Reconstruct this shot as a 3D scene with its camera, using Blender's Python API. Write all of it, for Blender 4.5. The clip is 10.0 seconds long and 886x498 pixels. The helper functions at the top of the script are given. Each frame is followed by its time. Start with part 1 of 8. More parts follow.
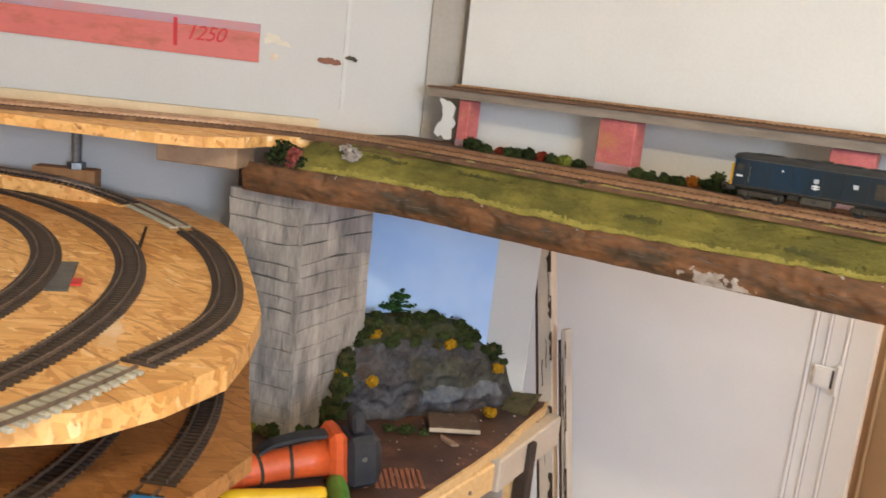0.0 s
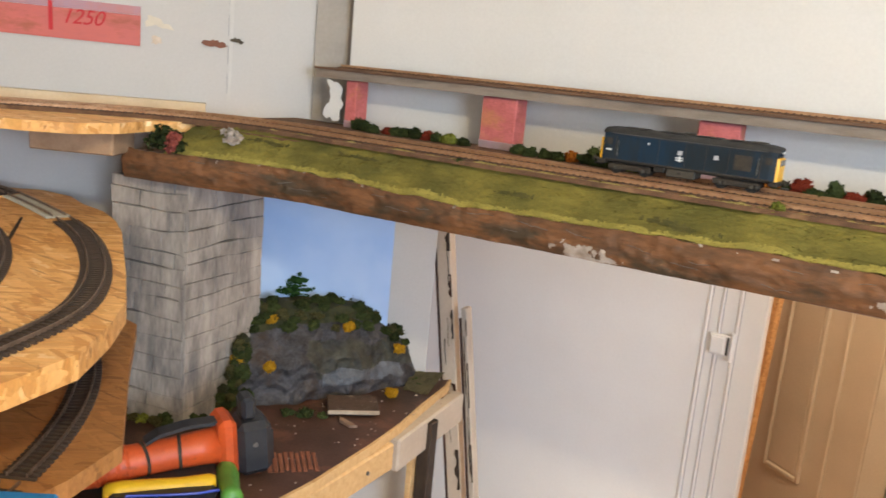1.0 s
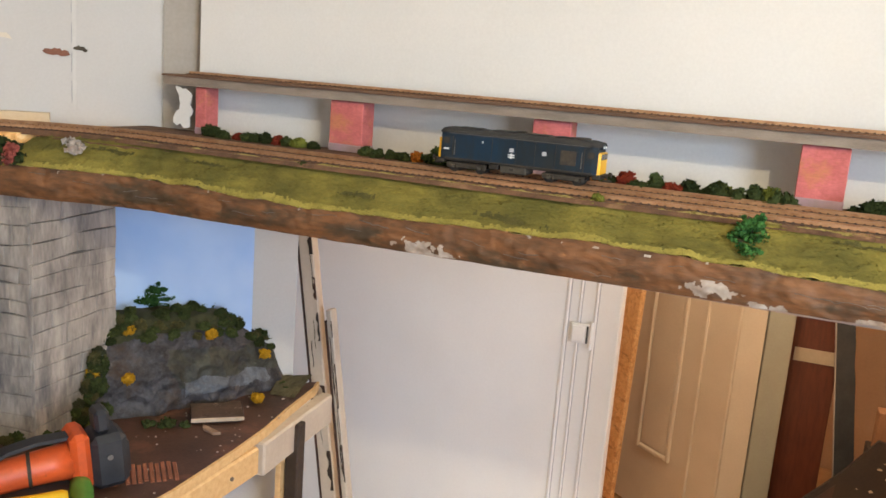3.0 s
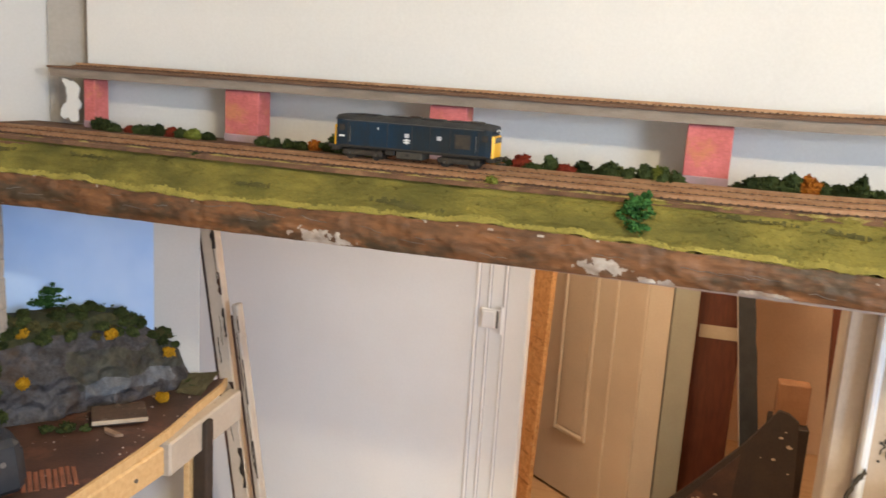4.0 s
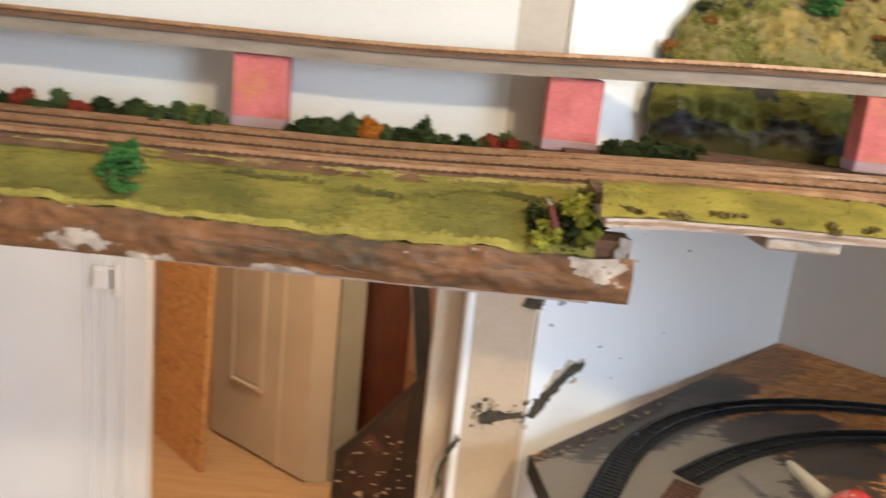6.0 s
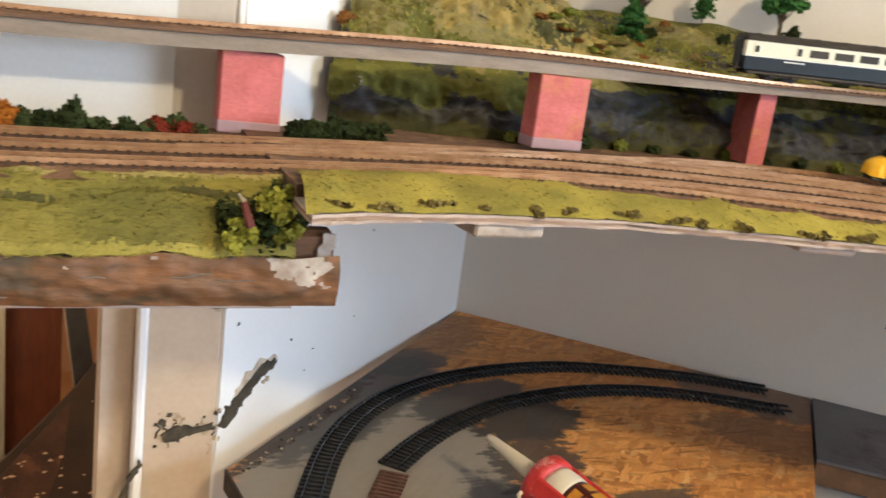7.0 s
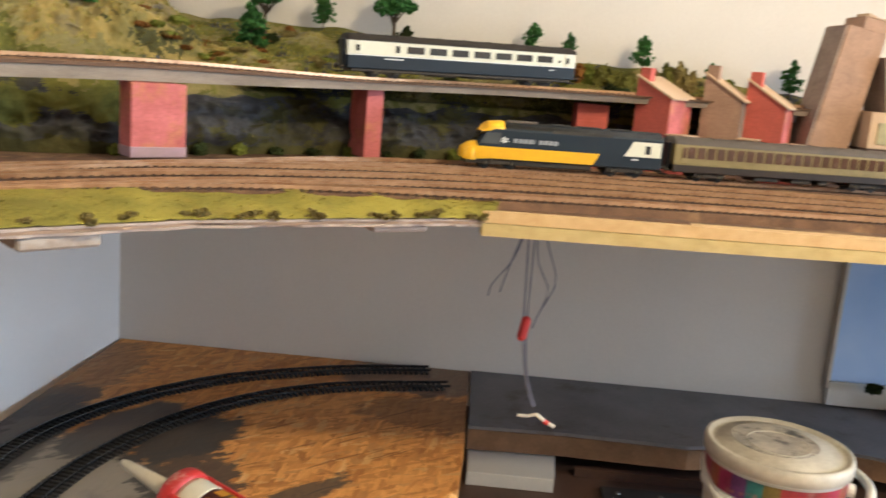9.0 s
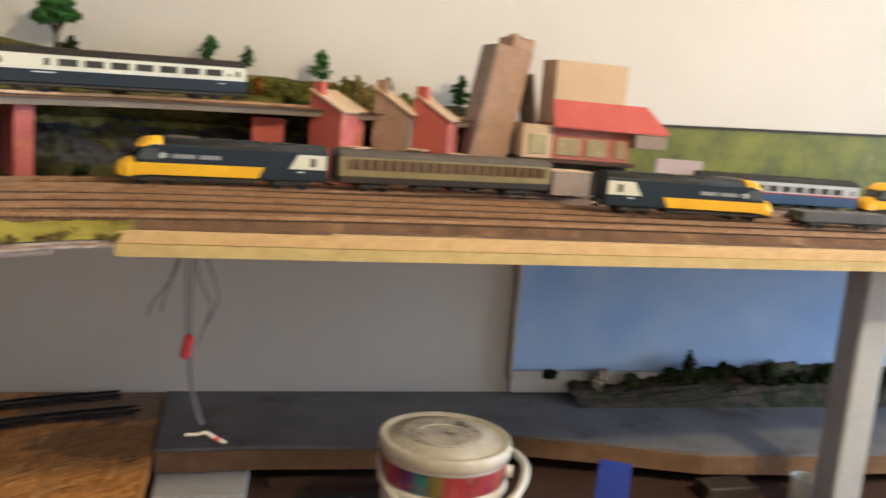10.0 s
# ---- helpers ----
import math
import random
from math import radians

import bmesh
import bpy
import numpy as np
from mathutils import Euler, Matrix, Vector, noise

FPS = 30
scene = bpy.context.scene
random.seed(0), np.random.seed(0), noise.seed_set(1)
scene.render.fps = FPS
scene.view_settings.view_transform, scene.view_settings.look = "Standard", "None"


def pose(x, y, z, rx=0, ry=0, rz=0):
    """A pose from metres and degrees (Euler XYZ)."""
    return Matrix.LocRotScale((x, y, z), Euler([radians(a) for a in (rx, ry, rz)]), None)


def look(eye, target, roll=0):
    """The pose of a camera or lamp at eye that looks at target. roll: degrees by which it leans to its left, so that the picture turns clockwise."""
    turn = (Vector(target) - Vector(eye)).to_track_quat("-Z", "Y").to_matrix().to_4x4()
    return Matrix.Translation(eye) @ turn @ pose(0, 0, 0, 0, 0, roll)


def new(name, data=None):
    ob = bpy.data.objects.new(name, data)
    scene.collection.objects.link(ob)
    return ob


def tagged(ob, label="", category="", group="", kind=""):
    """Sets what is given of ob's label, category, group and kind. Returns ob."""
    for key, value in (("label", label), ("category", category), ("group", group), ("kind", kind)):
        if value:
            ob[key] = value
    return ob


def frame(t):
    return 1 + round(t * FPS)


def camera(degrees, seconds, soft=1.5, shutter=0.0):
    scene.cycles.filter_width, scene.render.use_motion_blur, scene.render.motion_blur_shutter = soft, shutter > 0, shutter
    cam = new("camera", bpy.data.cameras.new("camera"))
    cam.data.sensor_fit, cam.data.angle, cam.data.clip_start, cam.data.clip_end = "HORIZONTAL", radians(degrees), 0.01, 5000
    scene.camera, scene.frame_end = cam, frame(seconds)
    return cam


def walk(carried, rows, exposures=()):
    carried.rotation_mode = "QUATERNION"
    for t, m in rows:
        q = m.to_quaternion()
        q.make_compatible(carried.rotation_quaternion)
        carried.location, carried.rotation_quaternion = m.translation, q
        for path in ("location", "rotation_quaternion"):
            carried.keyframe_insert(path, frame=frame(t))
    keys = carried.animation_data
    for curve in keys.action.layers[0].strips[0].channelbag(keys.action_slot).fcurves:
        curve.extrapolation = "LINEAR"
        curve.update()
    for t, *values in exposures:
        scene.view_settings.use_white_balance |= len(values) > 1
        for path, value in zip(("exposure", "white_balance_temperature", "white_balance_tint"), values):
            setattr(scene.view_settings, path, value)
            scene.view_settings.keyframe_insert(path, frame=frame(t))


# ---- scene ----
cam = camera(54.4, 10.0, shutter=0.4)
PATH = [
    (0, (0.27, 0.188, 1.342), (-0.86, 1.788, 0.937), 6.2),
    (0.5, (0.299, 0.21, 1.339), (-0.774, 1.843, 0.91), 5.5),
    (1, (0.327, 0.224, 1.344), (-0.674, 1.901, 0.917), 5.3),
    (1.5, (0.354, 0.232, 1.345), (-0.564, 1.959, 0.928), 4.7),
    (2, (0.36, 0.225, 1.342), (-0.505, 1.979, 0.925), 4.6),
    (2.2, (0.371, 0.227, 1.344), (-0.475, 1.991, 0.927), 4.8),
    (3.3, (0.391, 0.225, 1.348), (-0.361, 2.036, 0.956), 4.2),
    (3.5, (0.394, 0.229, 1.345), (-0.326, 2.053, 0.952), 4.1),
    (4, (0.413, 0.234, 1.342), (-0.2, 2.096, 0.941), 3.6),
    (4.5, (0.427, 0.23, 1.345), (-0.08, 2.12, 0.931), 4.5),
    (5, (0.447, 0.239, 1.343), (0.051, 2.148, 0.901), 5.4),
    (5.5, (0.506, 0.344, 1.353), (0.297, 2.278, 0.886), 6.8),
    (6, (0.574, 0.452, 1.348), (0.577, 2.386, 0.84), 5.8),
    (6.2, (0.56, 0.48, 1.351), (0.767, 2.402, 0.835), 7.5),
    (7.3, (0.56, 0.534, 1.34), (1.402, 2.282, 0.853), 6.6),
    (7.5, (0.571, 0.525, 1.331), (1.443, 2.257, 0.841), 6.2),
    (8, (0.596, 0.505, 1.333), (1.59, 2.171, 0.849), 5.0),
    (8.5, (0.625, 0.491, 1.342), (1.723, 2.103, 0.901), 4.6),
    (9, (0.656, 0.465, 1.347), (1.94, 1.948, 0.957), 4.8),
    (9.5, (0.68, 0.439, 1.354), (2.115, 1.786, 1.0), 4.9),
    (10, (0.712, 0.385, 1.363), (2.369, 1.456, 1.036), 4.9),
]
walk(cam, [(t, look(eye, target, roll)) for t, eye, target, roll in PATH], exposures=[(0, -0.17), (6.0, -0.17), (8.0, -0.22), (9.0, -0.28), (9.5, -0.40), (10.0, -0.62)])

# ---------------- light ----------------
world = bpy.data.worlds.new("world")
scene.world = world
world.use_nodes = True
sky = world.node_tree.nodes.new("ShaderNodeTexSky")
sky.sky_type, sky.sun_disc = "NISHITA", False
sky.sun_elevation, sky.sun_rotation = radians(35), radians(140)
world.node_tree.links.new(sky.outputs[0], world.node_tree.nodes["Background"].inputs[0])
world.node_tree.nodes["Background"].inputs[1].default_value = 0.12


def lamp(name, kind, m, energy, colour, **more):
    data = bpy.data.lights.new(name, kind)
    data.energy, data.color = energy, colour
    ob = new(name, data)
    ob.matrix_world = m
    return ob, data


ob, d = lamp("window_daylight", "AREA", look((3.66, -1.775, 1.58), (0.4, 1.20, 1.05)), 156.0, (0.60, 0.77, 1.0))
d.shape, d.size, d.size_y = "RECTANGLE", 1.25, 1.1
ob, d = lamp("ceiling_bulb", "POINT", pose(1.28, -0.36, 2.25), 95.0, (1.0, 0.85, 0.57))
d.shadow_soft_size = 0.05
# Warm fill added to brighten the next room; no lamp is visible there.
ob, d = lamp("corridor_fill", "POINT", pose(0.25, 2.25, 2.05), 60.0, (1.0, 0.80, 0.56))
d.shadow_soft_size = 0.08

# ---------------- materials ----------------
MATS = {}


def mat(name, a, b=None, rough=0.7, scale=30.0, fine=220.0, bump=0.15, metal=0.0, stretch=(1, 1, 1), rand=0.0, gloss_var=0.1, spec=0.4, c=None, cscale=5.0, cut=0.5, soft=0.12):
    """Two colours mixed by coarse and fine grain, in metres, with relief."""
    if name in MATS:
        return MATS[name]
    m = bpy.data.materials.new(name)
    m.use_nodes = True
    nt = m.node_tree
    n, l = nt.nodes, nt.links
    bs = n["Principled BSDF"]
    b = b or tuple(c * 0.8 for c in a)
    co = n.new("ShaderNodeTexCoord")
    mp = n.new("ShaderNodeMapping")
    mp.inputs["Scale"].default_value = stretch
    l.new(co.outputs["Object"], mp.inputs[0])
    n1, n2 = n.new("ShaderNodeTexNoise"), n.new("ShaderNodeTexNoise")
    for k, s, det in ((n1, scale, 4), (n2, fine, 3)):
        k.inputs["Scale"].default_value, k.inputs["Detail"].default_value = s, det
        l.new(mp.outputs[0], k.inputs["Vector"])
    mx = n.new("ShaderNodeMath")
    mx.operation = "MULTIPLY_ADD"
    l.new(n2.outputs["Fac"], mx.inputs[0])
    mx.inputs[1].default_value = 0.45
    l.new(n1.outputs["Fac"], mx.inputs[2])
    rp = n.new("ShaderNodeValToRGB")
    rp.color_ramp.elements[0].position, rp.color_ramp.elements[1].position = 0.52, 0.93
    rp.color_ramp.elements[0].color, rp.color_ramp.elements[1].color = (*a, 1), (*b, 1)
    l.new(mx.outputs[0], rp.inputs[0])
    out = rp.outputs[0]
    if c:
        n3, r3, m3 = n.new("ShaderNodeTexNoise"), n.new("ShaderNodeValToRGB"), n.new("ShaderNodeMix")
        n3.inputs["Scale"].default_value, n3.inputs["Detail"].default_value, n3.inputs["Roughness"].default_value = cscale, 6, 0.65
        l.new(mp.outputs[0], n3.inputs["Vector"])
        r3.color_ramp.elements[0].position, r3.color_ramp.elements[1].position = cut, cut + soft
        l.new(n3.outputs["Fac"], r3.inputs[0])
        m3.data_type = "RGBA"
        l.new(r3.outputs[0], m3.inputs[0])
        l.new(out, m3.inputs[6])
        m3.inputs[7].default_value = (*c, 1)
        out = m3.outputs[2]
    if rand:
        oi, hs, mr = n.new("ShaderNodeObjectInfo"), n.new("ShaderNodeHueSaturation"), n.new("ShaderNodeMapRange")
        mr.inputs["To Min"].default_value, mr.inputs["To Max"].default_value = 1 - rand, 1 + rand
        l.new(oi.outputs["Random"], mr.inputs[0])
        l.new(mr.outputs[0], hs.inputs["Value"])
        l.new(out, hs.inputs["Color"])
        out = hs.outputs[0]
    l.new(out, bs.inputs["Base Color"])
    rr = n.new("ShaderNodeMapRange")
    rr.inputs["To Min"].default_value, rr.inputs["To Max"].default_value = max(0.02, rough - gloss_var), min(1, rough + gloss_var)
    l.new(n1.outputs["Fac"], rr.inputs[0])
    l.new(rr.outputs[0], bs.inputs["Roughness"])
    bs.inputs["Metallic"].default_value = metal
    bs.inputs["Specular IOR Level"].default_value = spec
    if bump:
        bp = n.new("ShaderNodeBump")
        bp.inputs["Strength"].default_value, bp.inputs["Distance"].default_value = bump, 0.002
        l.new(mx.outputs[0], bp.inputs["Height"])
        l.new(bp.outputs[0], bs.inputs["Normal"])
    MATS[name] = m
    return m


def osb_mat(name, tones, edge=False):
    """Strand board: long flat chips of several tones, lying every way."""
    m = bpy.data.materials.new(name)
    m.use_nodes = True
    n, l = m.node_tree.nodes, m.node_tree.links
    bs = n["Principled BSDF"]
    co = n.new("ShaderNodeTexCoord")
    warp, wob = n.new("ShaderNodeTexNoise"), n.new("ShaderNodeVectorMath")
    warp.inputs["Scale"].default_value, warp.inputs["Detail"].default_value = 38, 4
    l.new(co.outputs["Object"], warp.inputs["Vector"])
    wob.operation = "MULTIPLY_ADD"
    wob.inputs[1].default_value = (0.007, 0.007, 0.007)
    l.new(warp.outputs["Color"], wob.inputs[0])
    l.new(co.outputs["Object"], wob.inputs[2])
    mask = n.new("ShaderNodeTexNoise")
    mask.inputs["Scale"].default_value = 48
    l.new(wob.outputs[0], mask.inputs["Vector"])
    cut = n.new("ShaderNodeMath")
    cut.operation = "GREATER_THAN"
    cut.inputs[1].default_value = 0.5
    l.new(mask.outputs["Fac"], cut.inputs[0])
    vos = []
    for turn in (14, -40):
        mp = n.new("ShaderNodeMapping")
        mp.inputs["Rotation"].default_value = (0, 0, radians(turn))
        mq = n.new("ShaderNodeMapping")
        mq.inputs["Scale"].default_value = (24, 135, 70)
        l.new(wob.outputs[0], mp.inputs[0])
        l.new(mp.outputs[0], mq.inputs[0])
        mp = mq
        vo = n.new("ShaderNodeTexVoronoi")
        vo.inputs["Scale"].default_value = 1.0
        l.new(mq.outputs[0], vo.inputs["Vector"])
        vos.append(vo)
    pick = n.new("ShaderNodeMix")
    pick.data_type = "RGBA"
    l.new(cut.outputs[0], pick.inputs[0])
    l.new(vos[0].outputs["Color"], pick.inputs[6])
    l.new(vos[1].outputs["Color"], pick.inputs[7])
    rp = n.new("ShaderNodeValToRGB")
    els = rp.color_ramp.elements
    els[0].color, els[1].color = (*tones[0], 1), (*tones[-1], 1)
    for i, c in enumerate(tones[1:-1]):
        els.new((i + 1) / (len(tones) - 1)).color = (*c, 1)
    l.new(pick.outputs[2], rp.inputs[0])
    fine = n.new("ShaderNodeTexNoise")
    fine.inputs["Scale"].default_value = 3.0
    fine.inputs["Detail"].default_value = 6
    l.new(mp.outputs[0], fine.inputs["Vector"])
    mix = n.new("ShaderNodeMix")
    mix.data_type, mix.blend_type = "RGBA", "MULTIPLY"
    mix.inputs[0].default_value = 0.40
    l.new(rp.outputs[0], mix.inputs[6])
    l.new(fine.outputs["Fac"], mix.inputs[7])
    # thin dark slivers between the chips
    mq2, sl, sr, dk = n.new("ShaderNodeMapping"), n.new("ShaderNodeTexNoise"), n.new("ShaderNodeValToRGB"), n.new("ShaderNodeMix")
    mq2.inputs["Scale"].default_value, mq2.inputs["Rotation"].default_value = (9, 150, 70), (0, 0, radians(4))
    l.new(wob.outputs[0], mq2.inputs[0])
    l.new(mq2.outputs[0], sl.inputs["Vector"])
    sl.inputs["Scale"].default_value, sl.inputs["Detail"].default_value = 1.0, 3
    sr.color_ramp.elements[0].position, sr.color_ramp.elements[1].position = 0.62, 0.70
    l.new(sl.outputs["Fac"], sr.inputs[0])
    dk.data_type = "RGBA"
    l.new(sr.outputs[0], dk.inputs[0])
    l.new(mix.outputs[2], dk.inputs[6])
    dk.inputs[7].default_value = (*[v * 0.68 for v in tones[0]], 1)
    hs = n.new("ShaderNodeHueSaturation")
    hs.inputs["Saturation"].default_value, hs.inputs["Value"].default_value = 1.03, 1.26
    l.new(dk.outputs[2], hs.inputs["Color"])
    l.new(hs.outputs[0], bs.inputs["Base Color"])
    bs.inputs["Roughness"].default_value = 0.6
    bp = n.new("ShaderNodeBump")
    bp.inputs["Strength"].default_value, bp.inputs["Distance"].default_value = 0.35, 0.0015
    l.new(vo.outputs["Distance"], bp.inputs["Height"])
    l.new(bp.outputs[0], bs.inputs["Normal"])
    MATS[name] = m
    return m


def painted(m, patches):
    """Brushed paint patches with dry ragged borders laid over a board's material."""
    n, l = m.node_tree.nodes, m.node_tree.links
    bs = n["Principled BSDF"]
    out = bs.inputs["Base Color"].links[0].from_socket
    co, dry, fine = n.new("ShaderNodeTexCoord"), n.new("ShaderNodeTexNoise"), n.new("ShaderNodeTexNoise")
    sq = n.new("ShaderNodeMapping")
    sq.inputs["Scale"].default_value, sq.inputs["Rotation"].default_value = (22, 85, 1), (0, 0, radians(-30))
    l.new(co.outputs["Object"], sq.inputs[0])
    l.new(sq.outputs[0], dry.inputs["Vector"])
    dry.inputs["Scale"].default_value, dry.inputs["Detail"].default_value, dry.inputs["Roughness"].default_value = 1.0, 8, 0.7
    l.new(co.outputs["Object"], fine.inputs["Vector"])
    fine.inputs["Scale"].default_value, fine.inputs["Detail"].default_value, fine.inputs["Roughness"].default_value = 24, 9, 0.72
    both = n.new("ShaderNodeMath")
    both.operation = "ADD"
    l.new(dry.outputs["Fac"], both.inputs[0])
    l.new(fine.outputs["Fac"], both.inputs[1])
    for cx, cy, ax, ay, turn, col, rag, cover in patches:
        mp, ln, off, edge, mx = n.new("ShaderNodeMapping"), n.new("ShaderNodeVectorMath"), n.new("ShaderNodeMath"), n.new("ShaderNodeMapRange"), n.new("ShaderNodeMix")
        mp.vector_type = "TEXTURE"
        mp.inputs["Location"].default_value, mp.inputs["Rotation"].default_value, mp.inputs["Scale"].default_value = (cx, cy, 0.89), (0, 0, radians(turn)), (ax, ay, 1)
        l.new(co.outputs["Object"], mp.inputs[0])
        ln.operation = "LENGTH"
        l.new(mp.outputs[0], ln.inputs[0])
        off.operation = "MULTIPLY_ADD"
        l.new(both.outputs[0], off.inputs[0])
        off.inputs[1].default_value = rag * 1.6
        l.new(ln.outputs["Value"], off.inputs[2])
        edge.inputs["From Min"].default_value, edge.inputs["From Max"].default_value = 1.07 + rag * 1.6, 0.93 + rag * 1.6
        edge.inputs["To Min"].default_value, edge.inputs["To Max"].default_value = 0, cover
        l.new(off.outputs[0], edge.inputs[0])
        mx.data_type = "RGBA"
        l.new(edge.outputs[0], mx.inputs[0])
        l.new(out, mx.inputs[6])
        mx.inputs[7].default_value = (*col, 1)
        out = mx.outputs[2]
    l.new(out, bs.inputs["Base Color"])


def brick_mat(name, a, b, joint, stain, rough=0.8, w=0.0052, h=0.0019):
    """Printed brick paper: small courses of two tones with pale joints and soft stains."""
    m = mat(name, a, b, rough, 34, 240, 0.2, rand=0.06, c=stain, cscale=24, cut=0.52)
    n, l = m.node_tree.nodes, m.node_tree.links
    bs = n["Principled BSDF"]
    src = bs.inputs["Base Color"].links[0].from_socket
    co, sep, add, cmb, br, mx = (n.new("ShaderNode" + k) for k in ("TexCoord", "SeparateXYZ", "Math", "CombineXYZ", "TexBrick", "Mix"))
    l.new(co.outputs["Object"], sep.inputs[0])
    l.new(sep.outputs["X"], add.inputs[0])
    l.new(sep.outputs["Y"], add.inputs[1])
    l.new(add.outputs[0], cmb.inputs["X"])
    l.new(sep.outputs["Z"], cmb.inputs["Y"])
    l.new(cmb.outputs[0], br.inputs["Vector"])
    br.inputs["Scale"].default_value = 1.0
    br.inputs["Brick Width"].default_value, br.inputs["Row Height"].default_value, br.inputs["Mortar Size"].default_value = w, h, h * 0.12
    br.inputs["Color1"].default_value, br.inputs["Color2"].default_value, br.inputs["Mortar"].default_value = (1, 1, 1, 1), (0.66, 0.62, 0.62, 1), (*joint, 1)
    mx.data_type, mx.blend_type = "RGBA", "MULTIPLY"
    mx.inputs[0].default_value = 0.42
    l.new(src, mx.inputs[6])
    l.new(br.outputs["Color"], mx.inputs[7])
    l.new(mx.outputs[2], bs.inputs["Base Color"])
    return m


WHITE = mat("white_paint", (0.685, 0.667, 0.637), (0.615, 0.597, 0.567), 0.75, 3, 260, 0.12)
# Even greyer white, used over the whole west wall.
WHITEW = mat("greyish_white_wall", (0.50, 0.485, 0.465), (0.45, 0.435, 0.415), 0.8, 3, 260, 0.12)
WHITE2 = mat("white_gloss_paint", (0.87, 0.86, 0.85), (0.82, 0.81, 0.80), 0.45, 5, 180, 0.05)
CEIL = mat("ceiling_paint", (0.80, 0.80, 0.78), None, 0.85, 4, 200, 0.05)
SKYP = mat("sky_blue_paint", (0.29, 0.45, 0.76), (0.44, 0.58, 0.82), 0.7, 6, 9, 0.03)
CASE = mat("aged_cream_paint", (0.50, 0.44, 0.37), (0.42, 0.36, 0.30), 0.55, 10, 150, 0.1)
TAN = mat("tan_plaster", (0.60, 0.42, 0.29), (0.52, 0.36, 0.25), 0.85, 6, 90, 0.1)
CREAM = mat("cream_door_paint", (0.63, 0.525, 0.40), (0.56, 0.46, 0.345), 0.5, 6, 160, 0.05)
MAHOG = mat("mahogany_veneer", (0.16, 0.045, 0.022), (0.10, 0.03, 0.016), 0.4, 14, 160, 0.08, stretch=(6, 6, 1))
DARKW = mat("dark_stained_board", (0.024, 0.016, 0.012), (0.045, 0.029, 0.02), 0.6, 14, 120, 0.2)
GREYW = mat("slate_grey_paint", (0.052, 0.050, 0.049), (0.034, 0.033, 0.033), 0.6, 20, 120, 0.1)
LAMIN = mat("laminate_floor", (0.52, 0.325, 0.175), (0.43, 0.26, 0.135), 0.45, 7, 120, 0.05, stretch=(1, 8, 1))
OSB = osb_mat("strand_board", [(0.40, 0.165, 0.045), (0.68, 0.355, 0.12), (0.80, 0.47, 0.19), (0.56, 0.26, 0.075), (0.74, 0.41, 0.145), (0.93, 0.72, 0.43)])
OSBT = osb_mat("worn_strand_board", [(0.33, 0.125, 0.035), (0.62, 0.275, 0.088), (0.78, 0.385, 0.135), (0.46, 0.185, 0.052), (0.94, 0.60, 0.28)])
# Strand board tones darkened to hold the shade under the upper turn.
OSBD = osb_mat("shaded_strand_board", [(0.22, 0.09, 0.03), (0.36, 0.165, 0.055), (0.44, 0.21, 0.075), (0.28, 0.12, 0.04)])
PINE = mat("raw_pine", (0.62, 0.42, 0.21), (0.52, 0.33, 0.15), 0.65, 12, 140, 0.15, stretch=(1, 9, 9))
PINEY = mat("pale_pine", (0.55, 0.42, 0.19), (0.44, 0.32, 0.13), 0.6, 12, 140, 0.15, stretch=(2, 7, 9))
CRAG = mat("tan_crag", (0.33, 0.225, 0.062), (0.14, 0.115, 0.032), 0.9, 26, 240, 0.9, stretch=(1, 1, 0.22), c=(0.085, 0.078, 0.072), cscale=15, cut=0.52, soft=0.2)
CLIFF = mat("dark_cliff_rock", (0.066, 0.062, 0.064), (0.020, 0.019, 0.019), 0.7, 40, 240, 1.0, stretch=(0.6, 0.6, 1.5), c=(0.052, 0.047, 0.020), cscale=22, cut=0.50, soft=0.2, spec=0.2)
# Dull scatter moss; on the lower hillside it also stands for viaduct shade.
DULL = mat("dull_olive_moss", (0.085, 0.075, 0.028), (0.045, 0.042, 0.018), 0.95, 24, 320, 0.9, spec=0.1)
PLYD = mat("brown_ply_core", (0.30, 0.20, 0.14), (0.18, 0.115, 0.08), 0.8, 20, 200, 0.4)
PLY = mat("plywood_edge", (0.50, 0.41, 0.36), (0.30, 0.22, 0.175), 0.75, 8, 200, 0.6, stretch=(0.6, 0.6, 22))
EARTH = mat("painted_earth_edge", (0.190, 0.082, 0.032), (0.066, 0.032, 0.015), 0.6, 38, 150, 1.0, stretch=(0.5, 1, 1.6), c=(0.052, 0.034, 0.019), cscale=20, cut=0.52)
PLAST = mat("white_filler", (0.42, 0.375, 0.335), (0.23, 0.175, 0.14), 0.8, 45, 200, 0.5)
GRASS = mat("grass_flock", (0.215, 0.176, 0.040), (0.115, 0.105, 0.027), 0.95, 26, 520, 0.9, spec=0.1, stretch=(0.6, 1.0, 1.3), c=(0.088, 0.078, 0.022), cscale=13, cut=0.45, soft=0.28)
EDGEG = mat("pale_edge_flock", (0.32, 0.265, 0.065), (0.20, 0.17, 0.042), 0.95, 40, 420, 0.8, spec=0.1)
LIME = mat("lime_grass_flock", (0.34, 0.275, 0.054), (0.18, 0.155, 0.034), 0.95, 24, 420, 1.0, spec=0.1, c=(0.24, 0.165, 0.050), cscale=17, cut=0.54, soft=0.25)
BALL = mat("brown_ballast", (0.165, 0.082, 0.041), (0.078, 0.039, 0.021), 0.9, 50, 500, 0.8, c=(0.245, 0.137, 0.067), cscale=24, cut=0.56)
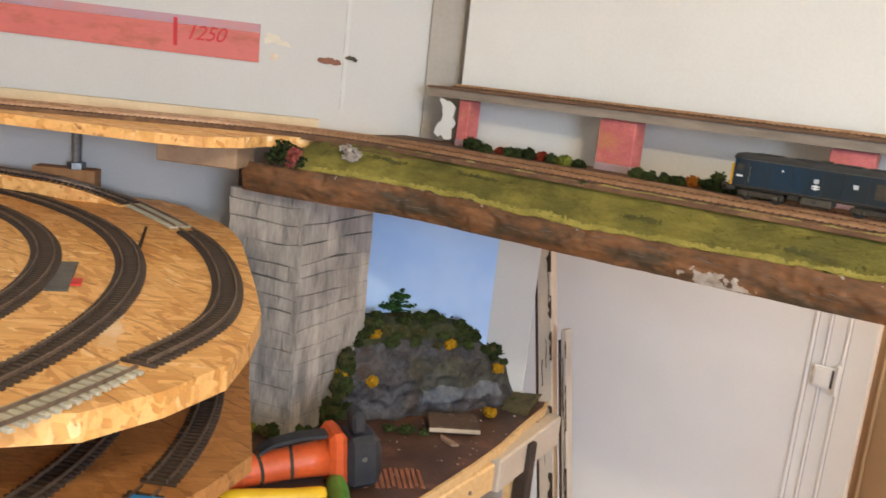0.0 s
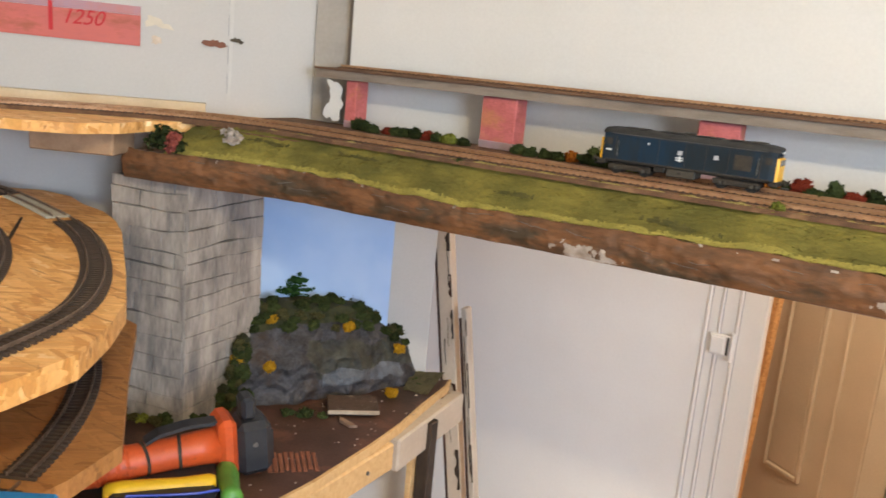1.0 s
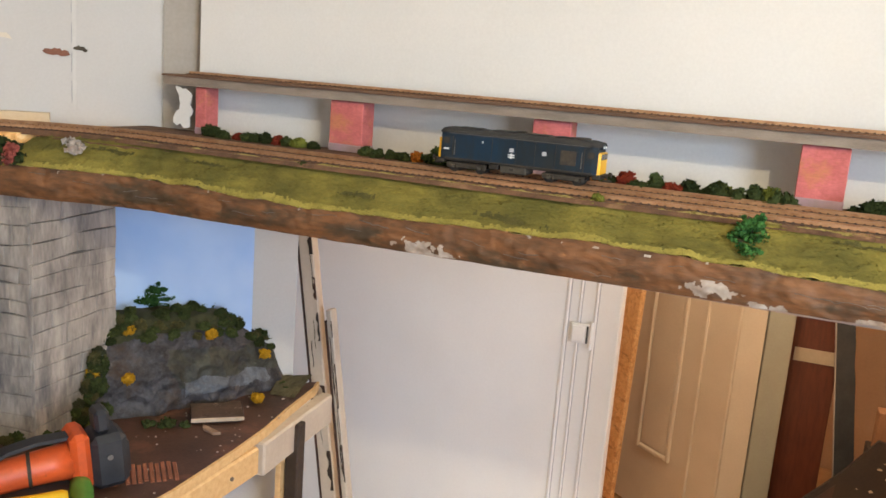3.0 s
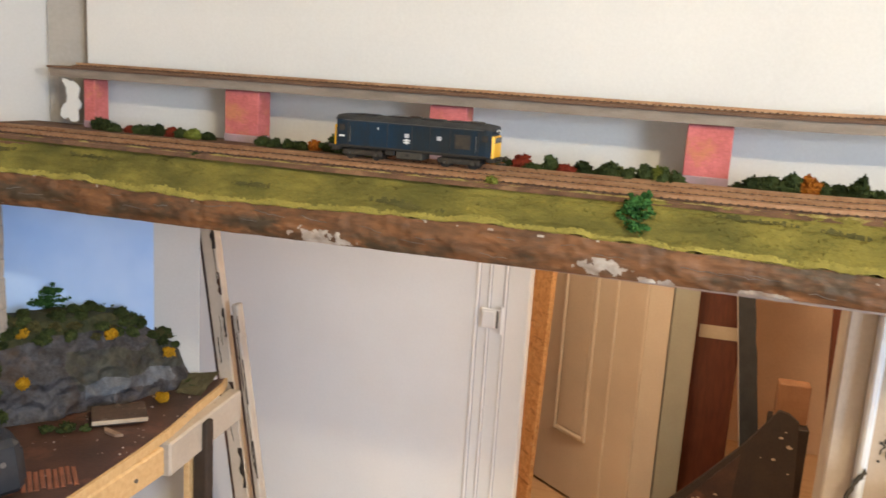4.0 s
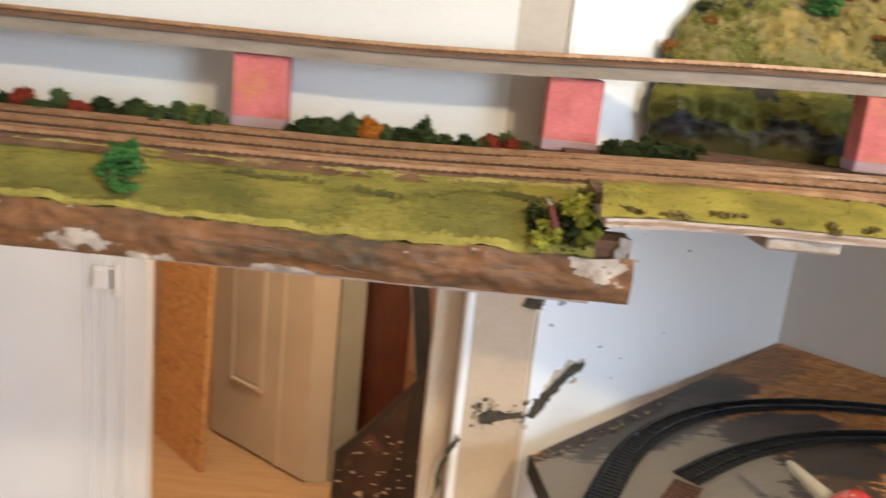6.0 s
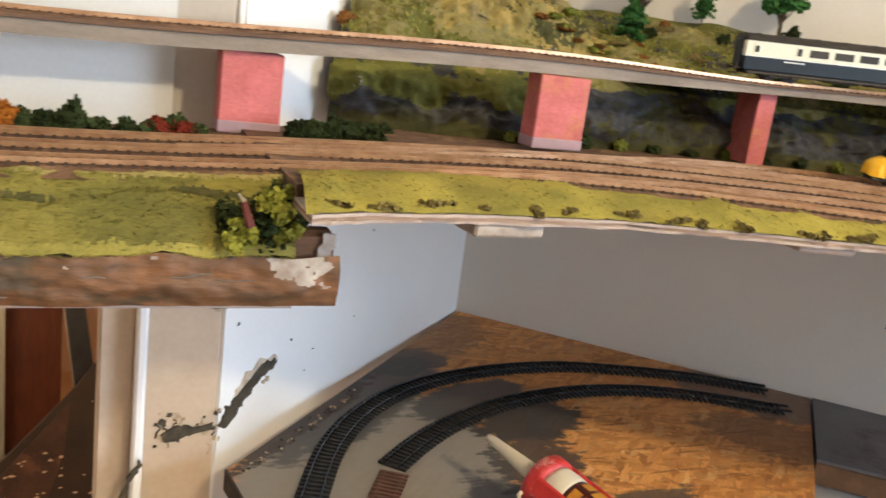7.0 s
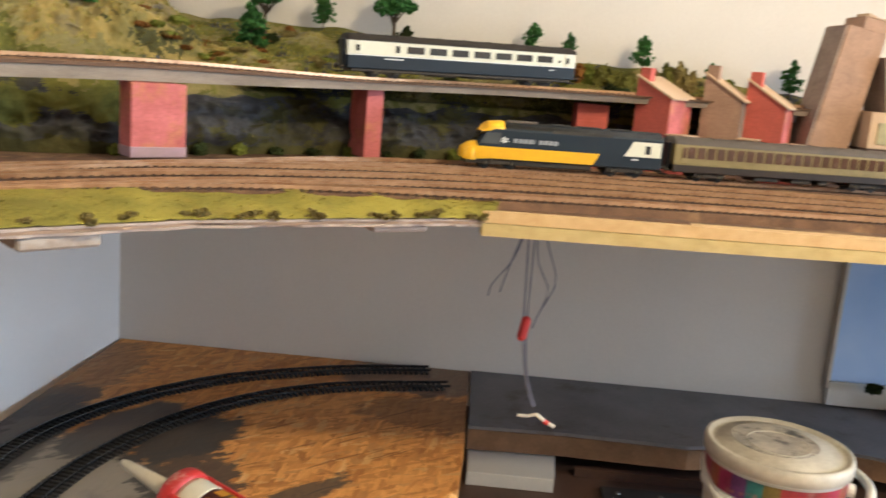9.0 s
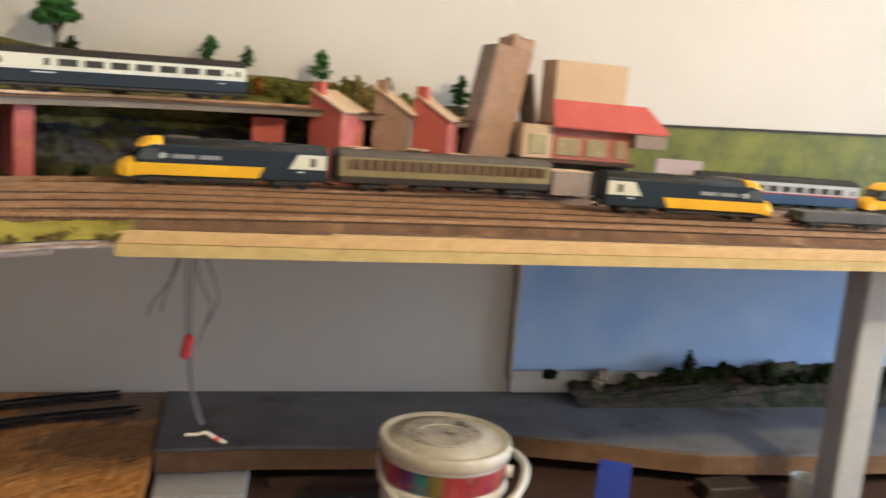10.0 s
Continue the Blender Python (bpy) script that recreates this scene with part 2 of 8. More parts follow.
SLEEP = mat("brown_sleeper", (0.085, 0.041, 0.022), (0.050, 0.025, 0.015), 0.7, 30, 200, 0.2, rand=0.25)
SLEEPB = mat("black_sleeper", (0.040, 0.025, 0.018), (0.066, 0.044, 0.032), 0.75, 30, 200, 0.2)
SLEEPK = mat("black_plastic_sleeper", (0.014, 0.013, 0.013), (0.024, 0.022, 0.021), 0.6, 30, 200, 0.2)
SLEEPG = mat("grey_fibre_sleeper", (0.46, 0.42, 0.33), (0.36, 0.33, 0.26), 0.7, 40, 200, 0.2)
RAIL = mat("rusty_rail", (0.34, 0.175, 0.090), (0.52, 0.31, 0.175), 0.37, 60, 200, 0.1, 0.6)
RAILG = mat("dull_steel_rail", (0.27, 0.195, 0.145), (0.16, 0.115, 0.085), 0.42, 60, 200, 0.1, 0.55)
BRICK = brick_mat("red_brick_paper", (0.60, 0.125, 0.095), (0.48, 0.11, 0.085), (0.9, 0.8, 0.75), (0.50, 0.10, 0.07))
BRICKP = brick_mat("faded_pink_brick_paper", (0.62, 0.175, 0.175), (0.44, 0.115, 0.10), (0.95, 0.85, 0.85), (0.52, 0.19, 0.10))
GREYB = mat("purple_grey_base", (0.38, 0.24, 0.28), (0.30, 0.22, 0.22), 0.8, 40, 240, 0.2)
DECKT = mat("deck_brown_top", (0.16, 0.085, 0.048), (0.095, 0.052, 0.032), 0.8, 30, 260, 0.4)
DECKS = mat("deck_grey_side", (0.31, 0.25, 0.20), (0.20, 0.155, 0.12), 0.75, 18, 220, 0.2, stretch=(1, 1, 5))
STONE = mat("grey_carved_stone", (0.40, 0.355, 0.315), (0.19, 0.170, 0.158), 0.85, 40, 220, 1.0, stretch=(1, 1, 0.28), rand=0.05, c=(0.105, 0.098, 0.104), cscale=24, cut=0.52, soft=0.2)
MORT = mat("dark_mortar", (0.15, 0.135, 0.125), (0.07, 0.064, 0.058), 0.9, 50, 300, 0.4)
ROCK = mat("slate_rock", (0.075, 0.070, 0.078), (0.016, 0.015, 0.016), 0.6, 34, 260, 1.0, c=(0.050, 0.031, 0.020), cscale=11, cut=0.53, spec=0.3)
ROCKT = mat("tan_moss_rock", (0.26, 0.205, 0.075), (0.13, 0.11, 0.033), 0.9, 16, 240, 0.9, c=(0.10, 0.095, 0.09), cscale=13, cut=0.56)
MOSS = mat("dark_moss", (0.020, 0.025, 0.010), (0.045, 0.044, 0.014), 0.95, 30, 380, 0.8)
SOIL = mat("brown_painted_board", (0.078, 0.036, 0.023), (0.034, 0.018, 0.013), 0.5, 12, 200, 0.3, c=(0.13, 0.055, 0.033), cscale=13, cut=0.55)
RUSTB = mat("rusty_brown_plastic", (0.13, 0.062, 0.04), (0.085, 0.04, 0.028), 0.7, 40, 200, 0.2)
TILE = mat("terracotta_tile_sheet", (0.24, 0.085, 0.045), (0.16, 0.06, 0.034), 0.7, 30, 200, 0.2)
GREYP = mat("grey_painted_board", (0.082, 0.073, 0.066), (0.046, 0.041, 0.038), 0.55, 7, 160, 0.15)
SLATE = mat("blue_grey_roadway", (0.205, 0.190, 0.195), (0.145, 0.136, 0.142), 0.6, 12, 200, 0.25, c=(0.10, 0.075, 0.06), cscale=9, cut=0.56)
BROWNT = mat("dark_brown_shelf", (0.075, 0.04, 0.03), (0.05, 0.028, 0.022), 0.4, 9, 120, 0.1)
PAPER = mat("pale_grey_paper", (0.46, 0.46, 0.48), (0.42, 0.42, 0.44), 0.8, 12, 200, 0.03)
BLUE = mat("rail_blue_paint", (0.0055, 0.024, 0.050), (0.010, 0.017, 0.024), 0.55, 25, 200, 0.1, stretch=(1, 1, 0.35), spec=0.25, c=(0.012, 0.016, 0.019), cscale=36, cut=0.55)
DBLUE = mat("dark_coach_blue", (0.010, 0.019, 0.031), (0.014, 0.021, 0.030), 0.55, 25, 200, 0.05, spec=0.25)
ROOF = mat("dusty_grey_roof", (0.040, 0.038, 0.036), (0.026, 0.025, 0.025), 0.75, 40, 220, 0.15, spec=0.2)
ROOFB = mat("brown_grey_roof", (0.10, 0.075, 0.06), (0.075, 0.06, 0.05), 0.7, 40, 220, 0.1)
UNDER = mat("weathered_underframe", (0.020, 0.016, 0.013), (0.050, 0.038, 0.026), 0.7, 60, 240, 0.3)
TANK = mat("dusty_fuel_tank", (0.075, 0.062, 0.045), (0.05, 0.042, 0.032), 0.7, 60, 240, 0.2)
YELLOW = mat("warning_yellow", (0.85, 0.46, 0.015), (0.75, 0.38, 0.012), 0.4, 30, 200, 0.05)
IVORY = mat("ivory_paint", (0.72, 0.69, 0.56), (0.66, 0.62, 0.50), 0.4, 30, 200, 0.05)
WPRINT = mat("white_print", (0.78, 0.78, 0.76), None, 0.6, 30, 200, 0)
GLASSD = mat("dark_window_glass", (0.03, 0.028, 0.026), (0.05, 0.04, 0.032), 0.12, 30, 200, 0)
CHOC = mat("chocolate_paint", (0.030, 0.018, 0.012), (0.020, 0.013, 0.009), 0.5, 30, 200, 0.05)
STONEC = mat("dirty_cream_paint", (0.27, 0.205, 0.085), (0.19, 0.145, 0.06), 0.55, 30, 200, 0.05)
CARD = brick_mat("brown_card", (0.44, 0.27, 0.185), (0.34, 0.205, 0.14), (0.9, 0.85, 0.8), (0.30, 0.185, 0.13), 0.85)
CARDL = mat("plain_tan_card", (0.60, 0.42, 0.28), (0.55, 0.38, 0.25), 0.85, 20, 260, 0.05)
CARDG = brick_mat("grey_card", (0.33, 0.245, 0.20), (0.25, 0.185, 0.155), (0.9, 0.88, 0.85), (0.22, 0.165, 0.135), 0.85)
ROOFR = mat("red_roof_paper", (0.52, 0.095, 0.075), (0.44, 0.08, 0.065), 0.7, 30, 260, 0.1)
LEAF = mat("dark_green_foliage", (0.022, 0.034, 0.012), (0.046, 0.056, 0.017), 0.95, 60, 300, 0.3, rand=0.40, spec=0.1)
LEAFB = mat("bright_green_foliage", (0.028, 0.10, 0.026), (0.055, 0.155, 0.036), 0.9, 60, 300, 0.3, rand=0.15, spec=0.15)
LEAFY = mat("yellow_green_foliage", (0.115, 0.135, 0.024), (0.175, 0.18, 0.032), 0.95, 60, 300, 0.3, rand=0.2, spec=0.1)
LEAFO = mat("orange_foliage", (0.40, 0.14, 0.018), (0.30, 0.085, 0.014), 0.95, 60, 300, 0.3, rand=0.15, spec=0.1)
LEAFR = mat("red_foliage", (0.20, 0.030, 0.015), (0.14, 0.022, 0.012), 0.95, 60, 300, 0.3, spec=0.1)
GORSE = mat("gorse_yellow_flock", (0.44, 0.245, 0.014), (0.34, 0.18, 0.012), 0.95, 60, 400, 0.4, spec=0.1)
BARK = mat("brown_bark", (0.09, 0.06, 0.035), (0.05, 0.035, 0.022), 0.9, 60, 300, 0.3)
ORANGE = mat("orange_plastic", (0.62, 0.095, 0.020), (0.46, 0.075, 0.022), 0.45, 30, 200, 0.15, c=(0.20, 0.05, 0.025), cscale=40, cut=0.60)
BLACKP = mat("black_plastic", (0.018, 0.02, 0.026), (0.03, 0.032, 0.038), 0.4, 40, 200, 0.1)
YELP = mat("yellow_plastic", (0.80, 0.50, 0.02), (0.70, 0.42, 0.02), 0.4, 30, 200, 0.05)
GREENP = mat("green_plastic", (0.10, 0.30, 0.05), (0.08, 0.22, 0.04), 0.4, 30, 200, 0.05)
BLUEP = mat("bright_blue_plastic", (0.03, 0.24, 0.55), (0.03, 0.20, 0.48), 0.4, 30, 200, 0.05)
DBLUEP = mat("deep_blue_plastic", (0.03, 0.07, 0.42), (0.03, 0.06, 0.36), 0.4, 30, 200, 0.05)
REDP = mat("red_plastic", (0.62, 0.035, 0.03), (0.5, 0.03, 0.025), 0.4, 40, 200, 0.1)
REDW = mat("worn_red_paint", (0.58, 0.04, 0.035), (0.45, 0.03, 0.03), 0.45, 40, 200, 0.2, c=(0.62, 0.42, 0.36), cscale=45, cut=0.56)
TUBE = mat("black_red_label", (0.035, 0.012, 0.012), (0.09, 0.016, 0.016), 0.35, 40, 200, 0)
NOZZ = mat("ivory_plastic", (0.72, 0.66, 0.52), (0.64, 0.57, 0.44), 0.45, 30, 200, 0.05)
TUBW = mat("white_tub_plastic", (0.74, 0.71, 0.64), (0.66, 0.62, 0.54), 0.4, 20, 200, 0.05)
LID = mat("stained_tub_lid", (0.60, 0.55, 0.46), (0.42, 0.37, 0.30), 0.45, 26, 160, 0.1)
GREYPOST = mat("grey_painted_post", (0.46, 0.47, 0.49), (0.38, 0.39, 0.41), 0.4, 10, 160, 0.05)
WIRE = mat("grey_blue_wire", (0.17, 0.16, 0.21), (0.11, 0.11, 0.15), 0.5, 30, 200, 0)
STEEL = mat("zinc_bolt", (0.25, 0.25, 0.25), (0.16, 0.15, 0.14), 0.4, 60, 200, 0.2, 0.8)
POSTER = mat("red_printed_strip", (0.55, 0.135, 0.11), (0.46, 0.12, 0.11), 0.6, 10, 90, 0.05, stretch=(0.6, 0.6, 1.6), c=(0.36, 0.10, 0.062), cscale=22, cut=0.53)
POSTERB = mat("faded_purple_border", (0.36, 0.24, 0.30), (0.44, 0.20, 0.20), 0.6, 8, 120, 0.05)
BLACKR = mat("black_rail", (0.060, 0.060, 0.062), (0.11, 0.11, 0.115), 0.24, 60, 200, 0.1, 0.85)
MARKER = mat("red_marker_ink", (0.50, 0.018, 0.025), None, 0.6, 30, 200, 0)
SMUDGE = mat("brown_smudge", (0.13, 0.05, 0.028), (0.22, 0.085, 0.05), 0.7, 30, 200, 0.1)
SCAR = mat("torn_plaster_scar", (0.030, 0.024, 0.017), (0.085, 0.068, 0.045), 0.9, 60, 300, 0.6)
SCARL = mat("pale_torn_paper", (0.62, 0.52, 0.42), (0.50, 0.40, 0.30), 0.9, 60, 300, 0.3)
BOX = mat("brown_parcel_paper", (0.32, 0.15, 0.07), (0.26, 0.12, 0.055), 0.7, 20, 160, 0.05)
TAPE = mat("cream_tape", (0.52, 0.40, 0.27), (0.46, 0.35, 0.23), 0.6, 20, 160, 0.02)
GREY = mat("mid_grey_print", (0.32, 0.33, 0.35), None, 0.6, 30, 200, 0)

# ---------------- mesh helpers ----------------
RND = random.Random(4)


def smooth(e0, e1, v):
    u = min(1, max(0, (v - e0) / (e1 - e0)))
    return u * u * (3 - 2 * u)


def lev(x):
    """The slight rise of the layout towards its eastern corner."""
    return 0.016 * smooth(0.45, 1.0, x)


def nz(x, y, z=0.0, s=1.0):
    return noise.noise(Vector((x * s, y * s, z * s)))


def obj(name, bm, material, parent=None, shade=False):
    me = bpy.data.meshes.new(name)
    bm.normal_update()
    bm.to_mesh(me)
    bm.free()
    for m in (material if isinstance(material, (list, tuple)) else [material]):
        me.materials.append(m)
    if shade:
        for p in me.polygons:
            p.use_smooth = True
    ob = new(name, me)
    if parent:
        ob.parent = parent
    return ob


def part(name, bm, material, parent, label="", shade=False):
    ob = obj(name, bm, material, parent, shade)
    return tagged(ob, label) if label else ob


def thing(name, label, category, m=None, group="", kind=""):
    ob = new(name)
    ob.empty_display_size = 0.02
    if m is not None:
        ob.matrix_world = m
    return tagged(ob, label, category, group, kind)


def single(name, bm, material, label, category, m=None, group="", kind="", shade=False):
    ob = obj(name, bm, material, None, shade)
    if m is not None:
        ob.matrix_world = m
    return tagged(ob, label, category, group, kind)


def structure(name, bm, material, label="", shade=False):
    ob = obj(name, bm, material, None, shade)
    return tagged(ob, label, "", "", "structure")


def box(bm, lo, hi, bevel=0.0, m=None, mi=0, seg=1):
    """A box between two corners, with bevelled edges."""
    c = [(a + b) / 2 for a, b in zip(lo, hi)]
    s = [abs(b - a) for a, b in zip(lo, hi)]
    r = bmesh.ops.create_cube(bm, size=1.0, matrix=(m or Matrix()) @ Matrix.Translation(c) @ Matrix.Diagonal((*s, 1)))
    fs = {f for v in r["verts"] for f in v.link_faces}
    for f in fs:
        f.material_index = mi
    if bevel:
        es = list({e for v in r["verts"] for e in v.link_edges})
        bmesh.ops.bevel(bm, geom=es, offset=bevel, segments=seg, profile=0.6, affect="EDGES", material=mi)
    return bm


def B(lo, hi, bevel=0.0, m=None):
    return box(bmesh.new(), lo, hi, bevel, m)


def prism(pts, z0, z1, bm=None, m=None, bevel=0.0, rough=0.0):
    """A slab of the given outline between two heights."""
    bm = bm or bmesh.new()
    lo = [bm.verts.new((x, y, z0 + RND.uniform(-rough, rough))) for x, y in pts]
    hi = [bm.verts.new((x, y, z1)) for x, y in pts]
    faces = [bm.faces.new(hi), bm.faces.new(lo[::-1])]
    k = len(pts)
    for i in range(k):
        faces.append(bm.faces.new((lo[i], lo[(i + 1) % k], hi[(i + 1) % k], hi[i])))
    bmesh.ops.recalc_face_normals(bm, faces=faces)
    if bevel:
        bmesh.ops.bevel(bm, geom=[e for f in faces[:1] for e in f.edges], offset=bevel, segments=1, affect="EDGES")
    if m is not None:
        bmesh.ops.transform(bm, matrix=m, verts=lo + hi)
    return bm


def cyl(bm, a, b, r0, r1=None, seg=12, mi=0):
    """A tapered rod from a to b."""
    a, b = Vector(a), Vector(b)
    d = b - a
    m = Matrix.Translation((a + b) / 2) @ d.to_track_quat("Z", "Y").to_matrix().to_4x4()
    r = bmesh.ops.create_cone(bm, cap_ends=True, segments=seg, radius1=r0, radius2=r0 if r1 is None else r1, depth=d.length, matrix=m)
    for f in {f for v in r["verts"] for f in v.link_faces}:
        f.material_index = mi
    return bm


def lathe(bm, prof, seg=40, m=None, mi=0):
    """A turned form: profile of (radius, height)."""
    rings = []
    for r, z in prof:
        r = max(r, 0.0002)
        rings.append([bm.verts.new((r * math.cos(2 * math.pi * i / seg), r * math.sin(2 * math.pi * i / seg), z)) for i in range(seg)])
    for p, q in zip(rings, rings[1:]):
        for i in range(seg):
            f = bm.faces.new((p[i], p[(i + 1) % seg], q[(i + 1) % seg], q[i]))
            f.material_index = mi
    for ring in (rings[0][::-1], rings[-1]):
        if len(ring) > 2:
            f = bm.faces.new(ring)
            f.material_index = mi
    if m is not None:
        bmesh.ops.transform(bm, matrix=m, verts=[v for r in rings for v in r])
    return bm


def sweep(bm, path, prof, closed=False, mi=0):
    """A profile of (side, up) carried along a path of points; sides stay level."""
    k = len(path)
    rings = []
    for i, p in enumerate(path):
        p = Vector(p)
        a, b = Vector(path[max(0, i - 1)]), Vector(path[min(k - 1, i + 1)])
        t = (b - a)
        side = Vector((-t.y, t.x, 0)).normalized()
        rings.append([bm.verts.new(p + side * s + Vector((0, 0, u))) for s, u in prof])
    n = len(prof)
    for p, q in zip(rings, rings[1:]):
        for i in range(n):
            f = bm.faces.new((p[i], p[(i + 1) % n], q[(i + 1) % n], q[i]))
            f.material_index = mi
    for ring in (rings[0][::-1], rings[-1]):
        f = bm.faces.new(ring)
        f.material_index = mi
    return bm


def tube(bm, pts, r, seg=6):
    rings = []
    for i, p in enumerate(pts):
        t = (Vector(pts[min(i + 1, len(pts) - 1)]) - Vector(pts[max(i - 1, 0)])).normalized()
        q = t.to_track_quat("Z", "Y")
        rings.append([bm.verts.new(Vector(p) + q @ Vector((r * math.cos(a), r * math.sin(a), 0))) for a in [2 * math.pi * j / seg for j in range(seg)]])
    for p, q in zip(rings, rings[1:]):
        for j in range(seg):
            bm.faces.new((p[j], p[(j + 1) % seg], q[(j + 1) % seg], q[j]))
    bm.faces.new(rings[0][::-1])
    bm.faces.new(rings[-1])
    return bm


def spline(pts, step=0.012):
    """Points at even steps along a smooth curve through the given ones."""
    P = [Vector(p) for p in pts]
    P = [P[0] * 2 - P[1]] + P + [P[-1] * 2 - P[-2]]
    dense = []
    for i in range(1, len(P) - 2):
        for j in range(40):
            t = j / 40
            dense.append(0.5 * ((2 * P[i]) + (P[i + 1] - P[i - 1]) * t + (2 * P[i - 1] - 5 * P[i] + 4 * P[i + 1] - P[i + 2]) * t * t + (3 * P[i] - P[i - 1] - 3 * P[i + 1] + P[i + 2]) * t ** 3))
    dense.append(P[-2])
    out, acc = [dense[0]], 0.0
    for a, b in zip(dense, dense[1:]):
        acc += (b - a).length
        if acc >= step:
            out.append(b)
            acc = 0.0
    return out


def offset(path, d):
    out = []
    for i, p in enumerate(path):
        t = path[min(i + 1, len(path) - 1)] - path[max(i - 1, 0)]
        out.append(p + Vector((-t.y, t.x, 0)).normalized() * d)
    return out


def sheet(nx, ny, fn, bm=None, mi=0):
    """A grid surface; fn(u, v) gives the place for u, v in 0..1."""
    bm = bm or bmesh.new()
    g = [[bm.verts.new(fn(i / nx, j / ny)) for i in range(nx + 1)] for j in range(ny + 1)]
    for j in range(ny):
        for i in range(nx):
            f = bm.faces.new((g[j][i], g[j][i + 1], g[j + 1][i + 1], g[j + 1][i]))
            f.material_index = mi
    return bm


def leaves(bm, c, rad, n, size, rnd, shell=0.35, mi=0):
    """A ragged clump: many small bent leaves scattered through a lumpy volume."""
    c = Vector(c)
    lumps = [(Vector((rnd.gauss(0, 0.45), rnd.gauss(0, 0.45), rnd.gauss(0, 0.45))), rnd.uniform(0.35, 0.65)) for _ in range(7)]
    for _ in range(n):
        lc, lr = rnd.choice(lumps)
        d = Vector((rnd.gauss(0, 1), rnd.gauss(0, 1), rnd.gauss(0, 1))).normalized()
        q = lc + d * lr * rnd.uniform(shell, 1.0)
        if q.length > 1.15:
            q = q.normalized() * 1.1
        p = c + Vector((q.x * rad[0], q.y * rad[1], q.z * rad[2]))
        nrm = (d + Vector((rnd.gauss(0, .5), rnd.gauss(0, .5), rnd.gauss(0, .5)))).normalized()
        s = size * rnd.uniform(0.6, 1.3)
        qt = nrm.to_track_quat("Z", "Y") @ Euler((0, 0, rnd.uniform(0, 6.28))).to_quaternion()
        vs = [bm.verts.new(p + qt @ Vector(o) * s) for o in ((-1, -.7, 0), (1, -.7, .25), (.8, .8, -.1), (-.8, .8, .3))]
        f = bm.faces.new(vs)
        f.material_index = mi
    return bm


def at2(path, dist):
    """Place and heading at a distance along a path."""
    acc = 0.0
    for a, b in zip(path, path[1:]):
        l = (b - a).length
        if acc + l >= dist:
            p = a + (b - a) * ((dist - acc) / l)
            return p, math.atan2(b.y - a.y, b.x - a.x)
        acc += l
    return path[-1], 0.0

# ---------------- rooms ----------------
FLOOR, TOP = -0.07, 2.40
C, E1, S1, S2, WB, A0 = (1.14, 1.80), (4.30, -1.115), (2.54, -3.03), (-2.10, 0.0), (-0.43, 1.47), (0.69, 1.365)


def wall(name, p, q, z0, z1, material, label, thick=0.12, holes=()):
    """A wall from p to q whose inner face lies on that line; holes are (from, to, bottom, top) along it."""
    p, q = Vector((*p, 0)), Vector((*q, 0))
    d = (q - p)
    m = Matrix.Translation(p) @ Matrix.Rotation(math.atan2(d.y, d.x), 4, "Z")
    L = d.length
    bm = bmesh.new()
    at = 0.0
    for a, b, lo, hi in holes:
        box(bm, (at, 0, z0), (a, thick, z1), m=m)
        box(bm, (a, 0, z0), (b, thick, lo), m=m)
        box(bm, (a, 0, hi), (b, thick, z1), m=m)
        at = b
    box(bm, (at, 0, z0), (L, thick, z1), m=m)
    return structure(name, bm, material, label)


structure("floor", prism([(-2.4, -3.3), (4.6, -3.3), (4.6, 4.0), (-2.4, 4.0)], FLOOR - 0.1, FLOOR), LAMIN, "warm tan wooden floor running on into the next room")
structure("ceiling", prism([(-2.4, -3.3), (4.6, -3.3), (4.6, 4.0), (-2.4, 4.0)], TOP, TOP + 0.1), CEIL, "plain white ceiling")
wall("wall_east", C, E1, FLOOR, TOP, mat("warm_white_paint", (0.70, 0.650, 0.600), (0.635, 0.585, 0.535), 0.75, 3, 260, 0.12), "white painted wall behind the station")
wall("wall_stub", A0, C, FLOOR, TOP, WHITE2, "white painted wall with torn plaster beside the doorway", thick=0.02)
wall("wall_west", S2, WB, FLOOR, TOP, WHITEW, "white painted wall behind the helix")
wall("wall_south", S1, S2, FLOOR, TOP, WHITE, "plain white wall")
wall("wall_window", E1, S1, FLOOR, TOP, WHITE, "white wall with a window", holes=((0.27, 1.57, 1.0, 2.15),))
wall("wall_header", (-0.43, 1.47), (0.69, 1.395), 1.98, TOP, WHITE, "white wall over the doorway", thick=0.08)

win = thing("window_1", "white framed window letting daylight in", "window", kind="structure")
wm = Matrix.Translation((*E1, 0)) @ Matrix.Rotation(math.atan2(S1[1] - E1[1], S1[0] - E1[0]), 4, "Z")
for lo, hi in (((0.27, 0.05, 1.0), (0.31, 0.10, 2.15)), ((1.53, 0.05, 1.0), (1.57, 0.10, 2.15)), ((0.90, 0.05, 1.04), (0.94, 0.10, 2.11)), ((0.31, 0.05, 1.0), (1.53, 0.10, 1.04)), ((0.31, 0.05, 2.11), (1.53, 0.10, 2.15))):
    part("window_frame", B(lo, hi, 0.004, wm), WHITE2, win)

